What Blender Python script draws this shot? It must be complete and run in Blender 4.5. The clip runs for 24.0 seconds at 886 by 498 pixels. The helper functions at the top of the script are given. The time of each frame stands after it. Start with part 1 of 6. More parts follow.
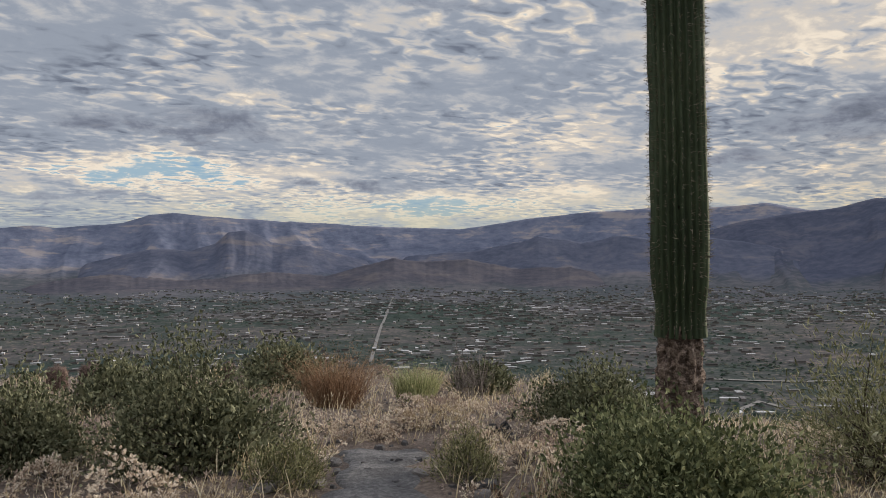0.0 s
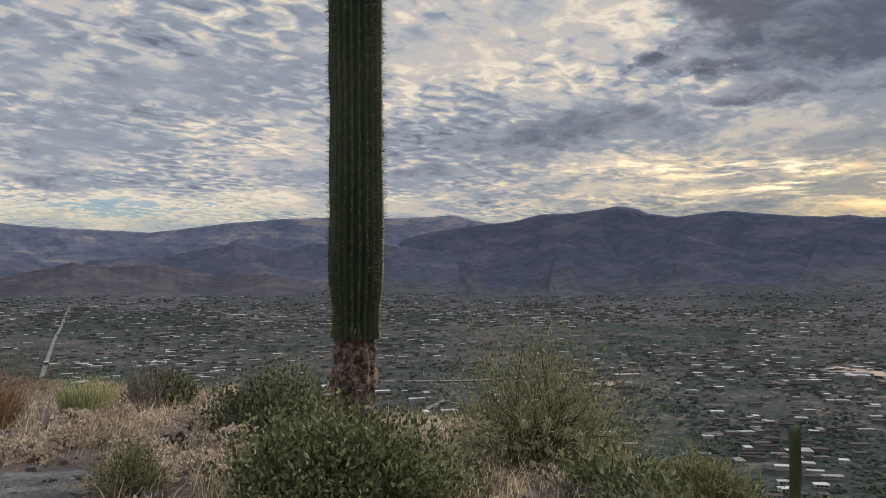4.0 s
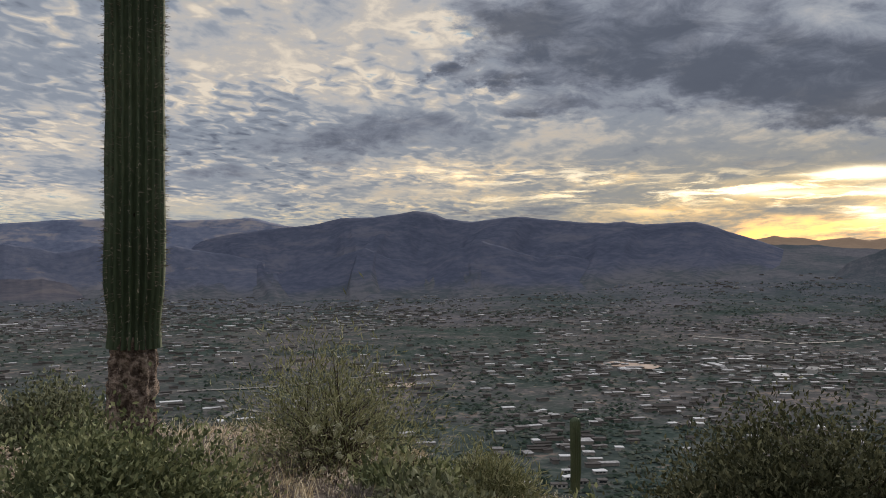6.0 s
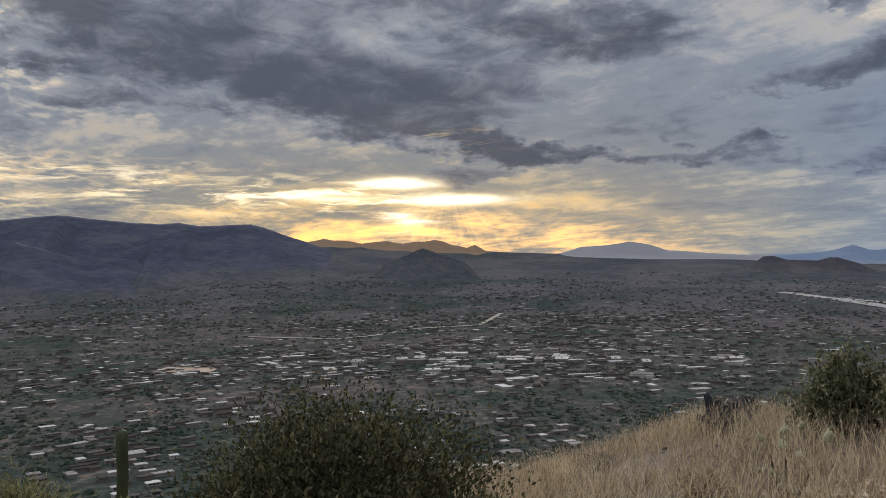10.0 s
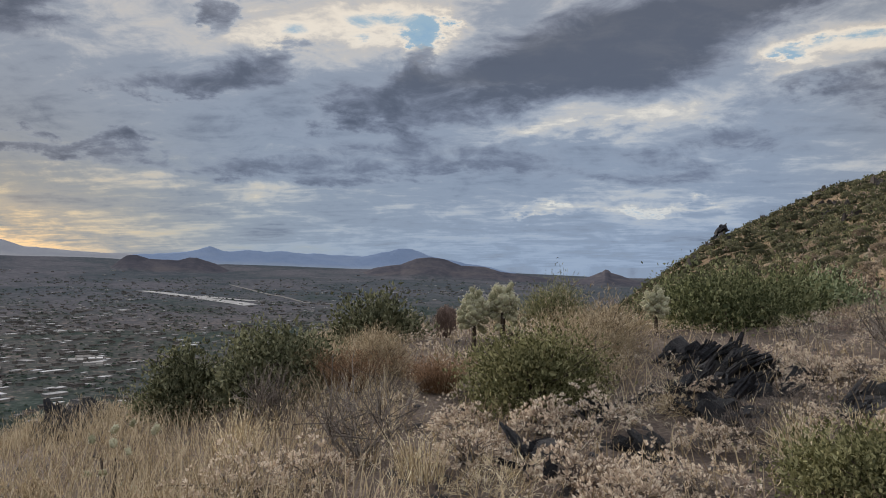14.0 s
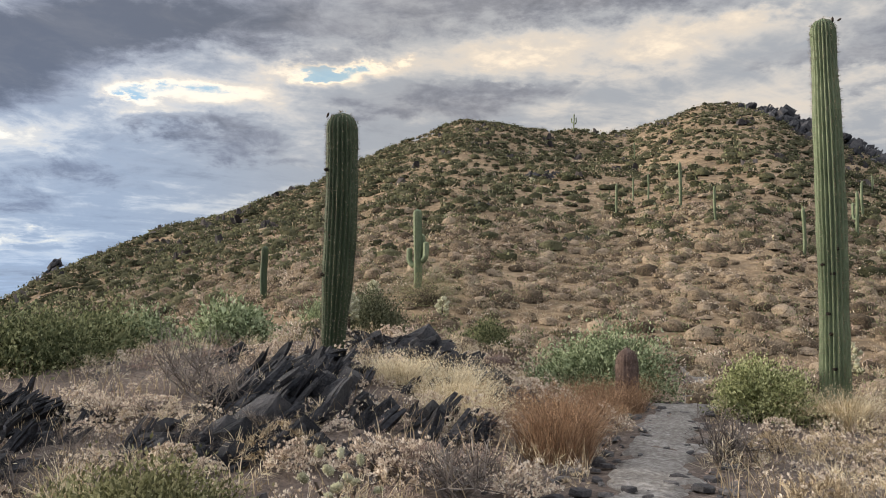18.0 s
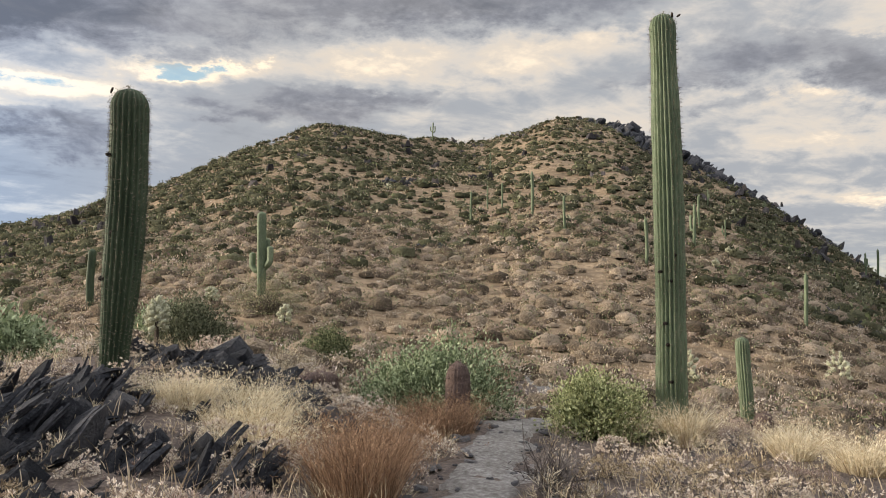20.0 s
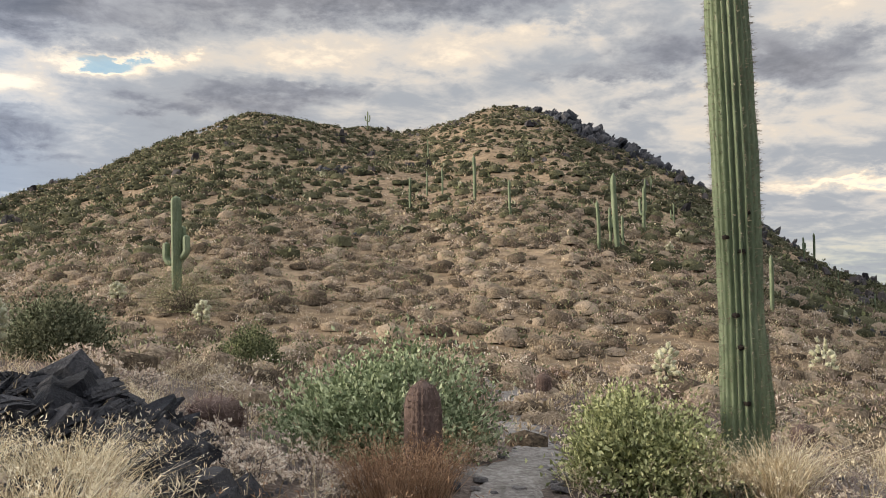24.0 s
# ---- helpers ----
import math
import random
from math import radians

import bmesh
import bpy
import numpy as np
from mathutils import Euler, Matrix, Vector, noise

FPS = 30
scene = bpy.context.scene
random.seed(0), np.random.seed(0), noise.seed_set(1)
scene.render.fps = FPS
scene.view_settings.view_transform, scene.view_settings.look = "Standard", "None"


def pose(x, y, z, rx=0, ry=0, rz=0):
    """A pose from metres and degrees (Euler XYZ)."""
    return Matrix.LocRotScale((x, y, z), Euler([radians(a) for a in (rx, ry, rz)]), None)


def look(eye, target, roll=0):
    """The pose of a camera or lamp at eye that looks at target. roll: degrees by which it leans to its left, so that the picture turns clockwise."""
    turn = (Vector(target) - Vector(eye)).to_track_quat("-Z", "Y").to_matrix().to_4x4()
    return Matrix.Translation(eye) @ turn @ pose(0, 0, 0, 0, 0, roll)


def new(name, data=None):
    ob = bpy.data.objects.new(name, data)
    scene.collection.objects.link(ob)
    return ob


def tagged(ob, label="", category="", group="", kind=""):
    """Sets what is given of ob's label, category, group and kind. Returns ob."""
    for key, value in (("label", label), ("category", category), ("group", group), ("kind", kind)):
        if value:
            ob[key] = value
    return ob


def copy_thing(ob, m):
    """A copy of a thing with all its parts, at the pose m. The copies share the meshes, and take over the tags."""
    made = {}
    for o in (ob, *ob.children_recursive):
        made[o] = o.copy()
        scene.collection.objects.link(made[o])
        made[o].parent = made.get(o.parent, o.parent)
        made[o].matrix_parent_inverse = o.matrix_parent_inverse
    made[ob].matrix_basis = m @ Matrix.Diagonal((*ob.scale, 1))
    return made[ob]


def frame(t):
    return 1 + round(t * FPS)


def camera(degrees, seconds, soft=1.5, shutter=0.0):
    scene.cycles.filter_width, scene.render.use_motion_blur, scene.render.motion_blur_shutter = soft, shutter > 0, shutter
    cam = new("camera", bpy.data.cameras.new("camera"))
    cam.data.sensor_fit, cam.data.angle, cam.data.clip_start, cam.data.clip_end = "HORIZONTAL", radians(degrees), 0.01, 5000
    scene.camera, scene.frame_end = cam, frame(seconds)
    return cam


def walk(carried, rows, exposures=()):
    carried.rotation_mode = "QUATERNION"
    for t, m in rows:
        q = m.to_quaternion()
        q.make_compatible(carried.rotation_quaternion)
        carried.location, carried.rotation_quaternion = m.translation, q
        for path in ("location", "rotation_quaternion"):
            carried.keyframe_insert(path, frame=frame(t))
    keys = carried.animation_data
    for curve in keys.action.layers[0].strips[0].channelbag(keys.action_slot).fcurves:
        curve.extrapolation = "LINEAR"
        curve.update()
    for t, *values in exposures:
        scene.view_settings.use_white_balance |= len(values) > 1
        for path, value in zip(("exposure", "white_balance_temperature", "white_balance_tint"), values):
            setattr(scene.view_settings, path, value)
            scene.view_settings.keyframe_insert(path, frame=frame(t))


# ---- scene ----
EXPOSURES = [(0.0, 0.05), (5.0, -0.05), (8.0, -0.27), (9.0, -0.27), (12.0, -0.16), (14.0, -0.02), (17.0, 0.42), (19.0, 0.54), (24.0, 0.56)]
cam = camera(57.05, 24.0, soft=0.95)
# seconds, eye, heading clockwise from +y, pitch and roll
PATH = [
    (0, 0.001, -0.000, 1.600, 0.03, 0.48, -0.39),
    (0.5, 0.021, -0.012, 1.594, 1.78, 0.42, -0.49),
    (1, 0.037, -0.016, 1.591, 3.86, 0.32, -0.42),
    (1.5, 0.054, -0.009, 1.586, 6.18, 0.26, -0.37),
    (2, 0.075, -0.005, 1.581, 8.84, 0.28, -0.26),
    (2.5, 0.093, 0.000, 1.581, 11.83, 0.35, -0.15),
    (4.5, 0.156, -0.053, 1.572, 24.18, 1.09, 0.37),
    (5, 0.173, -0.058, 1.572, 27.45, 1.14, 0.31),
    (5.5, 0.192, -0.062, 1.578, 31.01, 1.18, 0.21),
    (6, 0.212, -0.064, 1.578, 35.01, 1.26, 0.17),
    (6.5, 0.216, -0.062, 1.574, 38.83, 1.35, 0.09),
    (7, 0.217, -0.060, 1.572, 42.72, 1.50, 0.03),
    (7.5, 0.222, -0.068, 1.563, 46.52, 1.63, -0.03),
    (8, 0.243, -0.081, 1.569, 50.32, 1.69, -0.10),
    (8.5, 0.258, -0.094, 1.571, 54.10, 1.68, -0.18),
    (9, 0.275, -0.109, 1.569, 57.81, 1.58, -0.35),
    (9.5, 0.287, -0.119, 1.569, 61.53, 1.45, -0.39),
    (11.5, 0.338, -0.269, 1.569, 79.06, 1.08, -0.56),
    (12, 0.339, -0.274, 1.558, 84.32, 1.06, -0.33),
    (12.5, 0.332, -0.295, 1.544, 90.04, 1.10, 0.13),
    (13, 0.332, -0.348, 1.552, 96.00, 1.13, 0.49),
    (13.5, 0.372, -0.352, 1.555, 102.11, 1.16, 0.58),
    (14, 0.390, -0.347, 1.559, 108.10, 1.25, 0.45),
    (14.5, 0.411, -0.351, 1.559, 113.96, 1.38, 0.19),
    (15, 0.404, -0.362, 1.567, 119.80, 1.61, 0.03),
    (15.5, 0.406, -0.383, 1.572, 125.50, 1.96, 0.09),
    (16, 0.378, -0.413, 1.574, 131.09, 2.29, 0.10),
    (16.5, 0.342, -0.429, 1.578, 136.72, 2.69, 0.12),
    (17, 0.325, -0.460, 1.570, 142.32, 3.11, 0.14),
    (17.5, 0.280, -0.577, 1.602, 147.57, 3.55, 0.13),
    (18, 0.250, -0.754, 1.602, 152.25, 3.99, 0.09),
    (18.5, 0.187, -0.978, 1.608, 156.34, 4.32, -0.02),
    (19, 0.192, -1.302, 1.599, 159.50, 4.46, -0.11),
    (19.5, 0.236, -1.646, 1.633, 161.71, 4.62, -0.23),
    (21.5, 0.432, -3.463, 1.625, 162.37, 3.88, 0.15),
    (22, 0.603, -3.878, 1.629, 162.13, 3.65, -0.11),
    (22.5, 0.839, -4.225, 1.663, 162.57, 3.90, -0.39),
    (23, 1.079, -4.660, 1.647, 163.69, 4.09, -0.61),
    (23.5, 1.292, -5.085, 1.633, 165.14, 4.03, -0.96),
    (24, 1.518, -5.439, 1.641, 166.55, 3.94, -1.24),
]


def gaze(x, y, z, heading, pitch, roll):
    h, p = radians(heading), radians(pitch)
    way = Vector((math.sin(h) * math.cos(p), math.cos(h) * math.cos(p), math.sin(p)))
    return look((x, y, z), Vector((x, y, z)) + way, roll)


walk(cam, [(row[0], gaze(*row[1:])) for row in PATH], EXPOSURES)

# ---- world, sun ----
SUN_AZ, SUN_EL = 64.5, 6.0


class Graph:
    """Short hand for building node trees."""

    def __init__(self, tree):
        self.tree = tree

    def node(self, kind, **values):
        n = self.tree.nodes.new(kind)
        for key, value in values.items():
            setattr(n, key, value)
        return n

    def put(self, socket, value):
        if isinstance(value, bpy.types.NodeSocket):
            self.tree.links.new(value, socket)
        elif value is not None:
            if isinstance(value, tuple) and len(value) == 3 and socket.type == "RGBA":
                value = (*value, 1)
            socket.default_value = value

    def m(self, op, a, b=None, c=None, clamp=False):
        n = self.node("ShaderNodeMath", operation=op, use_clamp=clamp)
        for socket, value in zip(n.inputs, (a, b, c)):
            self.put(socket, value)
        return n.outputs[0]

    def add(self, *some):
        total = some[0]
        for other in some[1:]:
            total = self.m("ADD", total, other)
        return total

    def mul(self, a, b):
        return self.m("MULTIPLY", a, b)

    def vec(self, x, y, z):
        n = self.node("ShaderNodeCombineXYZ")
        for socket, value in zip(n.inputs, (x, y, z)):
            self.put(socket, value)
        return n.outputs[0]

    def mix(self, f, a, b, blend="MIX"):
        n = self.node("ShaderNodeMix", data_type="RGBA", blend_type=blend)
        self.put(n.inputs[0], f)
        self.put(n.inputs[6], a)
        self.put(n.inputs[7], b)
        return n.outputs[2]

    def noise(self, vector, scale, detail=6.0, rough=0.55, distortion=0.0):
        n = self.node("ShaderNodeTexNoise")
        self.put(n.inputs["Vector"], vector)
        n.inputs["Scale"].default_value, n.inputs["Detail"].default_value = scale, detail
        n.inputs["Roughness"].default_value, n.inputs["Distortion"].default_value = rough, distortion
        return n.outputs["Fac"]

    def ramp(self, f, stops, smooth=False):
        n = self.node("ShaderNodeValToRGB")
        n.color_ramp.interpolation = "EASE" if smooth else "LINEAR"
        while len(n.color_ramp.elements) < len(stops):
            n.color_ramp.elements.new(0.5)
        for e, (at, colour) in zip(n.color_ramp.elements, stops):
            e.position, e.color = at, (*colour, 1) if len(colour) == 3 else colour
        self.put(n.inputs[0], f)
        return n.outputs[0]

    def span(self, v, a, b, c=0.0, d=1.0):
        n = self.node("ShaderNodeMapRange", interpolation_type="SMOOTHSTEP")
        for socket, value in zip(n.inputs, (v, a, b, c, d)):
            self.put(socket, value)
        return n.outputs[0]

    def blob(self, u, v, u0, v0, su, sv, tilt=0.0):
        """A soft patch of the sky round (u0, v0), of half widths su and sv, rising by tilt to the right."""
        a = self.m("DIVIDE", self.m("SUBTRACT", u, u0), su)
        lift = self.mul(self.m("SUBTRACT", u, u0), tilt)
        b = self.m("DIVIDE", self.m("SUBTRACT", self.m("SUBTRACT", v, v0), lift), sv)
        d = self.add(self.mul(a, a), self.mul(b, b))
        return self.m("POWER", 2.718, self.mul(d, -0.7))


def build_world():
    world = bpy.data.worlds.new("dusk_sky")
    scene.world = world
    world.use_nodes = True
    tree = world.node_tree
    tree.nodes.clear()
    g = Graph(tree)
    way = g.node("ShaderNodeTexCoord").outputs["Generated"]
    sep = g.node("ShaderNodeSeparateXYZ")
    g.put(sep.inputs[0], way)
    x, y, z = sep.outputs
    c, s = math.cos(radians(85)), math.sin(radians(85))
    az = g.m("ARCTAN2", g.m("SUBTRACT", g.mul(x, c), g.mul(y, s)), g.add(g.mul(x, s), g.mul(y, c)))
    u0 = g.add(g.mul(az, 57.2958), 85.0)
    v0 = g.mul(g.m("ARCSINE", z), 57.2958)
    # the flat cloud deck, seen in perspective
    deck = g.m("DIVIDE", 1.0, g.add(g.m("MAXIMUM", z, 0.0), 0.10))
    px, py = g.mul(x, deck), g.mul(y, deck)
    plane = g.vec(px, py, 0.0)
    # ragged edges
    w1 = g.m("SUBTRACT", g.noise(plane, 1.6, 5), 0.5)
    w2 = g.m("SUBTRACT", g.noise(g.vec(px, py, 3.7), 1.6, 5), 0.5)
    w3 = g.m("SUBTRACT", g.noise(g.vec(g.mul(u0, 0.17), g.mul(v0, 0.36), 9.1), 1.0, 6, 0.62), 0.5)
    w4 = g.m("SUBTRACT", g.noise(g.vec(g.mul(u0, 0.55), g.mul(v0, 1.05), 6.3), 1.0, 6, 0.62), 0.5)
    u = g.add(u0, g.mul(w1, 8.0), g.mul(w3, 9.0), g.mul(w4, 5.5))
    v = g.add(v0, g.mul(w2, 3.0), g.mul(w3, 3.2), g.mul(w4, 2.2))
    late = g.span(u0, 126.0, 152.0)
    # the high deck: rippled rows in the west, smoother elsewhere
    big = g.noise(plane, 0.9, 8, 0.6, 0.3)
    fine = g.noise(g.vec(g.add(g.mul(px, 0.5), g.mul(py, 0.9)), g.add(g.mul(px, -1.6), g.mul(py, 0.9)), 1.0), 3.2, 5, 0.55, 0.6)
    rows = g.vec(g.add(g.mul(px, 0.80), g.mul(py, 0.45)), g.add(g.mul(px, -0.60), g.mul(py, 1.0)), 2.0)
    ripple = g.noise(rows, 11.0, 2, 0.45, 0.6)
    west = g.mul(g.span(u0, 62.0, 24.0), g.span(g.noise(g.vec(px, py, 5.5), 1.3, 3), 0.38, 0.60, 0.15, 1.0))
    curl = g.mul(g.m("SUBTRACT", g.noise(g.vec(g.mul(u0, 0.26), g.mul(v0, 0.62), 2.2), 1.0, 8, 0.66, 0.5), 0.5), g.m("SUBTRACT", 1.0, g.mul(late, 0.45)))
    thick = g.add(0.525, g.mul(g.m("SUBTRACT", big, 0.5), 0.50), g.mul(g.m("SUBTRACT", fine, 0.5), 0.22), g.mul(curl, 0.30), g.mul(g.mul(g.m("SUBTRACT", ripple, 0.5), west), 0.72))
    # heading, height, half widths, amount, tilt
    gaps_west = [(-19, 5.7, 7, 0.8, -0.30, 0.0), (-3, 3.5, 11, 0.8, -0.24, 0.0), (-13, 10.6, 3, 0.7, -0.13, -0.1), (8.4, 7.9, 3, 0.9, -0.10, 0.0), (29, 13.3, 8, 2.0, -0.13, 0.0), (35, 16.5, 5, 1.2, -0.14, 0.0), (20, 3.8, 9, 0.8, -0.06, 0.0), (22, 16.0, 5, 2.5, -0.06, 0.0)]
    gaps_east = [(103, 16.3, 4.5, 1.2, -0.15, 0.0), (107, 15.5, 1.6, 1.6, -0.26, 0.0), (121.5, 10.3, 5.5, 0.9, -0.18, 0.05), (144.2, 16.1, 3.2, 0.7, -0.34, 0.0), (132, 14, 2.5, 0.6, -0.26, 0.0), (137, 14.6, 4, 0.8, -0.18, 0.0), (115, 4.0, 1.1, 0.18, -0.14, 0.0), (122.8, 4.1, 4, 0.26, -0.16, 0.0), (134, 12.5, 3, 0.6, -0.12, 0.0), (82, 11.0, 8, 3.5, 0.06, 0.0), (99, 15.5, 9, 3.0, -0.07, 0.0), (108, 8.0, 16, 2.6, 0.06, 0.0)]
    gaps_late = [(168, 17.2, 6, 1.3, -0.13, 0.0), (174.5, 18.3, 4, 0.9, -0.11, 0.0), (156, 17.3, 4, 0.9, -0.10, 0.0), (187, 11, 4, 1.5, -0.11, 0.0), (193.7, 7.5, 5, 0.5, -0.22, 0.0), (186, 14, 2, 0.6, -0.13, 0.0), (165, 13.5, 12, 1.2, -0.04, 0.0)]
    for pu, pv, su, sv, amount, tilt in gaps_west + gaps_east + gaps_late:
        thick = g.add(thick, g.mul(g.blob(u, v, float(pu), float(pv), float(su), sv, tilt), amount))
    cloud = g.ramp(thick, [(0.0, (0.19, 0.36, 0.62)), (0.24, (0.30, 0.46, 0.64)), (0.335, (0.76, 0.745, 0.72)), (0.44, (0.51, 0.515, 0.535)), (0.56, (0.295, 0.33, 0.395)), (0.74, (0.15, 0.172, 0.225)), (1.0, (0.09, 0.105, 0.145))], True)
    # the lower dark clouds, with ragged edges and soft grey hearts
    dark_west = [(-20, 9.1, 9, 1.1, 0.42, 0.0), (-13, 8.3, 6, 0.9, 0.36, 0.0), (-5.5, 5.1, 5, 0.8, 0.46, 0.0), (-23, 4.2, 4, 0.5, 0.5, 0.0), (27.5, 8.4, 6, 1.2, 0.42, 0.04), (0, 17.2, 6, 0.6, 0.4, 0.0), (31.5, 9.4, 7, 1.4, 0.42, 0.0), (20, 6.0, 6, 0.6, 0.42, 0.0)]
    dark_sun = [(46.5, 15.4, 9, 3.0, 0.84, -0.05), (57, 12.4, 8, 2.3, 0.70, -0.12), (63.0, 9.8, 5.0, 1.2, 0.66, 0.0), (39, 17.3, 3, 1.2, 0.55, 0.0), (68, 13.4, 6, 2.6, 0.52, 0.0), (62, 18.5, 9, 1.6, 0.6, 0.0), (34.8, 13.9, 1.3, 0.5, 0.72, 0.0), (39, 13.0, 2.2, 0.4, 0.62, 0.0), (43, 11.0, 3, 0.6, 0.6, 0.0), (70.5, 8.4, 4, 0.55, 0.8, 0.0), (67.8, 6.7, 4, 0.42, 0.65, 0.0)]
    dark_east = [(78.5, 15.1, 3.8, 1.5, 0.95, 0.0), (72, 16.5, 5, 1.4, 0.6, 0.0), (92.4, 16.7, 1.3, 1.0, 0.75, 0.5), (94, 13.5, 3.0, 1.4, 0.85, 0.25), (88.5, 11.8, 4, 0.6, 0.6, 0.05), (75, 7.8, 6, 0.5, 0.75, 0.0), (69.3, 8.9, 3, 0.4, 0.6, 0.0), (84, 7.4, 5, 0.6, 0.6, 0.0), (102.5, 11.0, 4.0, 1.5, 0.75, 0.0), (114.5, 13.0, 8, 2.1, 1.0, 0.24), (122.5, 15.6, 8, 2.2, 1.0, 0.20), (106.5, 13.6, 2, 1.2, 0.6, 0.0), (104, 6.9, 9, 1.2, 0.42, 0.0), (93, 6.6, 7, 1.0, 0.42, 0.0), (113, 7.4, 7, 1.0, 0.40, 0.0), (125, 6.3, 6, 0.9, 0.45, 0.0)]
    dark_late = [(127.7, 8.6, 4, 1.0, 0.62, 0.0), (136, 12.0, 4, 0.8, 0.62, 0.0), (150, 13.8, 8, 0.9, 0.55, 0.04), (138, 18.9, 9, 1.5, 0.75, 0.0), (131, 18.0, 6, 1.4, 0.65, 0.0), (164, 21.2, 18, 1.9, 0.85, 0.0), (155, 15.1, 6, 0.6, 0.55, 0.0), (140.5, 10.4, 6, 1.1, 0.55, 0.0), (184, 17, 5, 1.5, 0.6, 0.0), (192, 15.0, 4, 2.2, 0.62, 0.0), (176, 15.6, 8, 0.7, 0.4, 0.0), (181.5, 13.7, 3, 0.6, 0.45, 0.0)]
    dark = g.mul(g.add(g.mul(g.m("SUBTRACT", g.noise(g.vec(px, py, 4.4), 2.6, 6, 0.55, 0.3), 0.5), 0.9), g.mul(curl, 0.35)), 1.0)
    for pu, pv, su, sv, amount, tilt in dark_west + dark_sun + dark_east + dark_late:
        dark = g.add(dark, g.mul(g.blob(u, v, float(pu), float(pv), float(su), sv, tilt), amount))
    cover = g.span(dark, 0.20, 0.48)
    heart = g.span(g.add(dark, g.mul(curl, 1.1), g.mul(w4, 0.5)), 0.26, 1.12)
    cloud = g.mix(g.mul(cover, 0.88), cloud, g.ramp(heart, [(0.0, (0.31, 0.34, 0.40)), (0.4, (0.195, 0.215, 0.272)), (1.0, (0.088, 0.102, 0.14))]))
    thick = g.add(thick, g.mul(cover, g.add(0.10, g.mul(heart, 0.30))))
    # clear air low over the land
    nishita = g.node("ShaderNodeTexSky", sky_type="NISHITA", sun_disc=False, sun_elevation=radians(SUN_EL), sun_rotation=radians(SUN_AZ), dust_density=2.0)
    clear = g.mix(0.65, g.mix(1.0, nishita.outputs[0], (0.10, 0.10, 0.10), "MULTIPLY"), (0.50, 0.62, 0.60))
    cold = g.mul(g.span(u0, 76.0, 98.0), g.span(u0, 150.0, 128.0))
    clear = g.mix(cold, clear, (0.25, 0.345, 0.50))
    low = g.mul(g.span(v0, 5.5, 0.5), g.span(thick, 0.62, 0.40))
    sky = g.mix(g.mul(low, 0.75), cloud, clear)
    cool_band = g.mul(cold, g.span(v0, 21.0, 4.0))
    sky = g.mix(g.mul(cool_band, 0.7), sky, g.mix(1.0, sky, (0.83, 0.99, 1.17), "MULTIPLY"))
    sky = g.mix(late, sky, g.mix(1.0, sky, (0.99, 0.925, 0.83), "MULTIPLY"))
    # gold towards the hidden sun
    warm = g.mul(g.blob(u0, v0, SUN_AZ - 2.0, 2.6, 25.0, 5.0), g.span(thick, 0.75, 0.30, 0.25, 1.0))
    sky = g.mix(g.mul(warm, 0.8), sky, g.mix(1.0, sky, (1.58, 1.10, 0.37), "MULTIPLY"))
    cream = g.mul(g.span(u0, 75.0, 10.0, 0.8, 1.0), g.span(thick, 0.52, 0.36))
    sky = g.mix(g.mul(cream, 0.65), sky, g.mix(1.0, sky, (1.18, 1.0, 0.78), "MULTIPLY"))
    u1, v1 = g.add(u0, g.mul(w1, 5.0), g.mul(w3, 3.0)), g.add(v0, g.mul(w2, 1.2), g.mul(w3, 0.8))
    streak = g.noise(g.vec(g.mul(u0, 0.22), g.mul(g.add(v0, g.mul(w3, 0.9)), 1.9), 5.0), 1.0, 7, 0.64, 0.6)
    gaps = g.span(streak, 0.47, 0.64)
    u2, v2 = g.add(u0, g.mul(w3, 4.0)), g.add(v0, g.mul(w3, 0.5))
    solid = g.add(g.mul(g.blob(u2, v2, 62.4, 5.95, 2.0, 0.32), 2.4), g.mul(g.blob(u2, v2, 66.4, 4.8, 3.0, 0.30), 2.1), g.mul(g.blob(u2, v2, 57.5, 4.9, 3.0, 0.2), 1.1), g.mul(g.blob(u2, v2, 62.9, 3.4, 1.2, 0.5), 0.9))
    barred = g.add(g.mul(g.blob(u1, v1, 57.3, 4.9, 6.0, 0.9), 1.2), g.mul(g.blob(u1, v1, 63.0, 3.3, 1.6, 0.9), 1.3), g.mul(g.blob(u1, v1, 46.0, 5.2, 9.0, 0.9), 0.85), g.mul(g.blob(u1, v1, 40.0, 6.6, 8.0, 0.5), 0.7), g.mul(g.blob(u1, v1, 67.0, 8.9, 2.0, 0.5), 0.9))
    shine = g.add(solid, g.mul(barred, gaps))
    fan = g.m("ARCTAN2", g.m("SUBTRACT", u0, 66.0), g.m("SUBTRACT", 6.0, v0))
    beams = g.span(g.noise(g.vec(g.mul(fan, 5.0), 0.0, 0.0), 1.6, 3, 0.5), 0.34, 0.66, 0.35, 1.5)
    ray = g.mul(g.mul(g.blob(u0, v0, 69.0, 2.6, 10.0, 2.2), beams), 0.20)
    glow = g.mix(1.0, g.mix(g.m("MINIMUM", shine, 1.0), (1.0, 0.66, 0.22), (1.0, 0.86, 0.58)), g.vec(shine, shine, shine), "MULTIPLY")
    haze = g.mix(1.0, (1.0, 0.62, 0.22), g.vec(ray, ray, ray), "MULTIPLY")
    sky = g.mix(1.0, g.mix(1.0, sky, glow, "ADD"), haze, "ADD")
    # thin overcast overhead, out of view, brightened to add light on the ground
    top = g.span(v0, 23.0, 50.0)
    sky = g.mix(top, sky, g.mix(0.6, sky, (1.3, 1.3, 1.33)))
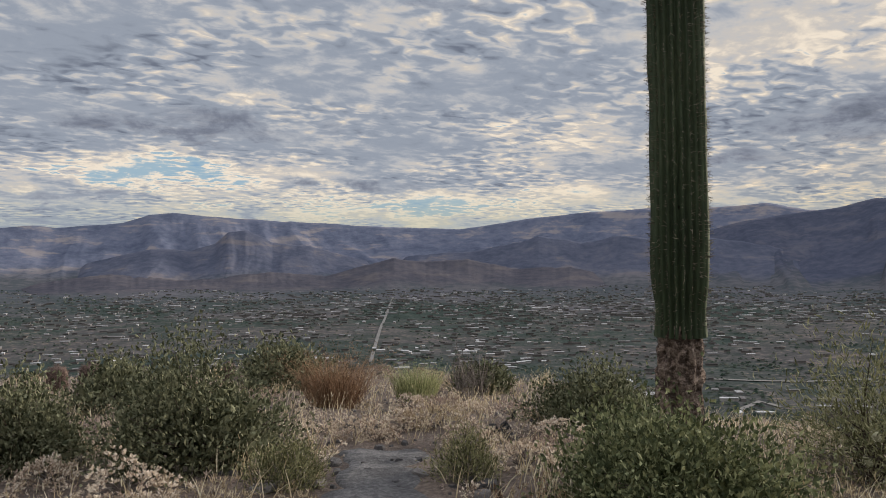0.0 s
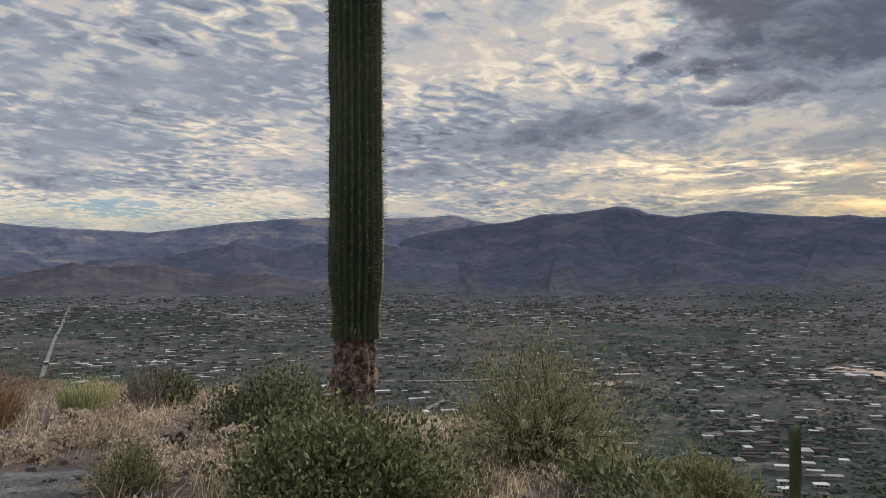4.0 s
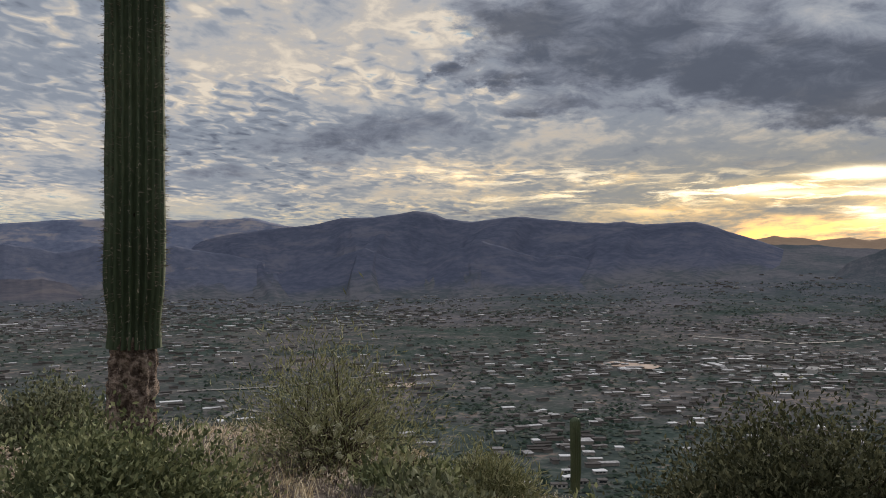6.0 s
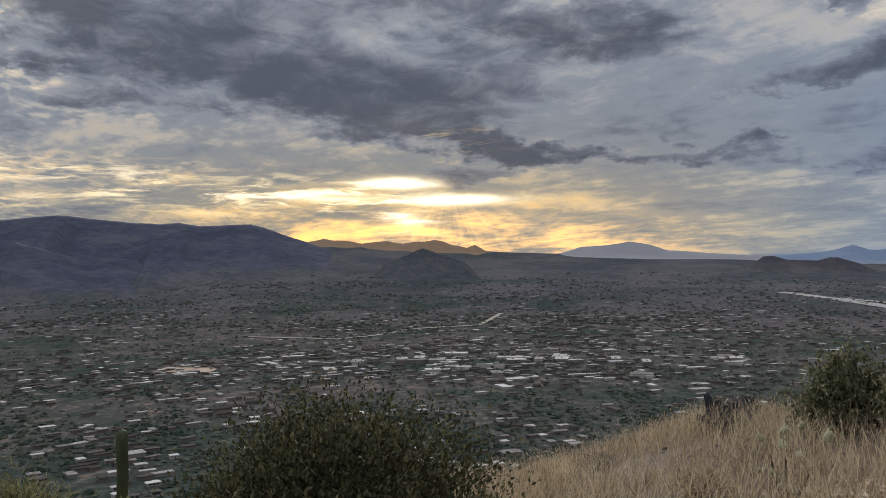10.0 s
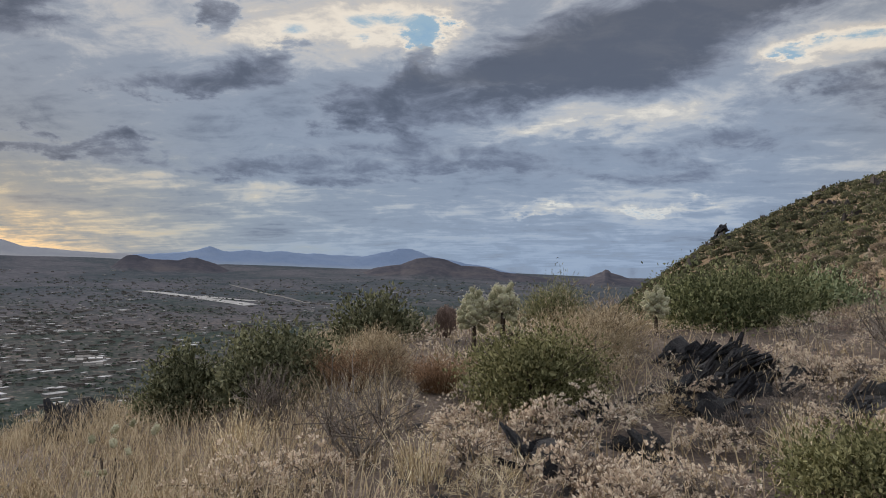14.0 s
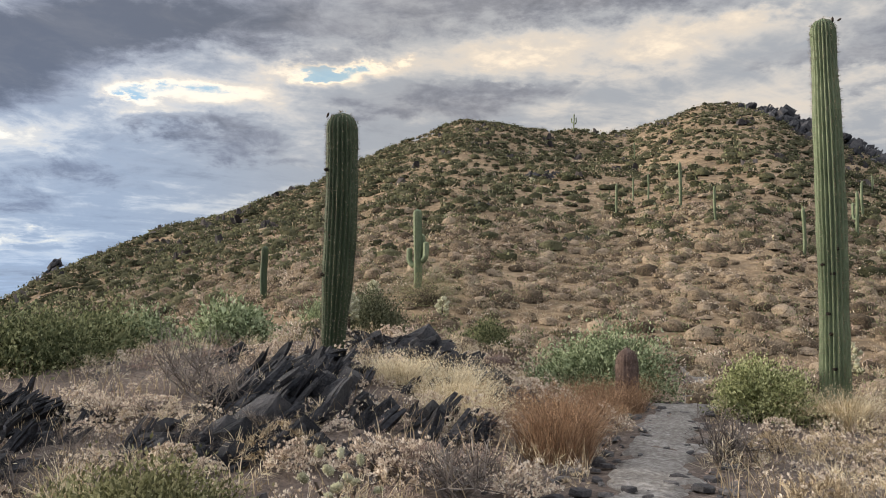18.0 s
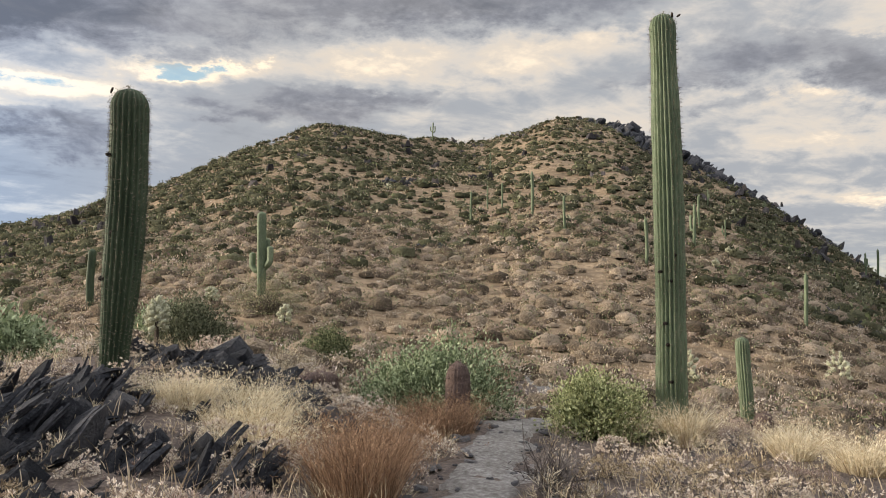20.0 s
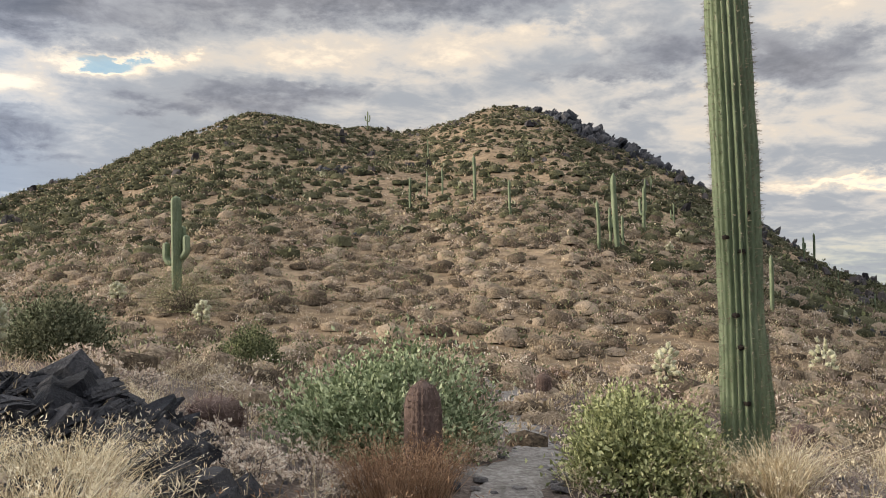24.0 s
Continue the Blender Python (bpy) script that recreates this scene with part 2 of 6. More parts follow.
    back = g.node("ShaderNodeBackground")
    g.put(back.inputs[0], sky)
    back.inputs[1].default_value = SKY
    g.put(g.node("ShaderNodeOutputWorld").inputs[0], back.outputs[0])


SKY = 1.0
build_world()
lamp = bpy.data.lights.new("sun", "SUN")
lamp.energy, lamp.angle, lamp.color = 3.6, radians(12), (1.0, 0.875, 0.72)
sun = new("sun", lamp)
sun.matrix_world = look((math.sin(radians(SUN_AZ)) * 100, math.cos(radians(SUN_AZ)) * 100, 100 * math.tan(radians(12))), (0, 0, 0))

# ---- materials ----
def surface(name, stops, scale=4.0, rough=0.85, bump=0.3, fine=40.0, bump_size=0.02, island=0.0, vary=0.0, coord="Object", stretch=(1, 1, 1), gloss=0.3, mottle=0.35):
    """A procedural surface: a colour ramp over two scales of noise, with relief.
    island: how far loose pieces of a mesh differ; vary: how far objects differ."""
    mat = bpy.data.materials.new(name)
    mat.use_nodes = True
    g = Graph(mat.node_tree)
    bsdf = mat.node_tree.nodes["Principled BSDF"]
    at = g.node("ShaderNodeTexCoord").outputs[coord]
    if stretch != (1, 1, 1):
        mapping = g.node("ShaderNodeMapping")
        mapping.inputs["Scale"].default_value = stretch
        g.put(mapping.inputs[0], at)
        at = mapping.outputs[0]
    coarse = g.noise(at, scale, 5, 0.6, 0.3)
    grain = g.noise(at, fine, 4, 0.6)
    f = g.add(g.mul(coarse, 1.0 - mottle), g.mul(grain, mottle))
    if island:
        f = g.add(f, g.mul(g.m("SUBTRACT", g.node("ShaderNodeNewGeometry").outputs["Random Per Island"], 0.5), island))
    if vary:
        f = g.add(f, g.mul(g.m("SUBTRACT", g.node("ShaderNodeObjectInfo").outputs["Random"], 0.5), vary))
    g.put(bsdf.inputs["Base Color"], g.ramp(g.span(f, 0.22, 0.78), stops))
    bsdf.inputs["Roughness"].default_value = rough
    bsdf.inputs["Specular IOR Level"].default_value = gloss
    if bump:
        b = g.node("ShaderNodeBump")
        b.inputs["Strength"].default_value, b.inputs["Distance"].default_value = bump, bump_size
        g.put(b.inputs["Height"], g.add(coarse, grain))
        g.put(bsdf.inputs["Normal"], b.outputs[0])
    return mat


def ramp3(dark, mid, light):
    return [(0.0, dark), (0.5, mid), (1.0, light)]


def desert_plain(name):
    """The scrub valley: green and brown stretches, dark brush and bare ground, paler and greyer far out, where haze is
    put into the colour.
    """
    mat = bpy.data.materials.new(name)
    mat.use_nodes = True
    g = Graph(mat.node_tree)
    bsdf = mat.node_tree.nodes["Principled BSDF"]
    at = g.node("ShaderNodeTexCoord").outputs["Object"]
    tint = g.add(g.mul(g.noise(at, 0.0024, 5, 0.6, 0.4), 0.7), g.mul(g.noise(at, 0.012, 4, 0.6), 0.3))
    brush = g.add(g.mul(g.noise(at, 0.030, 5, 0.65), 0.5), g.mul(g.noise(at, 0.11, 3, 0.6), 0.5))
    near = g.mix(g.span(tint, 0.40, 0.60), (0.078, 0.097, 0.090), (0.152, 0.138, 0.142))
    near = g.mix(g.span(brush, 0.44, 0.60), g.mix(1.0, near, (0.56, 0.62, 0.62), "MULTIPLY"), near)
    near = g.mix(g.span(g.add(brush, g.mul(tint, 0.25)), 0.68, 0.76), near, (0.20, 0.165, 0.145))
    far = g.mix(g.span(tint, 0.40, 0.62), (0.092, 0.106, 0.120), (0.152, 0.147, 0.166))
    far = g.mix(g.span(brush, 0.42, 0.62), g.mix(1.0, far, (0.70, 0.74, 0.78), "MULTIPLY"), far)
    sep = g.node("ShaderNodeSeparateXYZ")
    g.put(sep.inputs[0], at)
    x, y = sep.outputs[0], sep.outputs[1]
    # distance from the centre blends the painted haze in
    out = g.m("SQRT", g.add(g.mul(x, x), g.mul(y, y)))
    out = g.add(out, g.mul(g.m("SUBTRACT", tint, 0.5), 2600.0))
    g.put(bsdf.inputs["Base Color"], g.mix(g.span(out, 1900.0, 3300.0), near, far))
    bsdf.inputs["Roughness"].default_value, bsdf.inputs["Specular IOR Level"].default_value = 0.95, 0.0
    return mat


def hazed_range_rock(name, low, mid, high, pale, amount, foot=((0.078, 0.090, 0.104), (0.128, 0.128, 0.145))):
    """Mountain slopes: scrub at the foot, then rock with pale scree and ledges, all with distance haze put into the
    colour; 'rise' tells how far up the slope lies.
    """
    mat = bpy.data.materials.new(name)
    mat.use_nodes = True
    g = Graph(mat.node_tree)
    bsdf = mat.node_tree.nodes["Principled BSDF"]
    at = g.node("ShaderNodeTexCoord").outputs["Object"]
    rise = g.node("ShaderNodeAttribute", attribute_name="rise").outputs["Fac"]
    coarse, fine = g.noise(at, 0.0045, 6, 0.62, 0.4), g.noise(at, 0.026, 5, 0.62)
    rock = g.ramp(g.span(g.add(g.mul(coarse, 0.55), g.mul(fine, 0.45)), 0.32, 0.68), [(0.0, low), (0.5, mid), (1.0, high)])
    tall = g.node("ShaderNodeMapping")
    tall.inputs["Scale"].default_value = (0.0035, 0.0035, 0.03)
    g.put(tall.inputs[0], at)
    ledge = g.noise(tall.outputs[0], 1.0, 6, 0.6, 0.3)
    scree = g.mul(g.span(g.add(g.mul(ledge, 0.5), g.mul(coarse, 0.5)), 0.53, 0.60), amount)
    rock = g.mix(scree, rock, pale)
    # foot: scrub mottling in a valley grey that imitates low haze
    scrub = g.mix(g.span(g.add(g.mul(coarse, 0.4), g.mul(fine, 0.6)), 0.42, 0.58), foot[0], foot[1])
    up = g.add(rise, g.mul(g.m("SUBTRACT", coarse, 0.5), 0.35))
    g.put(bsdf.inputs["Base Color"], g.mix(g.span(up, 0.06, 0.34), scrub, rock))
    bsdf.inputs["Roughness"].default_value, bsdf.inputs["Specular IOR Level"].default_value = 0.95, 0.0
    b = g.node("ShaderNodeBump")
    b.inputs["Strength"].default_value, b.inputs["Distance"].default_value = 0.5, 14.0
    g.put(b.inputs["Height"], g.add(coarse, g.mul(fine, 0.5)))
    g.put(bsdf.inputs["Normal"], b.outputs[0])
    return mat


M = {}
M["soil"] = surface("stony_soil", ramp3((0.05, 0.04, 0.036), (0.135, 0.105, 0.09), (0.31, 0.255, 0.215)), 1.2, 0.95, 0.9, 22.0, 0.06, mottle=0.55)
M["trail"] = surface("trail_dust", ramp3((0.042, 0.042, 0.046), (0.102, 0.101, 0.107), (0.25, 0.243, 0.248)), 2.0, 0.95, 0.9, 26.0, 0.03, mottle=0.5)
# the same path where sun falls brighter, that light put into a paler tone
M["trail_pale"] = surface("pale_trail_dust", ramp3((0.10, 0.088, 0.078), (0.235, 0.218, 0.202), (0.44, 0.42, 0.40)), 3.2, 0.95, 1.0, 20.0, 0.05, mottle=0.6)
M["hill"] = surface("hill_soil", ramp3((0.085, 0.061, 0.041), (0.235, 0.168, 0.104), (0.43, 0.32, 0.205)), 0.14, 0.95, 0.9, 1.7, 0.25, mottle=0.6)
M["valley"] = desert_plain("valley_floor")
# distance haze put into the rock colours: bluer and paler the farther off
M["range_far"] = hazed_range_rock("hazed_far_mountain_rock", (0.086, 0.104, 0.16), (0.132, 0.151, 0.22), (0.18, 0.19, 0.25), (0.34, 0.30, 0.285), 0.55)
M["range_near"] = hazed_range_rock("hazed_mountain_rock", (0.058, 0.069, 0.106), (0.082, 0.093, 0.138), (0.112, 0.119, 0.162), (0.155, 0.15, 0.17), 0.25)
M["range_mid"] = hazed_range_rock("hazed_foothill_rock", (0.072, 0.085, 0.128), (0.102, 0.114, 0.163), (0.14, 0.144, 0.186), (0.24, 0.205, 0.195), 0.4)
M["brown_rock"] = hazed_range_rock("hazed_brown_foothill_rock", (0.070, 0.072, 0.095), (0.096, 0.095, 0.118), (0.128, 0.12, 0.136), (0.19, 0.165, 0.16), 0.3)
M["butte"] = hazed_range_rock("butte_rock", (0.066, 0.068, 0.088), (0.095, 0.093, 0.112), (0.13, 0.122, 0.136), (0.17, 0.15, 0.15), 0.3)
# farthest ranges: blue, grey and sun-gold haze painted as their surface colour
M["blue_range"] = hazed_range_rock("blue_haze_tint", (0.20, 0.272, 0.415), (0.218, 0.29, 0.435), (0.236, 0.308, 0.452), (0.27, 0.33, 0.44), 0.2, ((0.27, 0.335, 0.44), (0.29, 0.35, 0.45)))
M["hazy_range"] = hazed_range_rock("grey_haze_tint", (0.30, 0.315, 0.36), (0.32, 0.335, 0.38), (0.34, 0.355, 0.395), (0.35, 0.365, 0.40), 0.2, ((0.36, 0.37, 0.40), (0.38, 0.385, 0.41)))
M["gold_range"] = hazed_range_rock("gold_sun_haze_tint", (0.26, 0.19, 0.14), (0.29, 0.21, 0.155), (0.32, 0.235, 0.17), (0.33, 0.24, 0.17), 0.2, ((0.30, 0.22, 0.16), (0.33, 0.24, 0.17)))
M["road"] = surface("valley_road", ramp3((0.13, 0.13, 0.135), (0.19, 0.185, 0.185), (0.25, 0.245, 0.24)), 0.02, 0.9, 0.0, 0.3)
M["runway"] = surface("airstrip_paving", ramp3((0.30, 0.30, 0.31), (0.42, 0.42, 0.43), (0.52, 0.52, 0.53)), 0.02, 0.9, 0.0, 0.3, gloss=0.0)
M["lot"] = surface("bare_lot", ramp3((0.24, 0.17, 0.15), (0.32, 0.24, 0.2), (0.4, 0.32, 0.27)), 0.02, 0.9, 0.0, 0.3)
M["stucco"] = surface("house_stucco", ramp3((0.17, 0.16, 0.152), (0.28, 0.265, 0.255), (0.48, 0.465, 0.45)), 0.01, 0.9, 0.0, 0.4, island=0.6, vary=0.6, gloss=0.0)
M["house_roof"] = surface("pale_roof", [(0.0, (0.07, 0.066, 0.066)), (0.45, (0.16, 0.152, 0.152)), (0.72, (0.31, 0.308, 0.322)), (1.0, (0.60, 0.61, 0.64))], 0.01, 0.8, 0.0, 0.4, island=0.6, vary=0.6, gloss=0.0)
M["shop_roof"] = surface("white_membrane_roof", ramp3((0.22, 0.215, 0.215), (0.42, 0.415, 0.42), (0.62, 0.62, 0.64)), 0.02, 0.8, 0.0, 0.3, vary=0.7, gloss=0.0)
M["window"] = surface("dark_window", ramp3((0.02, 0.025, 0.03), (0.03, 0.035, 0.04), (0.05, 0.055, 0.06)), 1.0, 0.2, 0.0, 4.0)
M["valley_tree"] = surface("valley_tree_leaves", ramp3((0.030, 0.046, 0.036), (0.060, 0.078, 0.064), (0.105, 0.118, 0.10)), 0.01, 0.95, 0.0, 0.3, island=0.6, gloss=0.0)


def leafy(name, dark, mid, light, rough=0.75):
    mat = surface(name, ramp3(dark, mid, light), 6.0, rough, 0.0, 60.0, island=0.55, vary=0.12, gloss=0.2)
    tree = mat.node_tree
    bsdf, out = tree.nodes["Principled BSDF"], tree.nodes["Material Output"]
    thin, mix = tree.nodes.new("ShaderNodeBsdfTranslucent"), tree.nodes.new("ShaderNodeMixShader")
    mix.inputs[0].default_value = 0.16
    tree.links.new(bsdf.inputs["Base Color"].links[0].from_socket, thin.inputs[0])
    tree.links.new(bsdf.outputs[0], mix.inputs[1])
    tree.links.new(thin.outputs[0], mix.inputs[2])
    tree.links.new(mix.outputs[0], out.inputs[0])
    return mat


M["jojoba"] = leafy("jojoba_leaf", (0.062, 0.077, 0.038), (0.158, 0.178, 0.09), (0.315, 0.33, 0.178))
M["jojoba_pale"] = leafy("pale_jojoba_leaf", (0.105, 0.135, 0.07), (0.27, 0.325, 0.185), (0.49, 0.55, 0.36))
M["olive"] = leafy("olive_leaf", (0.058, 0.066, 0.038), (0.14, 0.149, 0.09), (0.265, 0.272, 0.172))
M["palo"] = leafy("palo_verde_twig", (0.10, 0.108, 0.052), (0.205, 0.21, 0.108), (0.34, 0.335, 0.195))
M["brittle"] = leafy("brittlebush_leaf", (0.33, 0.26, 0.205), (0.72, 0.61, 0.50), (0.92, 0.84, 0.74))
M["tan"] = leafy("tan_dry_leaf", (0.19, 0.143, 0.092), (0.43, 0.345, 0.23), (0.66, 0.555, 0.40))
M["pinkish"] = leafy("pinkish_dry_sprig", (0.17, 0.12, 0.10), (0.35, 0.265, 0.225), (0.54, 0.43, 0.37))
M["rust"] = leafy("rust_stem", (0.12, 0.072, 0.045), (0.27, 0.165, 0.10), (0.46, 0.31, 0.20))
M["straw"] = leafy("straw_blade", (0.42, 0.33, 0.20), (0.76, 0.65, 0.45), (0.93, 0.85, 0.66))
M["grey_twig"] = leafy("grey_twig", (0.09, 0.075, 0.07), (0.19, 0.165, 0.15), (0.30, 0.27, 0.25))
M["bark"] = surface("dark_bark", ramp3((0.03, 0.022, 0.018), (0.07, 0.055, 0.045), (0.12, 0.10, 0.08)), 8.0, 0.95, 0.6, 50.0, 0.01)
M["rock"] = surface("black_schist", ramp3((0.009, 0.010, 0.014), (0.028, 0.030, 0.038), (0.10, 0.098, 0.105)), 2.5, 0.75, 1.0, 22.0, 0.04, vary=0.3, gloss=0.3)
M["slab"] = surface("grey_slate", ramp3((0.04, 0.039, 0.044), (0.105, 0.1, 0.104), (0.24, 0.225, 0.22)), 3.0, 0.7, 0.8, 25.0, 0.02, vary=0.4)
M["hill_rock"] = surface("hill_outcrop_rock", ramp3((0.018, 0.017, 0.02), (0.05, 0.045, 0.048), (0.11, 0.095, 0.09)), 0.9, 0.8, 0.8, 8.0, 0.1, island=0.4)
M["fuzz"] = leafy("dark_green_brush", (0.034, 0.038, 0.02), (0.085, 0.088, 0.048), (0.165, 0.165, 0.095))
M["sage"] = leafy("yellow_olive_leaf", (0.085, 0.088, 0.042), (0.20, 0.20, 0.098), (0.37, 0.36, 0.20))
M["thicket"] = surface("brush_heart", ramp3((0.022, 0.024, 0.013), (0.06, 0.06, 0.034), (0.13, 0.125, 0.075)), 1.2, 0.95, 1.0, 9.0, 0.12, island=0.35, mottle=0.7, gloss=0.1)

M["core"] = surface("woody_shrub_heart", ramp3((0.05, 0.039, 0.028), (0.18, 0.14, 0.10), (0.40, 0.32, 0.235)), 2.5, 0.95, 1.0, 16.0, 0.08, island=0.35, mottle=0.75, gloss=0.1)
M["gold_grass"] = leafy("golden_grass_blade", (0.21, 0.165, 0.105), (0.41, 0.335, 0.228), (0.61, 0.52, 0.385))
M["spring"] = leafy("fresh_green_leaf", (0.13, 0.145, 0.062), (0.31, 0.335, 0.16), (0.55, 0.565, 0.31))

# ---- the lie of the land ----
CX, CY = 0.35, -0.6  # the spur's crown, on which the walker stands
AZ_NEAR = [-120, -60, -20, 0, 20, 45, 65, 85, 105, 125, 145, 165, 180, 200, 240]
R_NEAR = [0, 6, 12, 20, 30]
Z_NEAR = np.array([
    [0, .1, .1, 0, -.3], [0, -.1, -.4, -.8, -1.5], [0, 0, -.45, -1.0, -3.0], [0, .05, -.45, -1.2, -4.5], [0, 0, -.7, -2.5, -7], [0, -.5, -2.0, -4.6, -8.5],
    [0, -.4, -1.6, -4.2, -8.0], [0, -.15, -.6, -2.0, -5.5], [0, .15, .45, .2, -3], [0, .25, .75, .2, -2], [0, .35, 1.05, .9, .5], [0, .2, .2, -.4, .1],
    [0, .15, .05, -.8, -.5], [0, .15, -.2, -1.3, -2.5], [0, .1, .1, 0, -.3]])
AZ_HILL = [104.6, 111.6, 116.6, 121.6, 126.6, 130.6, 136.6, 142.6, 148.1, 153.4, 157.6, 161.6, 165.6, 170.1, 174.1, 177.1, 180.9, 184.1, 188.1, 191.6, 195.6, 204.6, 224.6]
EL_HILL = [-24.15, -15.15, -5.4, -1.4, 2.0, 3.8, 5.9, 8.25, 11.0, 12.75, 12.4, 12.0, 11.9, 13.35, 13.1, 11.1, 9.1, 6.9, 3.6, 1.0, -0.8, -6.6, -24.15]
R_HILL = [45, 60, 100, 125, 140, 145, 150, 155, 160, 165, 175, 187, 195, 207, 208, 190, 165, 150, 135, 120, 110, 90, 50]
AZ_RIM = [-180, 25, 55, 67, 76, 89, 103, 120, 140, 180]
EL_RIM = [-.8, -.6, 1.95, 1.2, .85, .4, 0, -.65, -.8, -.8]
FLOOR = -160.0


def smooth(v, a, b):
    s = np.clip((np.asarray(v, float) - a) / (b - a), 0, 1)
    return s * s * (3 - 2 * s)


def waves(x, y, size, seed=0, octaves=4):
    """Rolling noise of about -1 to 1, from turned sine waves; size: metres of the longest."""
    rng = np.random.RandomState(seed)
    x, y = np.asarray(x, float), np.asarray(y, float)
    total, amount = 0 * x, 1.0
    for o in range(octaves):
        k = 2 * math.pi / size * 1.9**o
        for _ in range(3):
            a, p = rng.uniform(0, math.pi * 2, 2)
            total = total + amount * np.sin(k * rng.uniform(0.7, 1.3) * (x * math.cos(a) + y * math.sin(a)) + p + 0.6 * np.sin(k * 0.6 * (y * math.cos(a) - x * math.sin(a)) + 2 * p))
        amount *= 0.55
    return total / 3.2


def ground_z(x, y):
    """Height of the ground, for numbers or arrays."""
    x, y = np.asarray(x, float), np.asarray(y, float)
    dx, dy = x - CX, y - CY
    r = np.hypot(dx, dy)
    az = np.degrees(np.arctan2(dx, dy))
    az = np.where(az < -120, az + 360, az)
    # near ground
    ia = np.clip(np.searchsorted(AZ_NEAR, az, side="right") - 1, 0, len(AZ_NEAR) - 2)
    fa = smooth(az, np.take(AZ_NEAR, ia), np.take(AZ_NEAR, ia + 1))
    ir = np.clip(np.searchsorted(R_NEAR, r, side="right") - 1, 0, len(R_NEAR) - 2)
    fr = np.clip((r - np.take(R_NEAR, ir)) / (np.take(R_NEAR, ir + 1) - np.take(R_NEAR, ir)), 0, 1)
    z = (Z_NEAR[ia, ir] * (1 - fr) + Z_NEAR[ia, ir + 1] * fr) * (1 - fa) + (Z_NEAR[ia + 1, ir] * (1 - fr) + Z_NEAR[ia + 1, ir + 1] * fr) * fa
    # the hill, or the fall to the valley
    rc = np.interp(az, AZ_HILL, R_HILL, 40, 40)
    zc = 1.55 + rc * np.tan(np.radians(np.interp(az, AZ_HILL, EL_HILL, -24, -24)))
    s = np.clip((r - 30) / (rc - 30), 0, 1)
    beyond = np.maximum(r - rc, 0)
    far = z + (zc - z) * s**1.06 - 0.40 * beyond - 0.05 * beyond * smooth(beyond, 0, 40)
    far = far + waves(x, y, 38, 3, 4) * 1.1 * smooth(r, 35, 90) * smooth(-beyond, -60, -2)
    z = np.where(r > 30, far, z)
    z = z + waves(x, y, 5.0, 1, 4) * 0.05 * smooth(r, 1.0, 6.0)
    # valley floor, rising gently to its rim
    rim = np.tan(np.radians(np.interp(az, AZ_RIM, EL_RIM))) * 4900
    floor = FLOOR + (rim - FLOOR) * np.clip((r - 1500) / 3400, 0, 1) ** 1.6 + waves(x, y, 900, 7, 3) * 5 * smooth(r, 500, 1500) * smooth(-r, -4500, -3000)
    return np.where(r > 60, np.maximum(z, floor), z)


def link_mesh(name, verts, faces, mats, index=None, shade=True):
    me = bpy.data.meshes.new(name)
    me.from_pydata(verts, [], faces)
    for m in mats:
        me.materials.append(m)
    if index is not None:
        me.polygons.foreach_set("material_index", index)
    me.polygons.foreach_set("use_smooth", [shade] * len(me.polygons))
    me.update()
    return me


def polar_faces(rows, cols, close):
    r, c = np.meshgrid(np.arange(rows - 1), np.arange(cols if close else cols - 1), indexing="ij")
    n = (c + 1) % cols
    return np.stack([r * cols + c, r * cols + n, (r + 1) * cols + n, (r + 1) * cols + c], -1).reshape(-1, 4)


def build_ground():
    radii = np.concatenate([np.linspace(0.25, 30, 90), 30 * np.exp(np.linspace(0.02, math.log(4900 / 30), 125))])
    az = np.radians(np.concatenate([np.arange(-40, 215, 0.5), np.arange(215, 320, 3)]))
    r, a = np.meshgrid(radii, az, indexing="ij")
    x, y = CX + r * np.sin(a), CY + r * np.cos(a)
    z = ground_z(x, y)
    z = z + noise_patch(x, y, r)
    faces = polar_faces(len(radii), len(az), True)[:, ::-1]
    rr = r.ravel()[faces[:, 0]]
    zz = z.ravel()[faces[:, 0]]
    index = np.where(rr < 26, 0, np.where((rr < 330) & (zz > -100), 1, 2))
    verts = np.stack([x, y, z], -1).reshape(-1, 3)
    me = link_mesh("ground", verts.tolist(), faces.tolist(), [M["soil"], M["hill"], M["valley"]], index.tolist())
    tagged(new("ground", me), "stony desert ground falling to a wide scrub valley", "ground", kind="structure")


def noise_patch(x, y, r):
    return waves(x, y, 0.7, 11, 3) * 0.025 * smooth(-r, -20, -8)


build_ground()


# ---- mountains round the valley ----
def skyline(az, peaks, slope, rough, seed):
    """Height in degrees at each heading, over knots of (heading, height), falling by slope outside them, with a rough edge."""
    at, height = np.array([p[0] for p in peaks]) - 0.2, np.array([p[1] for p in peaks])
    line = np.interp(az, at, height) - slope * (np.maximum(at[0] - az, 0) + np.maximum(az - at[-1], 0))
    return line + rough * waves(az, az * 0.37, 3.0, seed, 5)


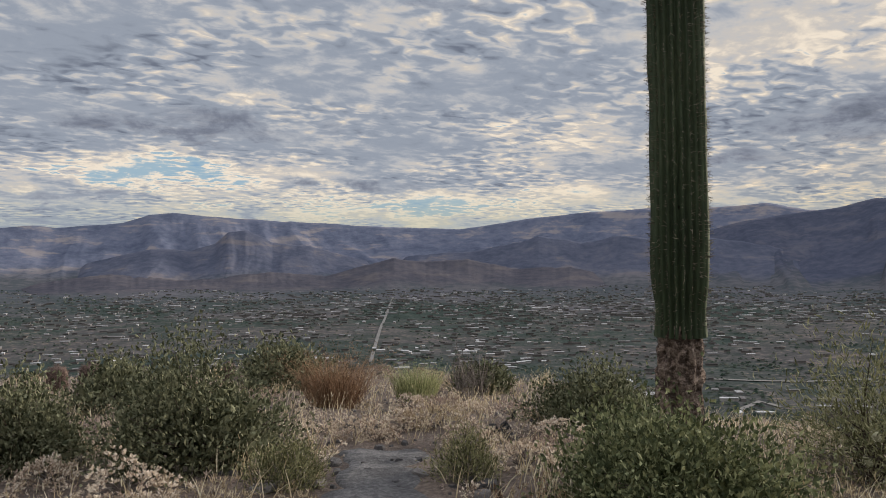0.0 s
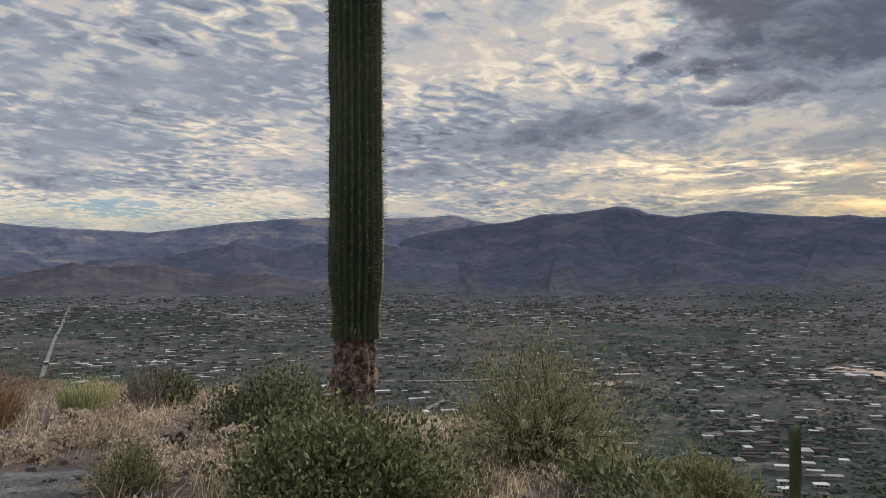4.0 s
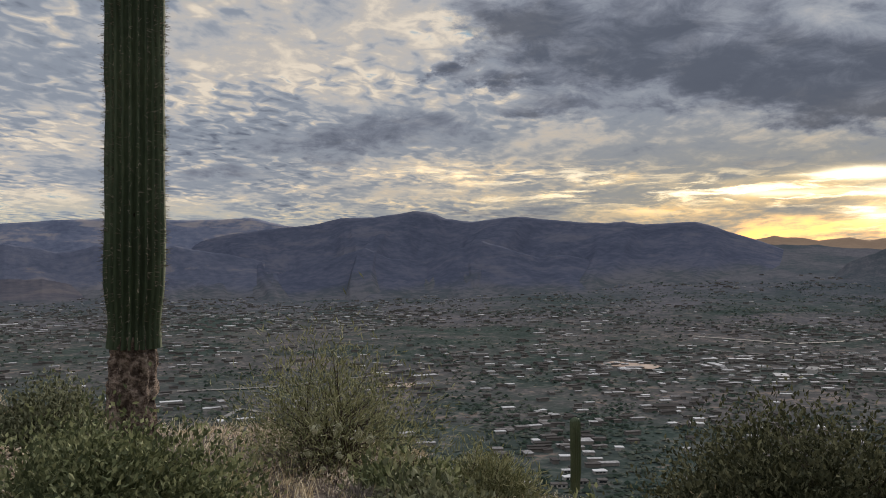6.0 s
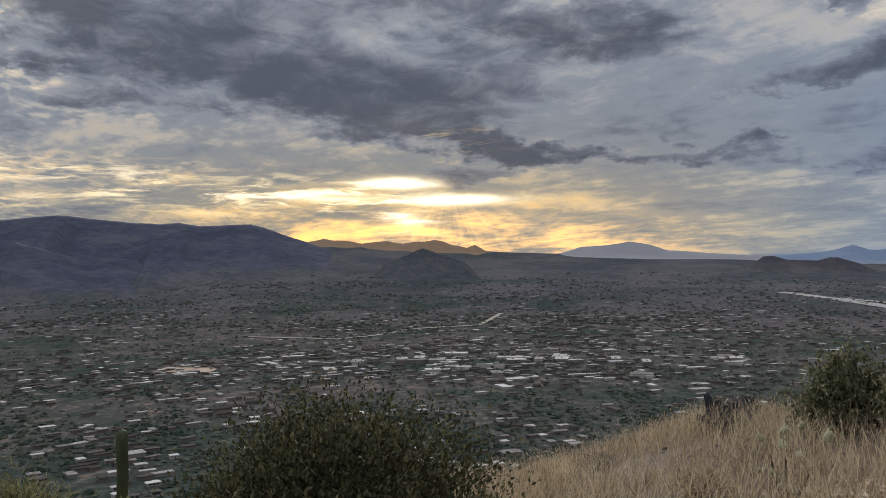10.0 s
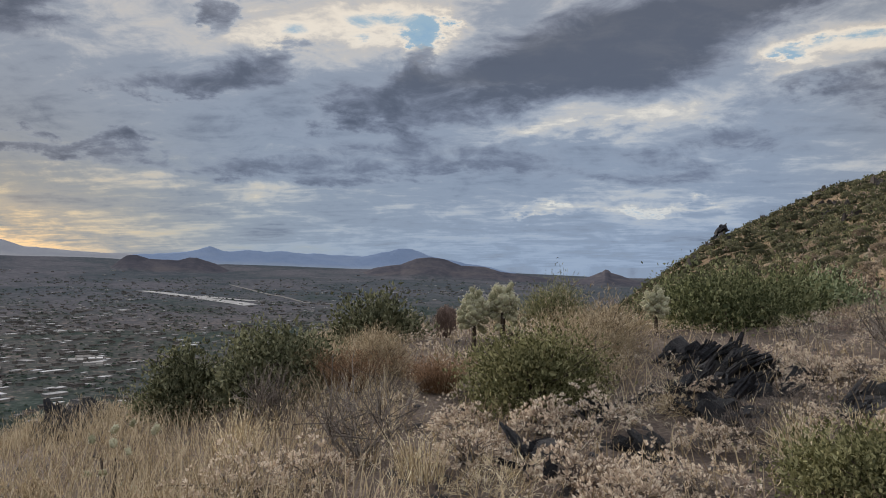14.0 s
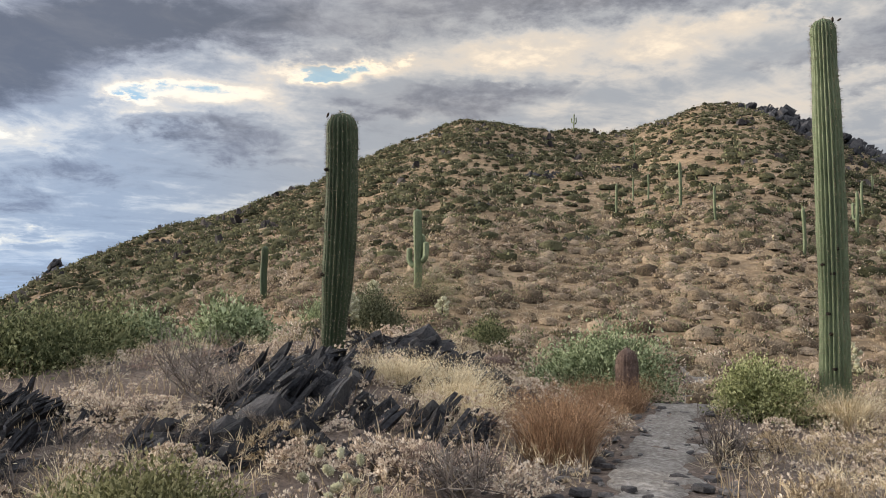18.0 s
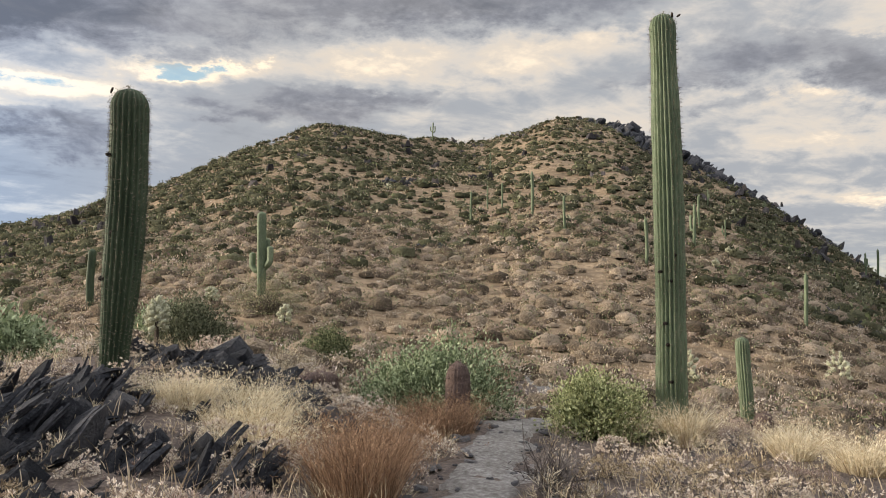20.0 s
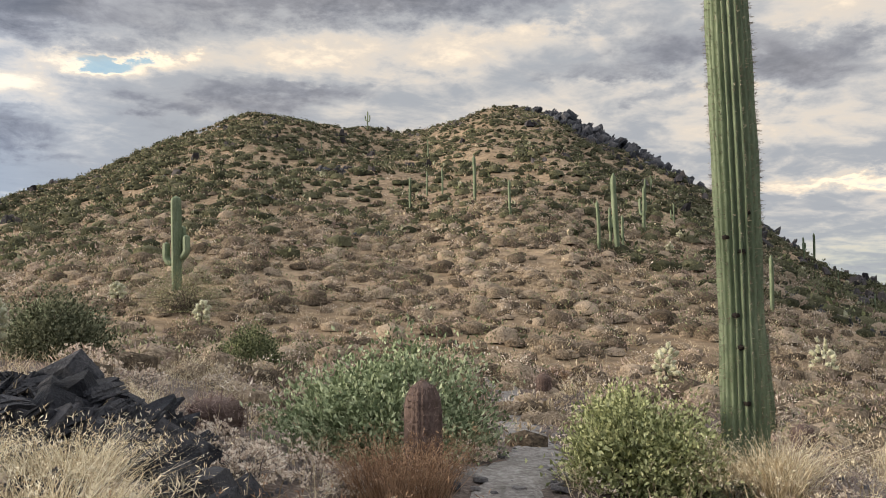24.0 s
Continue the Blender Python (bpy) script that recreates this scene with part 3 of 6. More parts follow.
def build_range(name, label, a0, a1, peaks, slope, near, far, mat, rough=0.06, seed=1, spurs=1.0, step=0.08, rows=40):
    """A mountain whose crest follows the peaks; spurs and gullies run down from it to the plain."""
    az = np.arange(a0, a1, step)
    crest = skyline(az, peaks, slope, rough, seed)
    edge = np.minimum(smooth(az, a0, a0 + 1.5), smooth(-az, -a1, -a1 + 1.5))
    sg, deg = np.meshgrid(np.linspace(0, 1, rows), az, indexing="ij")
    ag = np.radians(deg)
    r = near + (far - near) * sg
    x, y = CX + r * np.sin(ag), CY + r * np.cos(ag)
    base = ground_z(x, y) - 6
    high = np.maximum(far * np.tan(np.radians(crest)) - base[-1], 0) * edge
    bend = deg + 1.1 * waves(deg, sg * 4, 9.0, seed + 3, 3) + 5.0 * sg * waves(deg, 0 * deg, 26.0, seed + 21, 1)
    ridge = waves(bend, sg * 2.6, 7.0, seed + 5, 2)
    rib = 1 - np.abs(waves(bend, sg * 2.5, 2.6, seed + 9, 3))
    power = np.clip(1.65 + spurs * (0.75 * ridge - 0.22 * (rib - 0.6)), 1.0, 3.2)
    rise = sg**power
    z = base + high[None, :] * rise
    xb, yb = CX + (far + 90) * np.sin(ag[-1]), CY + (far + 90) * np.cos(ag[-1])
    x, y, z = np.vstack([x, xb]), np.vstack([y, yb]), np.vstack([z, np.full(len(az), FLOOR - 40)])
    me = link_mesh(name, np.stack([x, y, z], -1).reshape(-1, 3).tolist(), polar_faces(rows + 1, len(az), False)[:, ::-1].tolist(), [mat])
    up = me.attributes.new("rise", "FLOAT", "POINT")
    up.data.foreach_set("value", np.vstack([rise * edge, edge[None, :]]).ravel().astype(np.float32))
    return tagged(new(name, me), label, "mountain", kind="structure")


PLATEAU = [(-42, 2.1), (-28, 1.95), (-26.5, 2.1), (-25, 1.95), (-21.2, 2.32), (-19.6, 2.85), (-18, 3.02), (-15.9, 2.78), (-13.3, 2.62), (-10.9, 2.45), (-10.3, 2.5), (-8.7, 2.36), (-3.6, 2.05), (1.4, 1.9), (3.2, 2.1), (6.4, 2.6), (11, 3.0), (14.4, 3.15), (18.1, 3.08), (22, 3.32), (24.2, 2.85), (30, 2.2)]
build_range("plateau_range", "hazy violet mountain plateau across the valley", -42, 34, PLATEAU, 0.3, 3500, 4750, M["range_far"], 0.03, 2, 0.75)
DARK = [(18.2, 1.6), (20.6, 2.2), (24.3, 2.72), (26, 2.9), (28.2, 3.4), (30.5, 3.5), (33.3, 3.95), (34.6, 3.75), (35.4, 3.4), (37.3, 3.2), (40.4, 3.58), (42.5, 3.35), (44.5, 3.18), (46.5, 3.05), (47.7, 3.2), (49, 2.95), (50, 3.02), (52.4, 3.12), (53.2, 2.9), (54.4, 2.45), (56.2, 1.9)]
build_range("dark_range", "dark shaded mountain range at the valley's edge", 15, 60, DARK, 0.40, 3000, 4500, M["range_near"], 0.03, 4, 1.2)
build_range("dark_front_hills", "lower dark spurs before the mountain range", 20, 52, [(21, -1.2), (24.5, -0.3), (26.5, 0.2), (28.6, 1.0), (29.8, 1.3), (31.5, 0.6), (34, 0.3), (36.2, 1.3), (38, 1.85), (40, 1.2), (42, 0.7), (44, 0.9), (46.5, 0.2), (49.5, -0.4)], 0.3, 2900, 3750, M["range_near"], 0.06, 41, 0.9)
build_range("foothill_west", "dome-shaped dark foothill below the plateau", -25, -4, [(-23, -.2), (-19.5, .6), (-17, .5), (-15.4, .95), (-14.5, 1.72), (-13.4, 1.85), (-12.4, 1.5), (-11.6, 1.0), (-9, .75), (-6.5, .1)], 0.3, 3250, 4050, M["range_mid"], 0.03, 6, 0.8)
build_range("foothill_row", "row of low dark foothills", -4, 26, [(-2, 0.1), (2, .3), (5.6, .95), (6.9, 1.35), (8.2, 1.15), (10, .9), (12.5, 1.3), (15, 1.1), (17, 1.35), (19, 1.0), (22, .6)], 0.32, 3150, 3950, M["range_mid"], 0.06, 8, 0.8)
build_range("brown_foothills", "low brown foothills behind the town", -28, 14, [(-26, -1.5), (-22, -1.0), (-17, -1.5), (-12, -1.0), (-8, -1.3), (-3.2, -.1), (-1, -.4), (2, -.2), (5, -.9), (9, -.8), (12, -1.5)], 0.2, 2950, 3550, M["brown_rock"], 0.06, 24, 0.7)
build_range("cone_hill", "lone dark conical hill in the valley", 60.2, 68.4, [(61.2, .3), (62.4, .7), (63.2, 1.0), (63.8, 1.3), (64.2, 1.42), (64.7, 1.28), (65.6, .95), (66.5, .7), (67.5, .3)], 0.2, 3330, 3600, M["valley"], 0.02, 10, 0.5, step=0.05)
GOLD = [(55.5, 1.7), (57.3, 2.1), (58.4, 2.0), (60, 1.8), (61.7, 1.95), (62.8, 1.75), (63.8, 1.85), (65.1, 2.0), (66.2, 1.7), (67.3, 1.45), (67.9, 1.6), (68.6, 1.25), (70, 1.1)]
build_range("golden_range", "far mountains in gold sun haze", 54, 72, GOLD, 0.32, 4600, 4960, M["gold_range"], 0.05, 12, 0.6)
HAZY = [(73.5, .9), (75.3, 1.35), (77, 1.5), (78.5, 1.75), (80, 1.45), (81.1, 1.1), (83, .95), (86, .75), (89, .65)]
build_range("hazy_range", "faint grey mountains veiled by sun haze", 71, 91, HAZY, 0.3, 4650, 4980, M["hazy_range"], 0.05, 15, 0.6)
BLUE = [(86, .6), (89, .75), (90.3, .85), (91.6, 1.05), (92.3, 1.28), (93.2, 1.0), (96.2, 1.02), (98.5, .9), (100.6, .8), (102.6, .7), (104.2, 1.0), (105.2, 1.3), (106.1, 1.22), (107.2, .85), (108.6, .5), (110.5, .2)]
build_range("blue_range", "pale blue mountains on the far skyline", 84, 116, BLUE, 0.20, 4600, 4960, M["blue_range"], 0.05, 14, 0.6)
build_range("mesa", "flat-topped dark mesa on the plain", 102, 117, [(103.5, -.1), (105.3, .15), (106.4, .58), (107.3, .64), (108.6, .5), (109.6, .15), (111.3, .0), (112.4, -.3), (114.5, -.6)], 0.1, 4050, 4450, M["butte"], 0.045, 16, 0.9, step=0.06)
build_range("spired_butte", "small butte with a pointed spire", 115.5, 124, [(117, -.9), (118.3, -.65), (119.0, -.38), (119.4, -.24), (119.55, -.1), (119.75, -.12), (119.95, -.3), (120.6, -.48), (121.6, -.8), (123, -1.05)], 0.2, 4000, 4400, M["butte"], 0.03, 18, 0.6, step=0.05)
build_range("knob_hills", "two low rocky knobs on the plain", 85.5, 94, [(86.4, .45), (87.1, .62), (87.7, .66), (88.5, .4), (90.3, .3), (91.0, .5), (91.5, .5), (92.4, .2)], 0.3, 4000, 4300, M["butte"], 0.02, 20, 0.4, step=0.05)

# ---- helpers for things ----
def part(name, bm, material, parent, label="", smooth_faces=False):
    """Links a bmesh as one mesh object under a thing or a part."""
    me = bpy.data.meshes.new(name)
    bm.to_mesh(me)
    bm.free()
    me.materials.append(material)
    if smooth_faces:
        me.polygons.foreach_set("use_smooth", [True] * len(me.polygons))
    ob = new(name, me)
    ob.parent = parent
    return tagged(ob, label)


def part_mesh(name, me, parent, label=""):
    ob = new(name, me)
    ob.parent = parent
    return tagged(ob, label, kind="stuff" if name in MASSES else "")


MASSES = ("foliage", "branching", "blade_mass", "seed_fringe", "spine_coat")  # parts of uncounted small pieces


def thing(name, label, category, group="", kind="", at=None):
    ob = new(name)
    ob.empty_display_size = 0.2
    if at is not None:
        ob.matrix_world = at
    return tagged(ob, label, category, group, kind)


def stand(x, y, turn=0.0, scale=1.0, sink=0.0, lean=(0, 0)):
    """A pose on the ground."""
    m = Matrix.Translation((x, y, float(ground_z(x, y)) - sink))
    m = m @ Euler((radians(lean[0]), radians(lean[1]), radians(turn))).to_matrix().to_4x4()
    return m @ Matrix.Diagonal((scale, scale, scale, 1)) if not isinstance(scale, tuple) else m @ Matrix.Diagonal((*scale, 1))


def place(ob, m):
    """copy_thing with the size that the pose holds."""
    made = copy_thing(ob, m)
    made.matrix_basis = m
    return made


class Soup:
    """Gathers triangles and quads of many small pieces quickly, for one mesh."""

    def __init__(self):
        self.v, self.f, self.n = [], [], 0

    def add(self, verts, faces):
        verts = np.asarray(verts, float)
        self.v.append(verts)
        if isinstance(faces, np.ndarray):
            self.f.extend((faces + self.n).tolist())
        else:
            k = self.n
            self.f.extend([[i + k for i in face] for face in faces])
        self.n += len(verts)

    def mesh(self, name, mat, shade=False):
        return link_mesh(name, np.concatenate(self.v).tolist(), self.f, [mat], None, shade)


BOX_F = [(0, 1, 2, 3), (7, 6, 5, 4), (0, 4, 5, 1), (1, 5, 6, 2), (2, 6, 7, 3), (3, 7, 4, 0)]


def box_v(cx, cy, z0, z1, lx, ly, a, inset=0.0):
    ca, sa = math.cos(a), math.sin(a)
    out = []
    for z, k in ((z1, 1 - inset), (z0, 1.0)):
        for ux, uy in ((-1, -1), (1, -1), (1, 1), (-1, 1)):
            px, py = ux * lx / 2 * k, uy * ly / 2 * k
            out.append((cx + px * ca - py * sa, cy + px * sa + py * ca, z))
    return out


# ---- the valley: houses, trees, roads ----
def polar(az, r):
    return CX + r * math.sin(radians(az)), CY + r * math.cos(radians(az))


def rad(el, az=0.0):
    """How far off the valley floor shows at a height el (degrees below level) and heading."""
    el, az = np.broadcast_arrays(np.asarray(el, float), np.asarray(az, float))
    grid_a, grid_r = np.arange(-40, 136, 4.0), np.geomspace(430, 4700, 160)
    a, r = np.meshgrid(np.radians(grid_a), grid_r, indexing="ij")
    seen = np.degrees(np.arctan2(ground_z(CX + r * np.sin(a), CY + r * np.cos(a)) - 1.6, r))
    seen = np.maximum.accumulate(seen, 1)
    k = np.clip(np.rint((az + 40) / 4).astype(int), 0, len(grid_a) - 1)
    out = np.empty(el.shape)
    for i in range(len(grid_a)):
        pick = k == i
        out[pick] = np.interp(el[pick], seen[i], grid_r)
    return out if out.ndim else float(out)


def town(az, r, el):
    """How thickly built the valley is, 0 to 1."""
    t = 0.30 + 0.55 * waves(az * 3, r * 0.05, 32, 31, 4)
    for a0, e0, sa, se, w in ((68, -6.6, 14, 1.6, 1.6), (45, -7.0, 10, 1.6, 0.9), (78, -4.6, 16, 2.2, 0.7), (20, -3.2, 20, 1.2, 0.6), (-8, -3.0, 16, 1.4, 0.5), (-14, -7.5, 12, 2.0, 0.5), (8, -5.5, 12, 2.0, 0.45), (30, -3.4, 8, .6, 0.7), (104, -1.8, 8, .5, 0.6), (0, -3.4, 34, 1.4, .45)):
        t = t + w * np.exp(-((az - a0) / sa) ** 2 - ((el - e0) / se) ** 2)
    for a0, e0, sa, se, w in ((64, -8.6, 9, .8, .9), (100, -.9, 9, .5, .8), (22, -8.4, 7, .8, .7), (33, -5.2, 9, .7, .45), (60, -2.6, 10, 1.0, .35)):
        t = t - w * np.exp(-((az - a0) / sa) ** 2 - ((el - e0) / se) ** 2)
    return np.clip(t, 0.03, 1.6)


def house_mesh_parts(rng):
    lx, ly, h = rng.uniform(6.5, 12), rng.uniform(4, 6), rng.uniform(2.2, 2.8)
    house = thing("house", "pale stucco desert house with a flat light roof", "house", "houses of the valley town")
    wall, roof = Soup(), Soup()
    wall.add(box_v(0, 0, -2, h, lx, ly, 0), BOX_F)
    wall.add(box_v(lx * 0.3, ly * 0.6, -2, h * 0.85, lx * 0.35, ly * 0.7, 0), BOX_F)
    roof.add(box_v(0, 0, h, h + 0.5, lx + 1, ly + 1, 0), BOX_F)
    roof.add(box_v(lx * 0.3, ly * 0.6 + 0.6, h * 0.85, h * 0.85 + 0.45, lx * 0.35 + 0.9, ly * 0.7, 0), BOX_F)
    part_mesh("wall", wall.mesh("house_wall", M["stucco"]), house)
    part_mesh("roof", roof.mesh("house_roof", M["house_roof"]), house)
    for k in range(3):
        for side in (-1, 1):
            w = Soup()
            w.add(box_v(lx * (k - 1) * 0.28, side * (ly / 2 + 0.04), 1.0, 2.4, 1.9, 0.14, 0), BOX_F)
            part_mesh("window", w.mesh("house_window", M["window"]), house)
    return house


def build_town():
    rng = random.Random(5)
    models = [house_mesh_parts(rng) for _ in range(5)]
    draw = np.random.RandomState(6)
    az = draw.uniform(-33, 128, 90000)
    el = np.where(draw.uniform(size=90000) < 0.7, draw.uniform(1, 15, 90000), draw.uniform(0.4, 4.5, 90000))
    r = rad(-el, az)
    built = town(az, r, -el)
    ok = (r < 4300) & (r > 560) & ~((az < 56) & (r > 3450)) & (draw.uniform(size=90000) < built * 0.55 * np.clip((r - 300) / 1300, .16, 1))
    az, r, built = az[ok][:8600], r[ok][:8600], built[ok][:8600]
    order = np.argsort(r)
    az, r, built = az[order], r[order], built[order]
    xs, ys = CX + r * np.sin(np.radians(az)), CY + r * np.cos(np.radians(az))
    zs = ground_z(xs, ys)
    wall, roof = Soup(), Soup()
    for n in range(len(r)):
        x, y, z = float(xs[n]), float(ys[n]), float(zs[n])
        turn = rng.choice((0, -3, 4, 90, 10)) + rng.uniform(-6, 6) - 0.6 * float(az[n])
        if n < 150:
            m = Matrix.Translation((x, y, z)) @ Euler((0, 0, radians(turn))).to_matrix().to_4x4()
            if n < len(models):
                models[n].matrix_world = m
            else:
                place(models[n % len(models)], m)
            continue
        big = rng.uniform(1.5, 2.3) if rng.random() < (0.05 + 0.12 * (built[n] > 1.1)) else 1.0
        lx, ly, h = rng.uniform(6, 17) * big, rng.uniform(4, 7.5) * big, rng.uniform(2.2, 3.2)
        a = radians(turn)
        wall.add(box_v(x, y, z - 6, z + h, lx, ly, a), BOX_F)
        roof.add(box_v(x, y, z + h, z + h + 0.6, lx + 1, ly + 1, a), BOX_F)
    tagged(new("far_house_walls", wall.mesh("far_house_walls", M["stucco"])), "stucco walls of many small far houses", "houses", kind="stuff")
    tagged(new("far_house_roofs", roof.mesh("far_house_roofs", M["house_roof"])), "light roofs of many small far houses", "houses", kind="stuff")


def build_valley_trees():
    rng = np.random.RandomState(8)
    soup = Soup()
    n = 190000
    az = rng.uniform(-33, 128, n)
    el = np.where(rng.uniform(size=n) < 0.75, rng.uniform(0.9, 15.5, n), rng.uniform(0.9, 4, n))
    r = rad(-el, az)
    green = 0.42 + 0.6 * waves(az * 3, r * 0.06, 26, 41, 4)
    ok = (r < 4600) & (r > 430) & ~((az < 56) & (r > 3500)) & (rng.uniform(size=n) < green)
    az, r = np.radians(az[ok][:44000]), r[ok][:44000]
    x, y = CX + r * np.sin(az), CY + r * np.cos(az)
    z = ground_z(x, y)
    n, k = len(r), 6
    size = rng.uniform(1.0, 3.4, n) * (1 + r / 5000)
    a = np.arange(k) * 2 * math.pi / k + rng.uniform(0, 6, (n, 1))
    rr = size[:, None] * rng.uniform(0.6, 1.2, (n, k))
    rim = np.stack([x[:, None] + rr * np.cos(a), y[:, None] + rr * np.sin(a), z[:, None] + size[:, None] * rng.uniform(0.1, 0.5, (n, k))], -1)
    tip = np.stack([x, y, z + size * rng.uniform(0.5, 0.9, n)], -1)[:, None] + rng.uniform(-.35, .35, (n, 1, 3)) * size[:, None, None]
    verts = np.concatenate([rim, tip], 1).reshape(-1, 3)
    first = np.arange(n)[:, None] * (k + 1)
    faces = np.concatenate([first + np.array([i, (i + 1) % k, k]) for i in range(k)])
    soup.add(verts, faces)
    tagged(new("valley_trees", soup.mesh("valley_trees", M["valley_tree"])), "dark green desert trees scattered over the valley", "trees", kind="stuff")


def strip(name, label, ends, width, mat, kind="structure", lift=1.2, category="road"):
    """A road over the valley floor through (heading, distance) stations."""
    pts = []
    for (a0, r0), (a1, r1) in zip(ends, ends[1:]):
        p0, p1 = Vector(polar(a0, r0)), Vector(polar(a1, r1))
        n = max(2, int((p1 - p0).length / 40))
        pts += [p0.lerp(p1, k / n) for k in range(n)]
    pts.append(Vector(polar(*ends[-1])))
    soup = Soup()
    v, f = [], []
    for k, p in enumerate(pts):
        d = (pts[min(k + 1, len(pts) - 1)] - pts[max(k - 1, 0)]).normalized()
        for side in (-1, 1):
            q = p + Vector((-d.y, d.x)) * side * width / 2
            v.append((q.x, q.y, float(ground_z(q.x, q.y)) + lift))
        if k:
            f.append((2 * k - 2, 2 * k - 1, 2 * k + 1, 2 * k))
    soup.add(v, f)
    me = soup.mesh(name, mat)
    return tagged(new(name, me), label, category, kind=kind)


def build_shops():
    """Large flat-roofed buildings along the town's main street."""
    rng = random.Random(17)
    for k in range(30):
        az, el = rng.gauss(71, 6.5), -6.5 + rng.gauss(0, 0.38)
        x, y = polar(az, rad(el, az))
        lx, ly, h = rng.uniform(20, 46), rng.uniform(12, 24), rng.uniform(4.0, 6.0)
        shop = thing("shop_building", "large flat-roofed pale building in the town", "building", "large buildings of the town")
        shop.matrix_world = Matrix.Translation((x, y, float(ground_z(x, y)))) @ Euler((0, 0, radians(rng.choice((0, 90)) + rng.uniform(-8, 8) - az))).to_matrix().to_4x4()
        wall, roof, unit_ = Soup(), Soup(), Soup()
        wall.add(box_v(0, 0, -4, h, lx, ly, 0), BOX_F)
        wall.add(box_v(lx * 0.3, -ly * 0.55, -4, h * 0.8, lx * 0.35, ly * 0.4, 0), BOX_F)
        roof.add(box_v(0, 0, h, h + 0.7, lx + 0.6, ly + 0.6, 0), BOX_F)
        unit_.add(box_v(-lx * 0.2, 0, h + 0.7, h + 2.0, 3.0, 2.4, 0), BOX_F)
        part_mesh("wall", wall.mesh("shop_wall", M["stucco"]), shop)
        part_mesh("roof", roof.mesh("shop_roof", M["shop_roof"]), shop)
        part_mesh("rooftop_unit", unit_.mesh("shop_rooftop_unit", M["stucco"]), shop)


build_town()
build_shops()
build_valley_trees()
strip("road_straight", "long straight pale road over the valley", [(-5.1, rad(-7.4, -5.1)), (-4.3, rad(-4.8, -4.3)), (-3.5, rad(-2.9, -3.5))], 6, M["road"])
strip("runway", "pale airstrip on the plain", [(88.0, rad(-1.75, 88.2)), (94.9, rad(-2.75, 95.2))], 60, M["runway"], category="runway")
strip("runway_apron", "pale taxiway beside the airstrip", [(91.6, rad(-2.15, 91.6)), (95.6, rad(-2.5, 95.6))], 36, M["runway"], category="runway")
strip("road_diagonal", "straight road towards the plain", [(93.5, rad(-1.3, 93.5)), (99.5, rad(-2.7, 99.5))], 14, M["road"])
strip("road_town", "curving pale road through the town", [(52, rad(-4.6, 52)), (58, rad(-4.9, 58)), (63, rad(-4.3, 63)), (68, rad(-4.0, 68)), (69.5, rad(-3.2, 69.5))], 12, M["road"])
strip("road_slope", "pale dirt road below the slope", [(17, rad(-8.3, 17)), (24, rad(-8.2, 24)), (30, rad(-7.6, 30))], 10, M["road"])
strip("road_lower", "winding pale track among near houses", [(19.8, rad(-10.3, 19.8)), (21.2, rad(-9.6, 21.2)), (22.4, rad(-9.9, 22.4))], 7, M["road"])
strip("ball_field", "bare pinkish sports ground in the town", [(46.3, rad(-6.6, 46.3)), (49.8, rad(-6.75, 49.8))], 60, M["lot"], category="field")
strip("bare_yard", "bare pale yard among houses", [(30.5, rad(-8.2, 30.5)), (33, rad(-8.3, 33))], 40, M["lot"], category="field")

# ---- plants: makers ----
def unit(v):
    return v / np.maximum(np.linalg.norm(v, axis=-1, keepdims=True), 1e-9)


def leaf_quads(soup, pos, way, length, width, rng):
    """Adds one bent diamond leaf for each place and direction."""
    n = len(pos)
    way = unit(way)
    side = unit(np.cross(way, rng.normal(size=(n, 3))))
    length = np.broadcast_to(np.asarray(length, float), (n,))[:, None]
    width = np.broadcast_to(np.asarray(width, float), (n,))[:, None]
    mid = pos + way * length * 0.5
    up = np.cross(side, way) * length * 0.12
    v = np.stack([pos, mid + side * width / 2 + up, pos + way * length, mid - side * width / 2 + up], 1).reshape(-1, 3)
    soup.add(v, np.arange(4 * n).reshape(-1, 4))


def sticks(soup, a, b, w0, w1):
    """Adds thin three-sided twigs from a to b."""
    a, b = np.asarray(a, float), np.asarray(b, float)
    n = len(a)
    way = unit(b - a)
    s = unit(np.cross(way, np.array([0.3, 0.9, 0.2])))
    t = np.cross(way, s)
    ring = [s, -0.5 * s + 0.87 * t, -0.5 * s - 0.87 * t]
    w0, w1 = (np.broadcast_to(np.asarray(w, float), (n,))[:, None] for w in (w0, w1))
    v = np.stack([a + w0 * q for q in ring] + [b + w1 * q for q in ring], 1).reshape(-1, 3)
    base = np.arange(n)[:, None] * 6
    f = np.concatenate([base + np.array(q) for q in ((0, 1, 4, 3), (1, 2, 5, 4), (2, 0, 3, 5))])
    soup.add(v, f)


def blades_flat(soup, foot, mid, tip, width, rng):
    """Adds flat two-piece grass blades."""
    n = len(foot)
    side = unit(rng.normal(size=(n, 3)) * np.array([1, 1, 0.05])) * np.broadcast_to(np.asarray(width, float), (n,))[:, None]
    v = np.stack([foot - side, foot + side, mid - side * 0.8, mid + side * 0.8, tip], 1).reshape(-1, 3)
    base = np.arange(n)[:, None] * 5
    soup.add(v, base + np.array([0, 1, 3, 2]))
    soup.f.extend((base + np.array([2, 3, 4]) + soup.n - 5 * n).tolist())


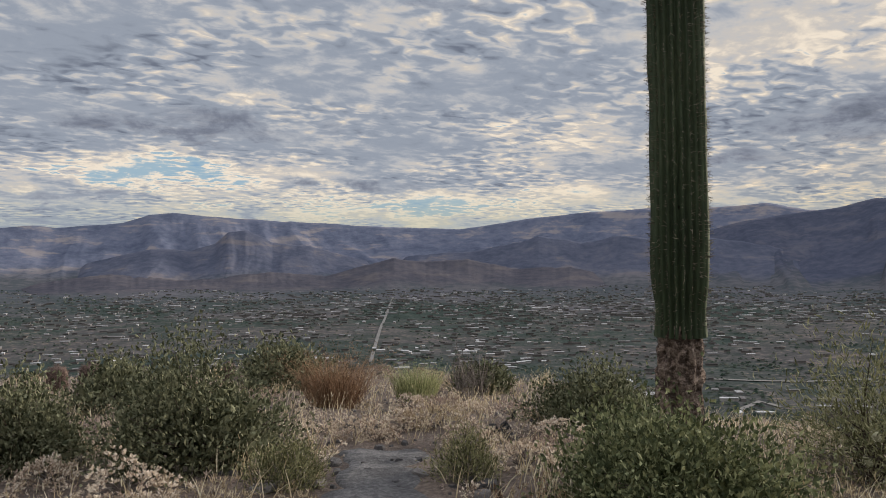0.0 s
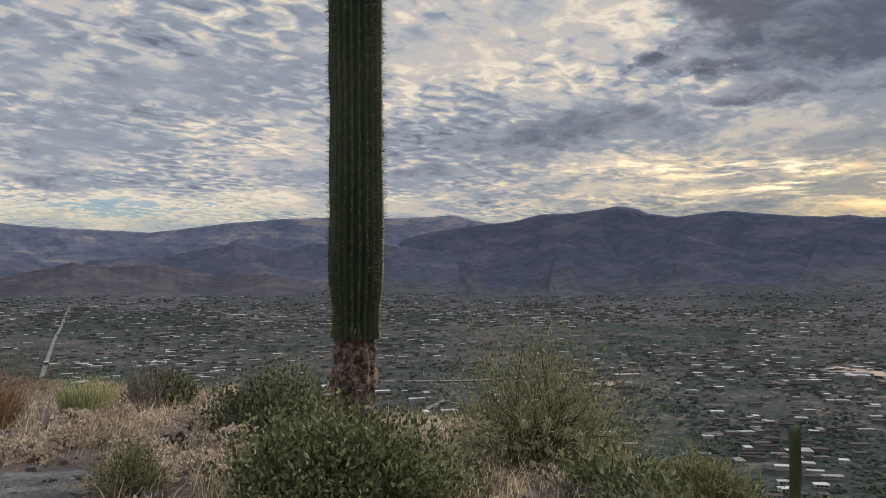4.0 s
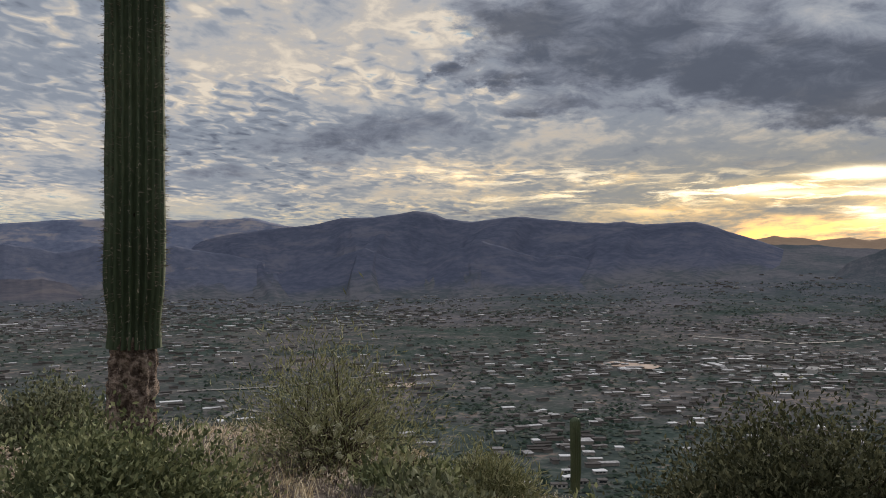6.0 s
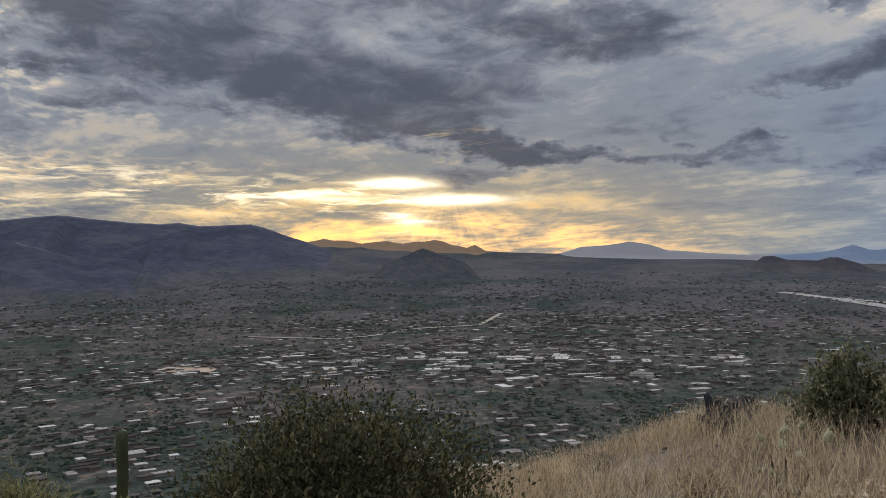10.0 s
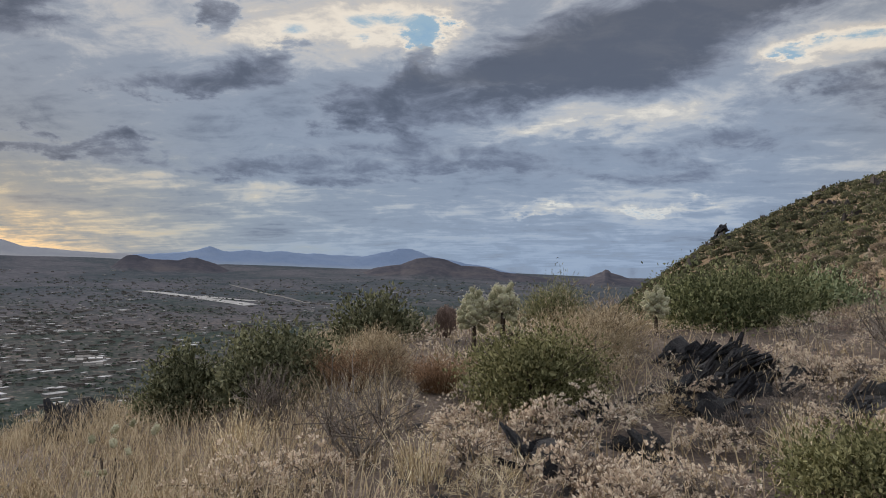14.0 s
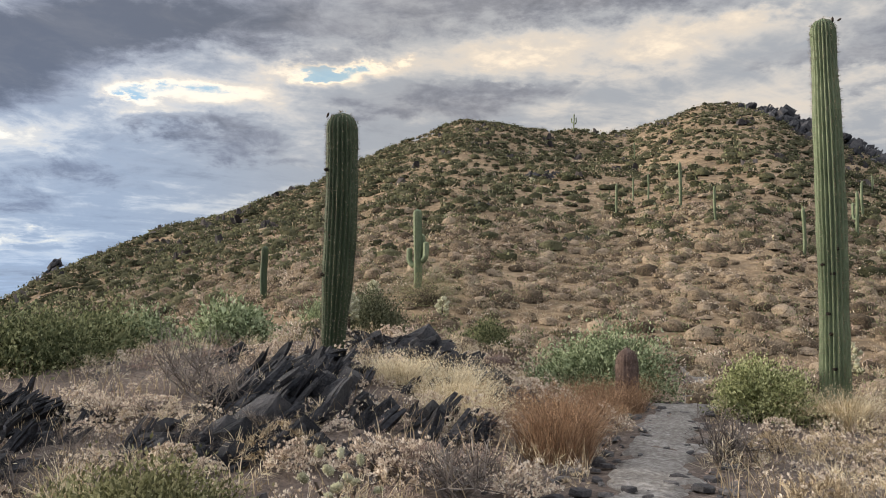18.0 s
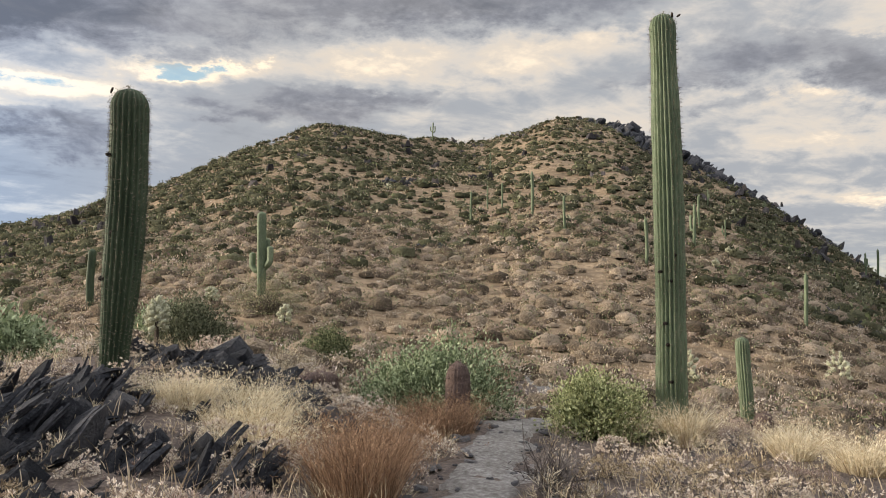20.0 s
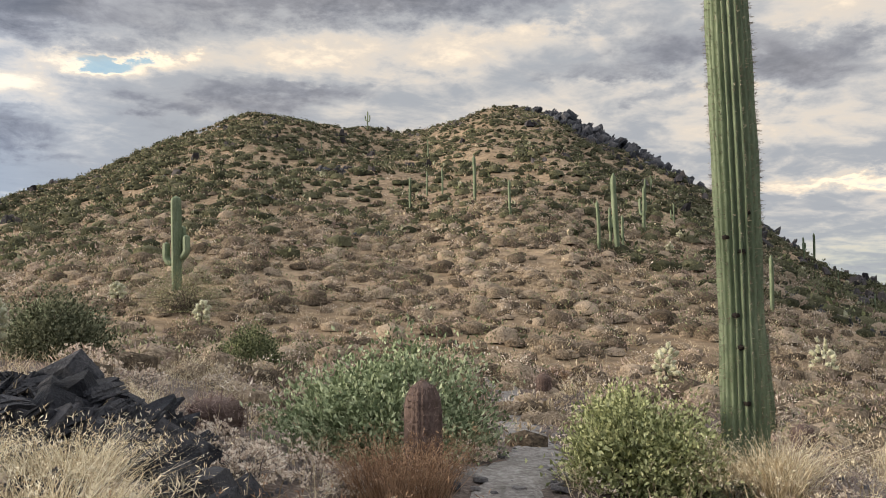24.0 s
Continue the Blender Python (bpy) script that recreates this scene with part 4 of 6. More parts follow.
def rosettes(soup, at, out, per, length, shape, rng):
    """Adds sprigs: a few narrow leaves that spread from each place."""
    n = len(at)
    way = np.repeat(unit(out), per, 0) * 0.75 + unit(rng.normal(size=(n * per, 3))) * 0.8 + np.array([0, 0, 0.25])
    size = np.repeat(length * rng.uniform(0.7, 1.25, n), per) * rng.uniform(0.75, 1.2, n * per)
    leaf_quads(soup, np.repeat(at, per, 0), way, size, size * shape, rng)


def dome(rng, n, rx, rz, fill=0.75, low=0.1):
    """Places within an uneven dome of radius rx and height rz: clumps near its skin, and their outward way."""
    d = unit(rng.normal(size=(n, 3)))
    d[:, 2] = np.abs(d[:, 2]) * (1 - low) + low * rng.uniform(-0.5, 0.6, n)
    d = unit(d)
    k = rng.uniform(fill, 1.0, n) ** 0.6
    lump = 0.80 + 0.12 * np.sin(d[:, 0] * 5 + rng.uniform(0, 6)) + 0.09 * np.sin(d[:, 1] * 7 + rng.uniform(0, 6)) + 0.07 * np.sin(d[:, 2] * 9 + d[:, 0] * 6)
    p = d * (k * lump)[:, None] * np.array([rx, rx, rz])
    return p, d


def make_bush(name, label, leaf_mat, rx, rz, clumps, per, leaf, seed, upright=0.5, spread=0.16, stems=40, stem_mat="bark", leaf_w=0.45, category="bush", fill=0.7, group="", twig=0.006, core=0.16):
    """A leafy bush with its foot at the origin."""
    rng = np.random.RandomState(seed)
    bush = thing(name, label, category, group)
    p, d = dome(rng, clumps, rx, rz, fill)
    p[:, 2] = np.maximum(p[:, 2], 0.04 * rz) + 0.03
    s = Soup()
    size = spread * rx
    q = np.repeat(p, per, 0) + rng.normal(size=(clumps * per, 3)) * size * np.array([1, 1, 0.8])
    q[:, 2] = np.maximum(q[:, 2], 0.02)
    way = np.repeat(d, per, 0) * (1 - upright) + rng.normal(size=(clumps * per, 3)) * 0.55 + np.array([0, 0, upright])
    leaf_quads(s, q, way, leaf * rng.uniform(0.6, 1.3, len(q)), leaf * leaf_w * rng.uniform(0.7, 1.2, len(q)), rng)
    # coarser leaves fill the inside
    n = int(clumps * per * core)
    if n:
        p2, d2 = dome(rng, n, rx * 0.86, rz * 0.86, 0.35)
        p2[:, 2] = np.maximum(p2[:, 2], 0.03)
        leaf_quads(s, p2, d2 + rng.normal(size=(n, 3)) * 0.8, leaf * 2.0, leaf * 1.3, rng)
    part_mesh("foliage", s.mesh(name + "_foliage", M[leaf_mat]), bush)
    if stems:
        t = Soup()
        pick = rng.choice(clumps, min(stems, clumps), False)
        tip = p[pick]
        foot = rng.normal(size=(len(pick), 3)) * np.array([0.12, 0.12, 0]) * rx
        knee = foot * 0.6 + tip * 0.45 + np.array([0, 0, 0.12 * rz])
        sticks(t, foot, knee, twig * 2.2, twig * 1.4)
        sticks(t, knee, tip, twig * 1.4, twig * 0.5)
        part_mesh("branching", t.mesh(name + "_branching", M[stem_mat]), bush)
    return bush


def make_sprig_bush(name, label, leaf_mat, rx, rz, sprigs, per, leaf, shape, seed, group, stems=24):
    """A low rounded bush whose thin stems end in small leaf sprigs."""
    rng = np.random.RandomState(seed)
    bush = thing(name, label, "shrub", group)
    p, d = dome(rng, sprigs, rx, rz, 0.6)
    p[:, 2] = np.maximum(p[:, 2], 0.05)
    s = Soup()
    rosettes(s, p, d, per, leaf, shape, rng)
    part_mesh("foliage", s.mesh(name + "_foliage", M[leaf_mat]), bush)
    t = Soup()
    pick = rng.choice(sprigs, min(stems, sprigs), False)
    tip = p[pick]
    foot = rng.normal(size=(len(pick), 3)) * np.array([0.1, 0.1, 0]) * rx
    knee = foot * 0.5 + tip * 0.5 + np.array([0, 0, 0.1 * rz])
    sticks(t, foot, knee, 0.006, 0.004)
    sticks(t, knee, tip, 0.004, 0.0018)
    part_mesh("branching", t.mesh(name + "_branching", M["grey_twig"]), bush)
    return bush


def make_tuft(name, label, mat, radius, height, blades, seed, lean=0.35, width=0.006, category="grass", seeds=False, group="", droop=0.25):
    """A tuft of blades or stems."""
    rng = np.random.RandomState(seed)
    tuft = thing(name, label, category, group)
    s = Soup()
    a, k = rng.uniform(0, 2 * math.pi, blades), np.sqrt(rng.uniform(0, 1, blades)) * radius * 0.6
    foot = np.stack([np.cos(a) * k, np.sin(a) * k, 0 * a], -1)
    out = np.stack([np.cos(a), np.sin(a), 0 * a], -1) * (k / radius)[:, None] + rng.normal(size=(blades, 3)) * 0.35
    out[:, 2] = 0
    h = height * rng.uniform(0.45, 1.1, blades)
    mid = foot + out * lean * h[:, None] * 0.5 + np.stack([0 * h, 0 * h, h * 0.55], -1)
    tip = foot + out * lean * h[:, None] * 1.3 + np.stack([0 * h, 0 * h, h * (1 - droop * rng.uniform(0, 1, blades))], -1)
    blades_flat(s, foot, mid, tip, width, rng)
    if seeds:
        pick = rng.uniform(size=blades) < 0.55
        n = pick.sum()
        t = Soup()
        for _ in range(3):
            leaf_quads(t, tip[pick] + rng.normal(size=(n, 3)) * 0.015, rng.normal(size=(n, 3)) + np.array([0, 0, 1]), 0.04, 0.006, rng)
        part_mesh("seed_fringe", t.mesh(name + "_seed_fringe", M[mat]), tuft)
    part_mesh("blade_mass", s.mesh(name + "_blade_mass", M[mat]), tuft)
    return tuft


def loft(rings, cap=True):
    """Verts and faces from rings of equal count."""
    n = len(rings[0])
    v = np.concatenate(rings)
    f = polar_faces(len(rings), n, True).tolist()
    if cap:
        f.append(list(range((len(rings) - 1) * n, len(rings) * n)))
    return v, f


def ribbed(path, radii, ribs, depth=0.13, per=4, wobble=0.0, seed=0):
    """Rings of a ribbed cactus stem along a path."""
    rng = np.random.RandomState(seed)
    path = np.asarray(path, float)
    tang = unit(np.gradient(path, axis=0))
    n = ribs * per
    a = np.arange(n) * 2 * math.pi / n
    prof = 1 + depth * (np.abs(np.cos(a * ribs / 2)) ** 1.3 * 2 - 1)
    rings = []
    s0 = np.array([1.0, 0, 0])
    for k, (p, t, r) in enumerate(zip(path, tang, radii)):
        s = unit(s0 - t * (s0 @ t)) if abs(t[0]) < 0.9 else unit(np.array([0, 1.0, 0]) - t * t[1])
        b = np.cross(t, s)
        sway = 1 + wobble * np.sin(a * 3 + k * 0.35 + rng.uniform(0, 0.5))
        rr = r * prof * sway
        rings.append(p + np.outer(rr * np.cos(a), s) + np.outer(rr * np.sin(a), b))
    return rings, a, prof


def stem_profile(height, width, neck, steps, waist=()):
    """Heights and radii of a saguaro stem with a domed top. waist: (height share, spread, amount) of swellings."""
    h = np.linspace(0, 1, steps)
    r = width / 2 * (neck + (1 - neck) * smooth(h, 0.0, 0.35))
    for at, spread, amount in waist:
        r = r * (1 + amount * np.exp(-(((h - at) / spread) ** 2)))
    top = width / 2 * 1.3 / height
    dome_r = np.sqrt(np.clip(1 - ((h - (1 - top)).clip(0) / top) ** 2, 0.0, 1))
    return h * height, r * np.maximum(dome_r, 0.05)


def make_saguaro(name, label, height, width, ribs, seed, neck=0.9, waist=(), arms=(), spines=0, lean=(0, 0), steps=70, mat="saguaro", bend=0.03, per=4, start=0.0, group="saguaros"):
    rng = np.random.RandomState(seed)
    cactus = thing(name, label, "cactus", group)
    z, r = stem_profile(height, width, neck, steps, waist)
    share = z / height
    path = np.stack([lean[0] * share + bend * np.sin(share * 4 + seed), lean[1] * share + bend * np.cos(share * 3 + seed), z], -1)
    path[:, :2] -= path[0, :2]
    rings, a, prof = ribbed(path, r, ribs, 0.19, per, 0.014, seed)
    keep = [k for k in range(steps) if z[k] >= start]
    v, f = loft([rings[k] for k in keep])
    s = Soup()
    s.add(v, f)
    part_mesh("trunk", s.mesh(name + "_trunk", M[mat], True), cactus)
    if spines:
        t = Soup()
        crest = np.argsort(-prof)[:ribs]
        k = rng.choice(keep[2:], spines)
        j = rng.choice(crest, spines)
        p = np.array([rings[q][w] for q, w in zip(k, j)]) + rng.normal(size=(spines, 3)) * np.array([0, 0, height / steps * 0.4])
        outw = p - path[k]
        outw[:, 2] = 0
        outw = unit(outw) + rng.normal(size=(spines, 3)) * 0.45
        sticks(t, p, p + unit(outw) * rng.uniform(0.02, 0.05, (spines, 1)), 0.0022, 0.0008)
        part_mesh("spine_coat", t.mesh(name + "_spine_coat", M["spine"]), cactus, "fine pale spines along the ribs")
    for az, h0, reach, rise, w in arms:
        c, q = math.cos(radians(az)), math.sin(radians(az))
        u = np.linspace(0, 1, 26)
        out = reach * np.sin(np.minimum(u * 2.2, 1) * math.pi / 2)
        up = np.where(u < 0.25, -0.03 * u, 0) + rise * (u.clip(0.2) - 0.2) / 0.8
        ap = np.stack([c * out, q * out, h0 + up], -1)
        ar = w / 2 * np.minimum(1, 0.6 + 2.0 * u) * np.sqrt(np.clip(1 - ((u - 0.9).clip(0) / 0.1) ** 2, 0.02, 1))
        ring, _, _ = ribbed(ap, ar, max(8, ribs - 6), 0.13, 3, 0.01, seed)
        v, f = loft(ring)
        s = Soup()
        s.add(v, f)
        part_mesh("arm", s.mesh(name + "_arm", M[mat], True), cactus)
    return cactus


# backlit shade put into the first skin's colour, side light into the second's
M["saguaro"] = surface("saguaro_skin_backlit", ramp3((0.022, 0.033, 0.018), (0.054, 0.078, 0.042), (0.115, 0.14, 0.085)), 2.2, 0.6, 0.4, 30.0, 0.01, stretch=(1, 1, 0.35))
M["saguaro_pale"] = surface("saguaro_skin_lit", ramp3((0.065, 0.09, 0.05), (0.15, 0.19, 0.112), (0.28, 0.32, 0.21)), 2.2, 0.6, 0.4, 30.0, 0.01, stretch=(1, 1, 0.35))
M["spine"] = surface("cactus_spine", ramp3((0.09, 0.072, 0.052), (0.19, 0.16, 0.12), (0.38, 0.34, 0.26)), 20.0, 0.6, 0.0, 60.0, island=0.5)
M["scar"] = surface("burnt_cactus_bark", [(0.0, (0.02, 0.014, 0.012)), (0.4, (0.09, 0.064, 0.052)), (0.6, (0.27, 0.205, 0.17)), (1.0, (0.52, 0.43, 0.37))], 9.0, 0.9, 1.0, 30.0, 0.06)


def capsule(length, radius, sides=10, rings=8, seed=0, lumps=0.08):
    """A knobbly rounded joint along +z."""
    rng = np.random.RandomState(seed)
    u = np.linspace(0, 1, rings)
    r = radius * np.sqrt(np.clip(1 - (2 * u - 1) ** 6, 0.02, 1))
    a = np.arange(sides) * 2 * math.pi / sides
    out = []
    for k in range(rings):
        rr = r[k] * (1 + lumps * rng.uniform(-1, 1, sides))
        out.append(np.stack([rr * np.cos(a), rr * np.sin(a), np.full(sides, u[k] * length)], -1))
    return loft(out)


M["cholla_joint"] = surface("cholla_joint_skin", ramp3((0.20, 0.20, 0.12), (0.38, 0.38, 0.25), (0.58, 0.57, 0.42)), 8.0, 0.85, 0.6, 60.0, 0.01, vary=0.3)
M["cholla_spine"] = surface("pale_cholla_spine", ramp3((0.45, 0.43, 0.31), (0.68, 0.66, 0.52), (0.86, 0.84, 0.72)), 20.0, 0.7, 0.0, 60.0, island=0.5)
M["barrel"] = surface("barrel_spine_coat", ramp3((0.05, 0.032, 0.027), (0.115, 0.08, 0.068), (0.21, 0.155, 0.135)), 10.0, 0.85, 0.8, 60.0, 0.02)
_joint = []


def joint_meshes():
    """Three joints of a cholla with their coat of spines."""
    if not _joint:
        for k in range(3):
            s, t = Soup(), Soup()
            v, f = capsule(1.0, 0.30, 8, 6, k)
            s.add(v, f)
            rng = np.random.RandomState(60 + k)
            n = 64
            a, u = rng.uniform(0, 2 * math.pi, n), rng.uniform(0.05, 1.05, n)
            d = np.stack([np.cos(a), np.sin(a), (u - 0.5) * 1.2], -1) + rng.normal(size=(n, 3)) * 0.35
            p = np.stack([0.27 * np.cos(a), 0.27 * np.sin(a), u * 0.95], -1)
            leaf_quads(t, p, d, 0.16, 0.05, rng)
            _joint.append((s.mesh("cholla_joint", M["cholla_joint"], True), t.mesh("cholla_spines", M["cholla_spine"])))
    return _joint


def make_cholla(name, label, height, spread, joints, seed, length=0.16, heads=1):
    """A cholla: a dark trunk under a rounded crown of short spiny joints that point outwards and up."""
    rng = random.Random(seed)
    cactus = thing(name, label, "cactus", "chollas")
    pair = joint_meshes()
    for head in range(heads):
        off = Vector((rng.uniform(-1, 1), rng.uniform(-1, 1), 0)) * spread * (0.0 if heads == 1 else 0.5)
        top = height * (1 if head == 0 else rng.uniform(0.6, 0.9))
        neck = Vector((off.x, off.y, max(top - spread * 0.95, top * 0.35)))
        b = Soup()
        sticks(b, [(0, 0, -0.05)], [tuple(neck * 0.55)], height * 0.05, height * 0.045)
        part_mesh("trunk" if head == 0 else "branch", b.mesh(name + "_trunk", M["bark"], True), cactus)
        b = Soup()
        sticks(b, [tuple(neck * 0.55)], [tuple(neck + Vector((0, 0, spread * 0.3)))], height * 0.045, height * 0.03)
        part_mesh("branch", b.mesh(name + "_branch", M["bark"], True), cactus)
        count = joints // heads
        for k in range(count):
            up = 1 - 1.85 * (k + 0.5) / count
            a = k * 2.4 + rng.uniform(-.3, .3)
            flat = math.sqrt(max(0.05, 1 - up * up))
            way = Vector((math.cos(a) * flat, math.sin(a) * flat, up + 0.35))
            size = length * rng.uniform(0.8, 1.15)
            at = neck + Vector((0, 0, spread * 0.22)) + Vector((way.x, way.y, up * 2.1)) * max(0.02, spread * 0.5 * rng.uniform(.75, 1.15) - size * 0.8)
            way += Vector((rng.uniform(-.25, .25), rng.uniform(-.25, .25), rng.uniform(0, .3)))
            body, coat = rng.choice(pair)
            j = part_mesh("joint", body, cactus)
            j.matrix_local = Matrix.Translation(at) @ way.to_track_quat("Z", "Y").to_matrix().to_4x4() @ Matrix.Diagonal((size, size, size, 1))
            part_mesh("spine_coat", coat, j)
    return cactus


def make_barrel(name, label, height, width, seed, spines=500):
    cactus = thing(name, label, "cactus", "barrel cacti")
    u = np.linspace(0, 1, 16)
    r = width / 2 * np.sqrt(np.clip(1 - (np.abs(2 * u - 0.95) / 1.06) ** 4, 0.03, 1))
    path = np.stack([0 * u, 0 * u, u * height], -1)
    rings, a, prof = ribbed(path, r, 20, 0.10, 3, 0.01, seed)
    s = Soup()
    s.add(*loft(rings))
    part_mesh("body", s.mesh(name + "_body", M["barrel"], True), cactus)
    rng = np.random.RandomState(seed)
    k, j = rng.randint(0, 16, spines), rng.choice(np.argsort(-prof)[:20], spines)
    p = np.array([rings[q][w] for q, w in zip(k, j)])
    out = unit(p - np.array([0, 0, height * 0.4])) + rng.normal(size=(spines, 3)) * 0.6
    t = Soup()
    sticks(t, p, p + unit(out) * width * 0.16, width * 0.008, width * 0.003)
    part_mesh("spine_coat", t.mesh(name + "_spine_coat", M["barrel_spine"]), cactus, "reddish brown hooked spines")
    return cactus


M["barrel_spine"] = surface("red_brown_spine", ramp3((0.11, 0.07, 0.06), (0.22, 0.155, 0.135), (0.36, 0.27, 0.24)), 20.0, 0.7, 0.0, 60.0, island=0.5)

# ---- rock: slabs and outcrops ----
def slab_mesh(seed, flat, mat, name):
    """An angular broken plate, unit sized, lying flat."""
    rng = random.Random(seed)
    bm = bmesh.new()
    n = 9
    for k in range(n):
        a = 2 * math.pi * (k + rng.uniform(-0.3, 0.3)) / n
        r = rng.uniform(0.36, 0.56)
        for side in (-1, 1):
            q = r * (1 if side < 0 else rng.uniform(0.72, 1.0))
            bm.verts.new((math.cos(a) * q, math.sin(a) * q * 0.75, side * flat / 2 * rng.uniform(0.55, 1.1)))
    bmesh.ops.convex_hull(bm, input=bm.verts)
    loose = [v for v in bm.verts if not v.link_faces]
    bmesh.ops.delete(bm, geom=loose, context="VERTS")
    me = bpy.data.meshes.new(name)
    bm.to_mesh(me)
    bm.free()
    me.materials.append(mat)
    return me


def plate_mesh(seed, name):
    """A broken plank of schist a metre long, made of a few thin layers that end at different lengths; its point lies along +x."""
    rng = random.Random(seed)
    layers = rng.choice((2, 3, 3))
    soup = Soup()
    z = -0.05 * layers
    skew = rng.uniform(-0.12, 0.12)
    for k in range(layers):
        thick = rng.uniform(0.05, 0.10)
        tip, back = rng.uniform(0.30, 0.52) - 0.05 * k, rng.uniform(-0.52, -0.40)
        outline = [(back, -0.17), (back + 0.08, -0.22), (0.0, -0.21), (tip * 0.62, -0.13), (tip, -0.02), (tip * 0.92, 0.07), (tip * 0.55, 0.17), (-0.05, 0.22), (back + 0.03, 0.16)]
        pts = [(x + rng.uniform(-.05, .05), y * rng.uniform(.75, 1.15) + skew * x) for x, y in outline]
        n = len(pts)
        taper = [1.0 - 0.55 * max(0.0, x / 0.5) for x, _ in pts]
        low = [(x, y, z) for x, y in pts]
        top = [(x * .97, y * .93, z + thick * q * rng.uniform(.85, 1.1)) for (x, y), q in zip(pts, taper)]
        soup.add(low + top, [tuple(range(n - 1, -1, -1)), tuple(range(n, 2 * n))] + [(i, (i + 1) % n, n + (i + 1) % n, n + i) for i in range(n)])
        z += thick * 0.92
    return soup.mesh(name, M["rock"])


PLATES = [plate_mesh(k, "schist_layer") for k in range(12)]
CHUNKS = [slab_mesh(40 + k, 0.75, M["rock"], "schist_block") for k in range(4)]
STONES = [slab_mesh(60 + k, 0.22, M["slab"], "flat_stone") for k in range(5)]


def outcrop(x, y, rx, ry, count, seed, dip=38, up=230, size=0.55, pile=0.3, label="jagged outcrop of tilted black schist plates", blocks=0.12):
    """Plates that lie shingled on one another and rise together towards the heading up, as the rock's layers do."""
    rng = random.Random(seed)
    rock = thing("rock_outcrop", label, "rock", "dark schist outcrops")
    z0 = float(ground_z(x, y))
    rock.matrix_world = Matrix.Translation((x, y, z0))
    swing = rng.gauss(0, 9)
    for k in range(count):
        a, q = rng.uniform(0, 2 * math.pi), math.sqrt(rng.random())
        px, py = rx * q * math.cos(a), ry * q * math.sin(a)
        lift = pile * (1 - q * q) * rng.uniform(0.1, 1.0)
        block = rng.random() < blocks
        s = size * rng.uniform(0.35, 1.15) * (0.62 if block else 1.0)
        pz = float(ground_z(x + px, y + py)) - z0 + lift - (0 if block else 0.06 * s)
        turn = Euler((0, 0, radians(90 - up + swing + rng.gauss(0, 17)))).to_matrix().to_4x4()
        lean = Euler((0, -radians(dip + rng.gauss(0, 13)), 0)).to_matrix().to_4x4() @ Euler((radians(rng.gauss(0, 14)), 0, 0)).to_matrix().to_4x4()
        p = part_mesh("slab", rng.choice(CHUNKS if block else PLATES), rock)
        p.matrix_local = Matrix.Translation((px, py, pz)) @ turn @ lean @ Matrix.Diagonal((s * rng.uniform(0.9, 1.6), s * rng.uniform(0.7, 1.3), s * rng.uniform(0.7, 1.4), 1))
    return rock


for x, y, rx, ry, count, dip, size, pile in (
    (5.26, -7.06, 0.75, 0.75, 60, 40, 0.55, 0.38), (6.09, -8.43, 0.8, 0.75, 52, 44, 0.5, 0.34), (7.52, -5.90, 0.85, 0.45, 46, 48, 0.46, 0.3), (3.73, -7.40, 0.42, 0.42, 26, 58, 0.42, 0.24),
    (5.61, -10.29, 0.7, 0.5, 34, 35, 0.45, 0.22), (7.63, -8.87, 0.4, 0.3, 14, 45, 0.4, 0.2), (4.56, -10.39, 0.5, 0.4, 26, 22, 0.5, 0.12), (6.97, -4.47, 0.2, 0.2, 5, 60, 0.28, 0.15), (5.71, -5.68, 0.4, 0.35, 12, 40, 0.4, 0.14),
    (4.55, -6.23, 0.4, 0.3, 14, 30, 0.45, 0.12)):
    outcrop(x, y, rx, ry, count, int(x * 31 + 7), min(dip, 44), 230, size, pile)
for x, y, rx, ry, count, dip, size, pile in ((4.95, -5.75, .5, .4, 26, 34, .48, .16), (5.55, -6.6, .55, .45, 30, 42, .48, .26), (6.2, -7.55, .5, .4, 26, 46, .45, .25), (7.0, -5.3, .6, .4, 28, 50, .44, .24), (7.9, -5.75, .6, .4, 30, 48, .44, .26), (6.6, -5.0, .6, .4, 16, 8, .45, .03), (5.2, -10.3, .65, .5, 40, 25, .55, .34), (5.9, -11.3, .8, .6, 44, 28, .55, .36), (6.3, -10.6, .6, .5, 30, 32, .5, .3), (4.7, -9.6, .4, .3, 18, 60, .4, .15)):
    outcrop(x, y, rx, ry, count, int(x * 37 + 3), min(dip, 46), 230, size, pile * .9)
for x, y, rx, ry, count, dip, size, pile in ((5.0, -5.9, .55, .45, 30, 45, .45, .2), (5.1, -6.65, .6, .45, 36, 48, .5, .28), (4.75, -7.25, .6, .45, 36, 50, .5, .3), (4.0, -7.75, .45, .4, 28, 60, .5, .3), (3.85, -6.5, .45, .35, 22, 40, .42, .14), (6.0, -8.0, .6, .45, 34, 45, .5, .3), (5.6, -6.0, .5, .4, 24, 45, .45, .2), (5.4, -8.8, .6, .4, 30, 42, .45, .26), (5.0, -11.0, .6, .4, 26, 40, .45, .22), (4.3, -9.1, .4, .3, 16, 55, .4, .15)):
    outcrop(x, y, rx * 1.1, ry * 1.1, count * 2 // 5, int(x * 41 - y * 17), min(dip, 50), 232, size, pile * .7)
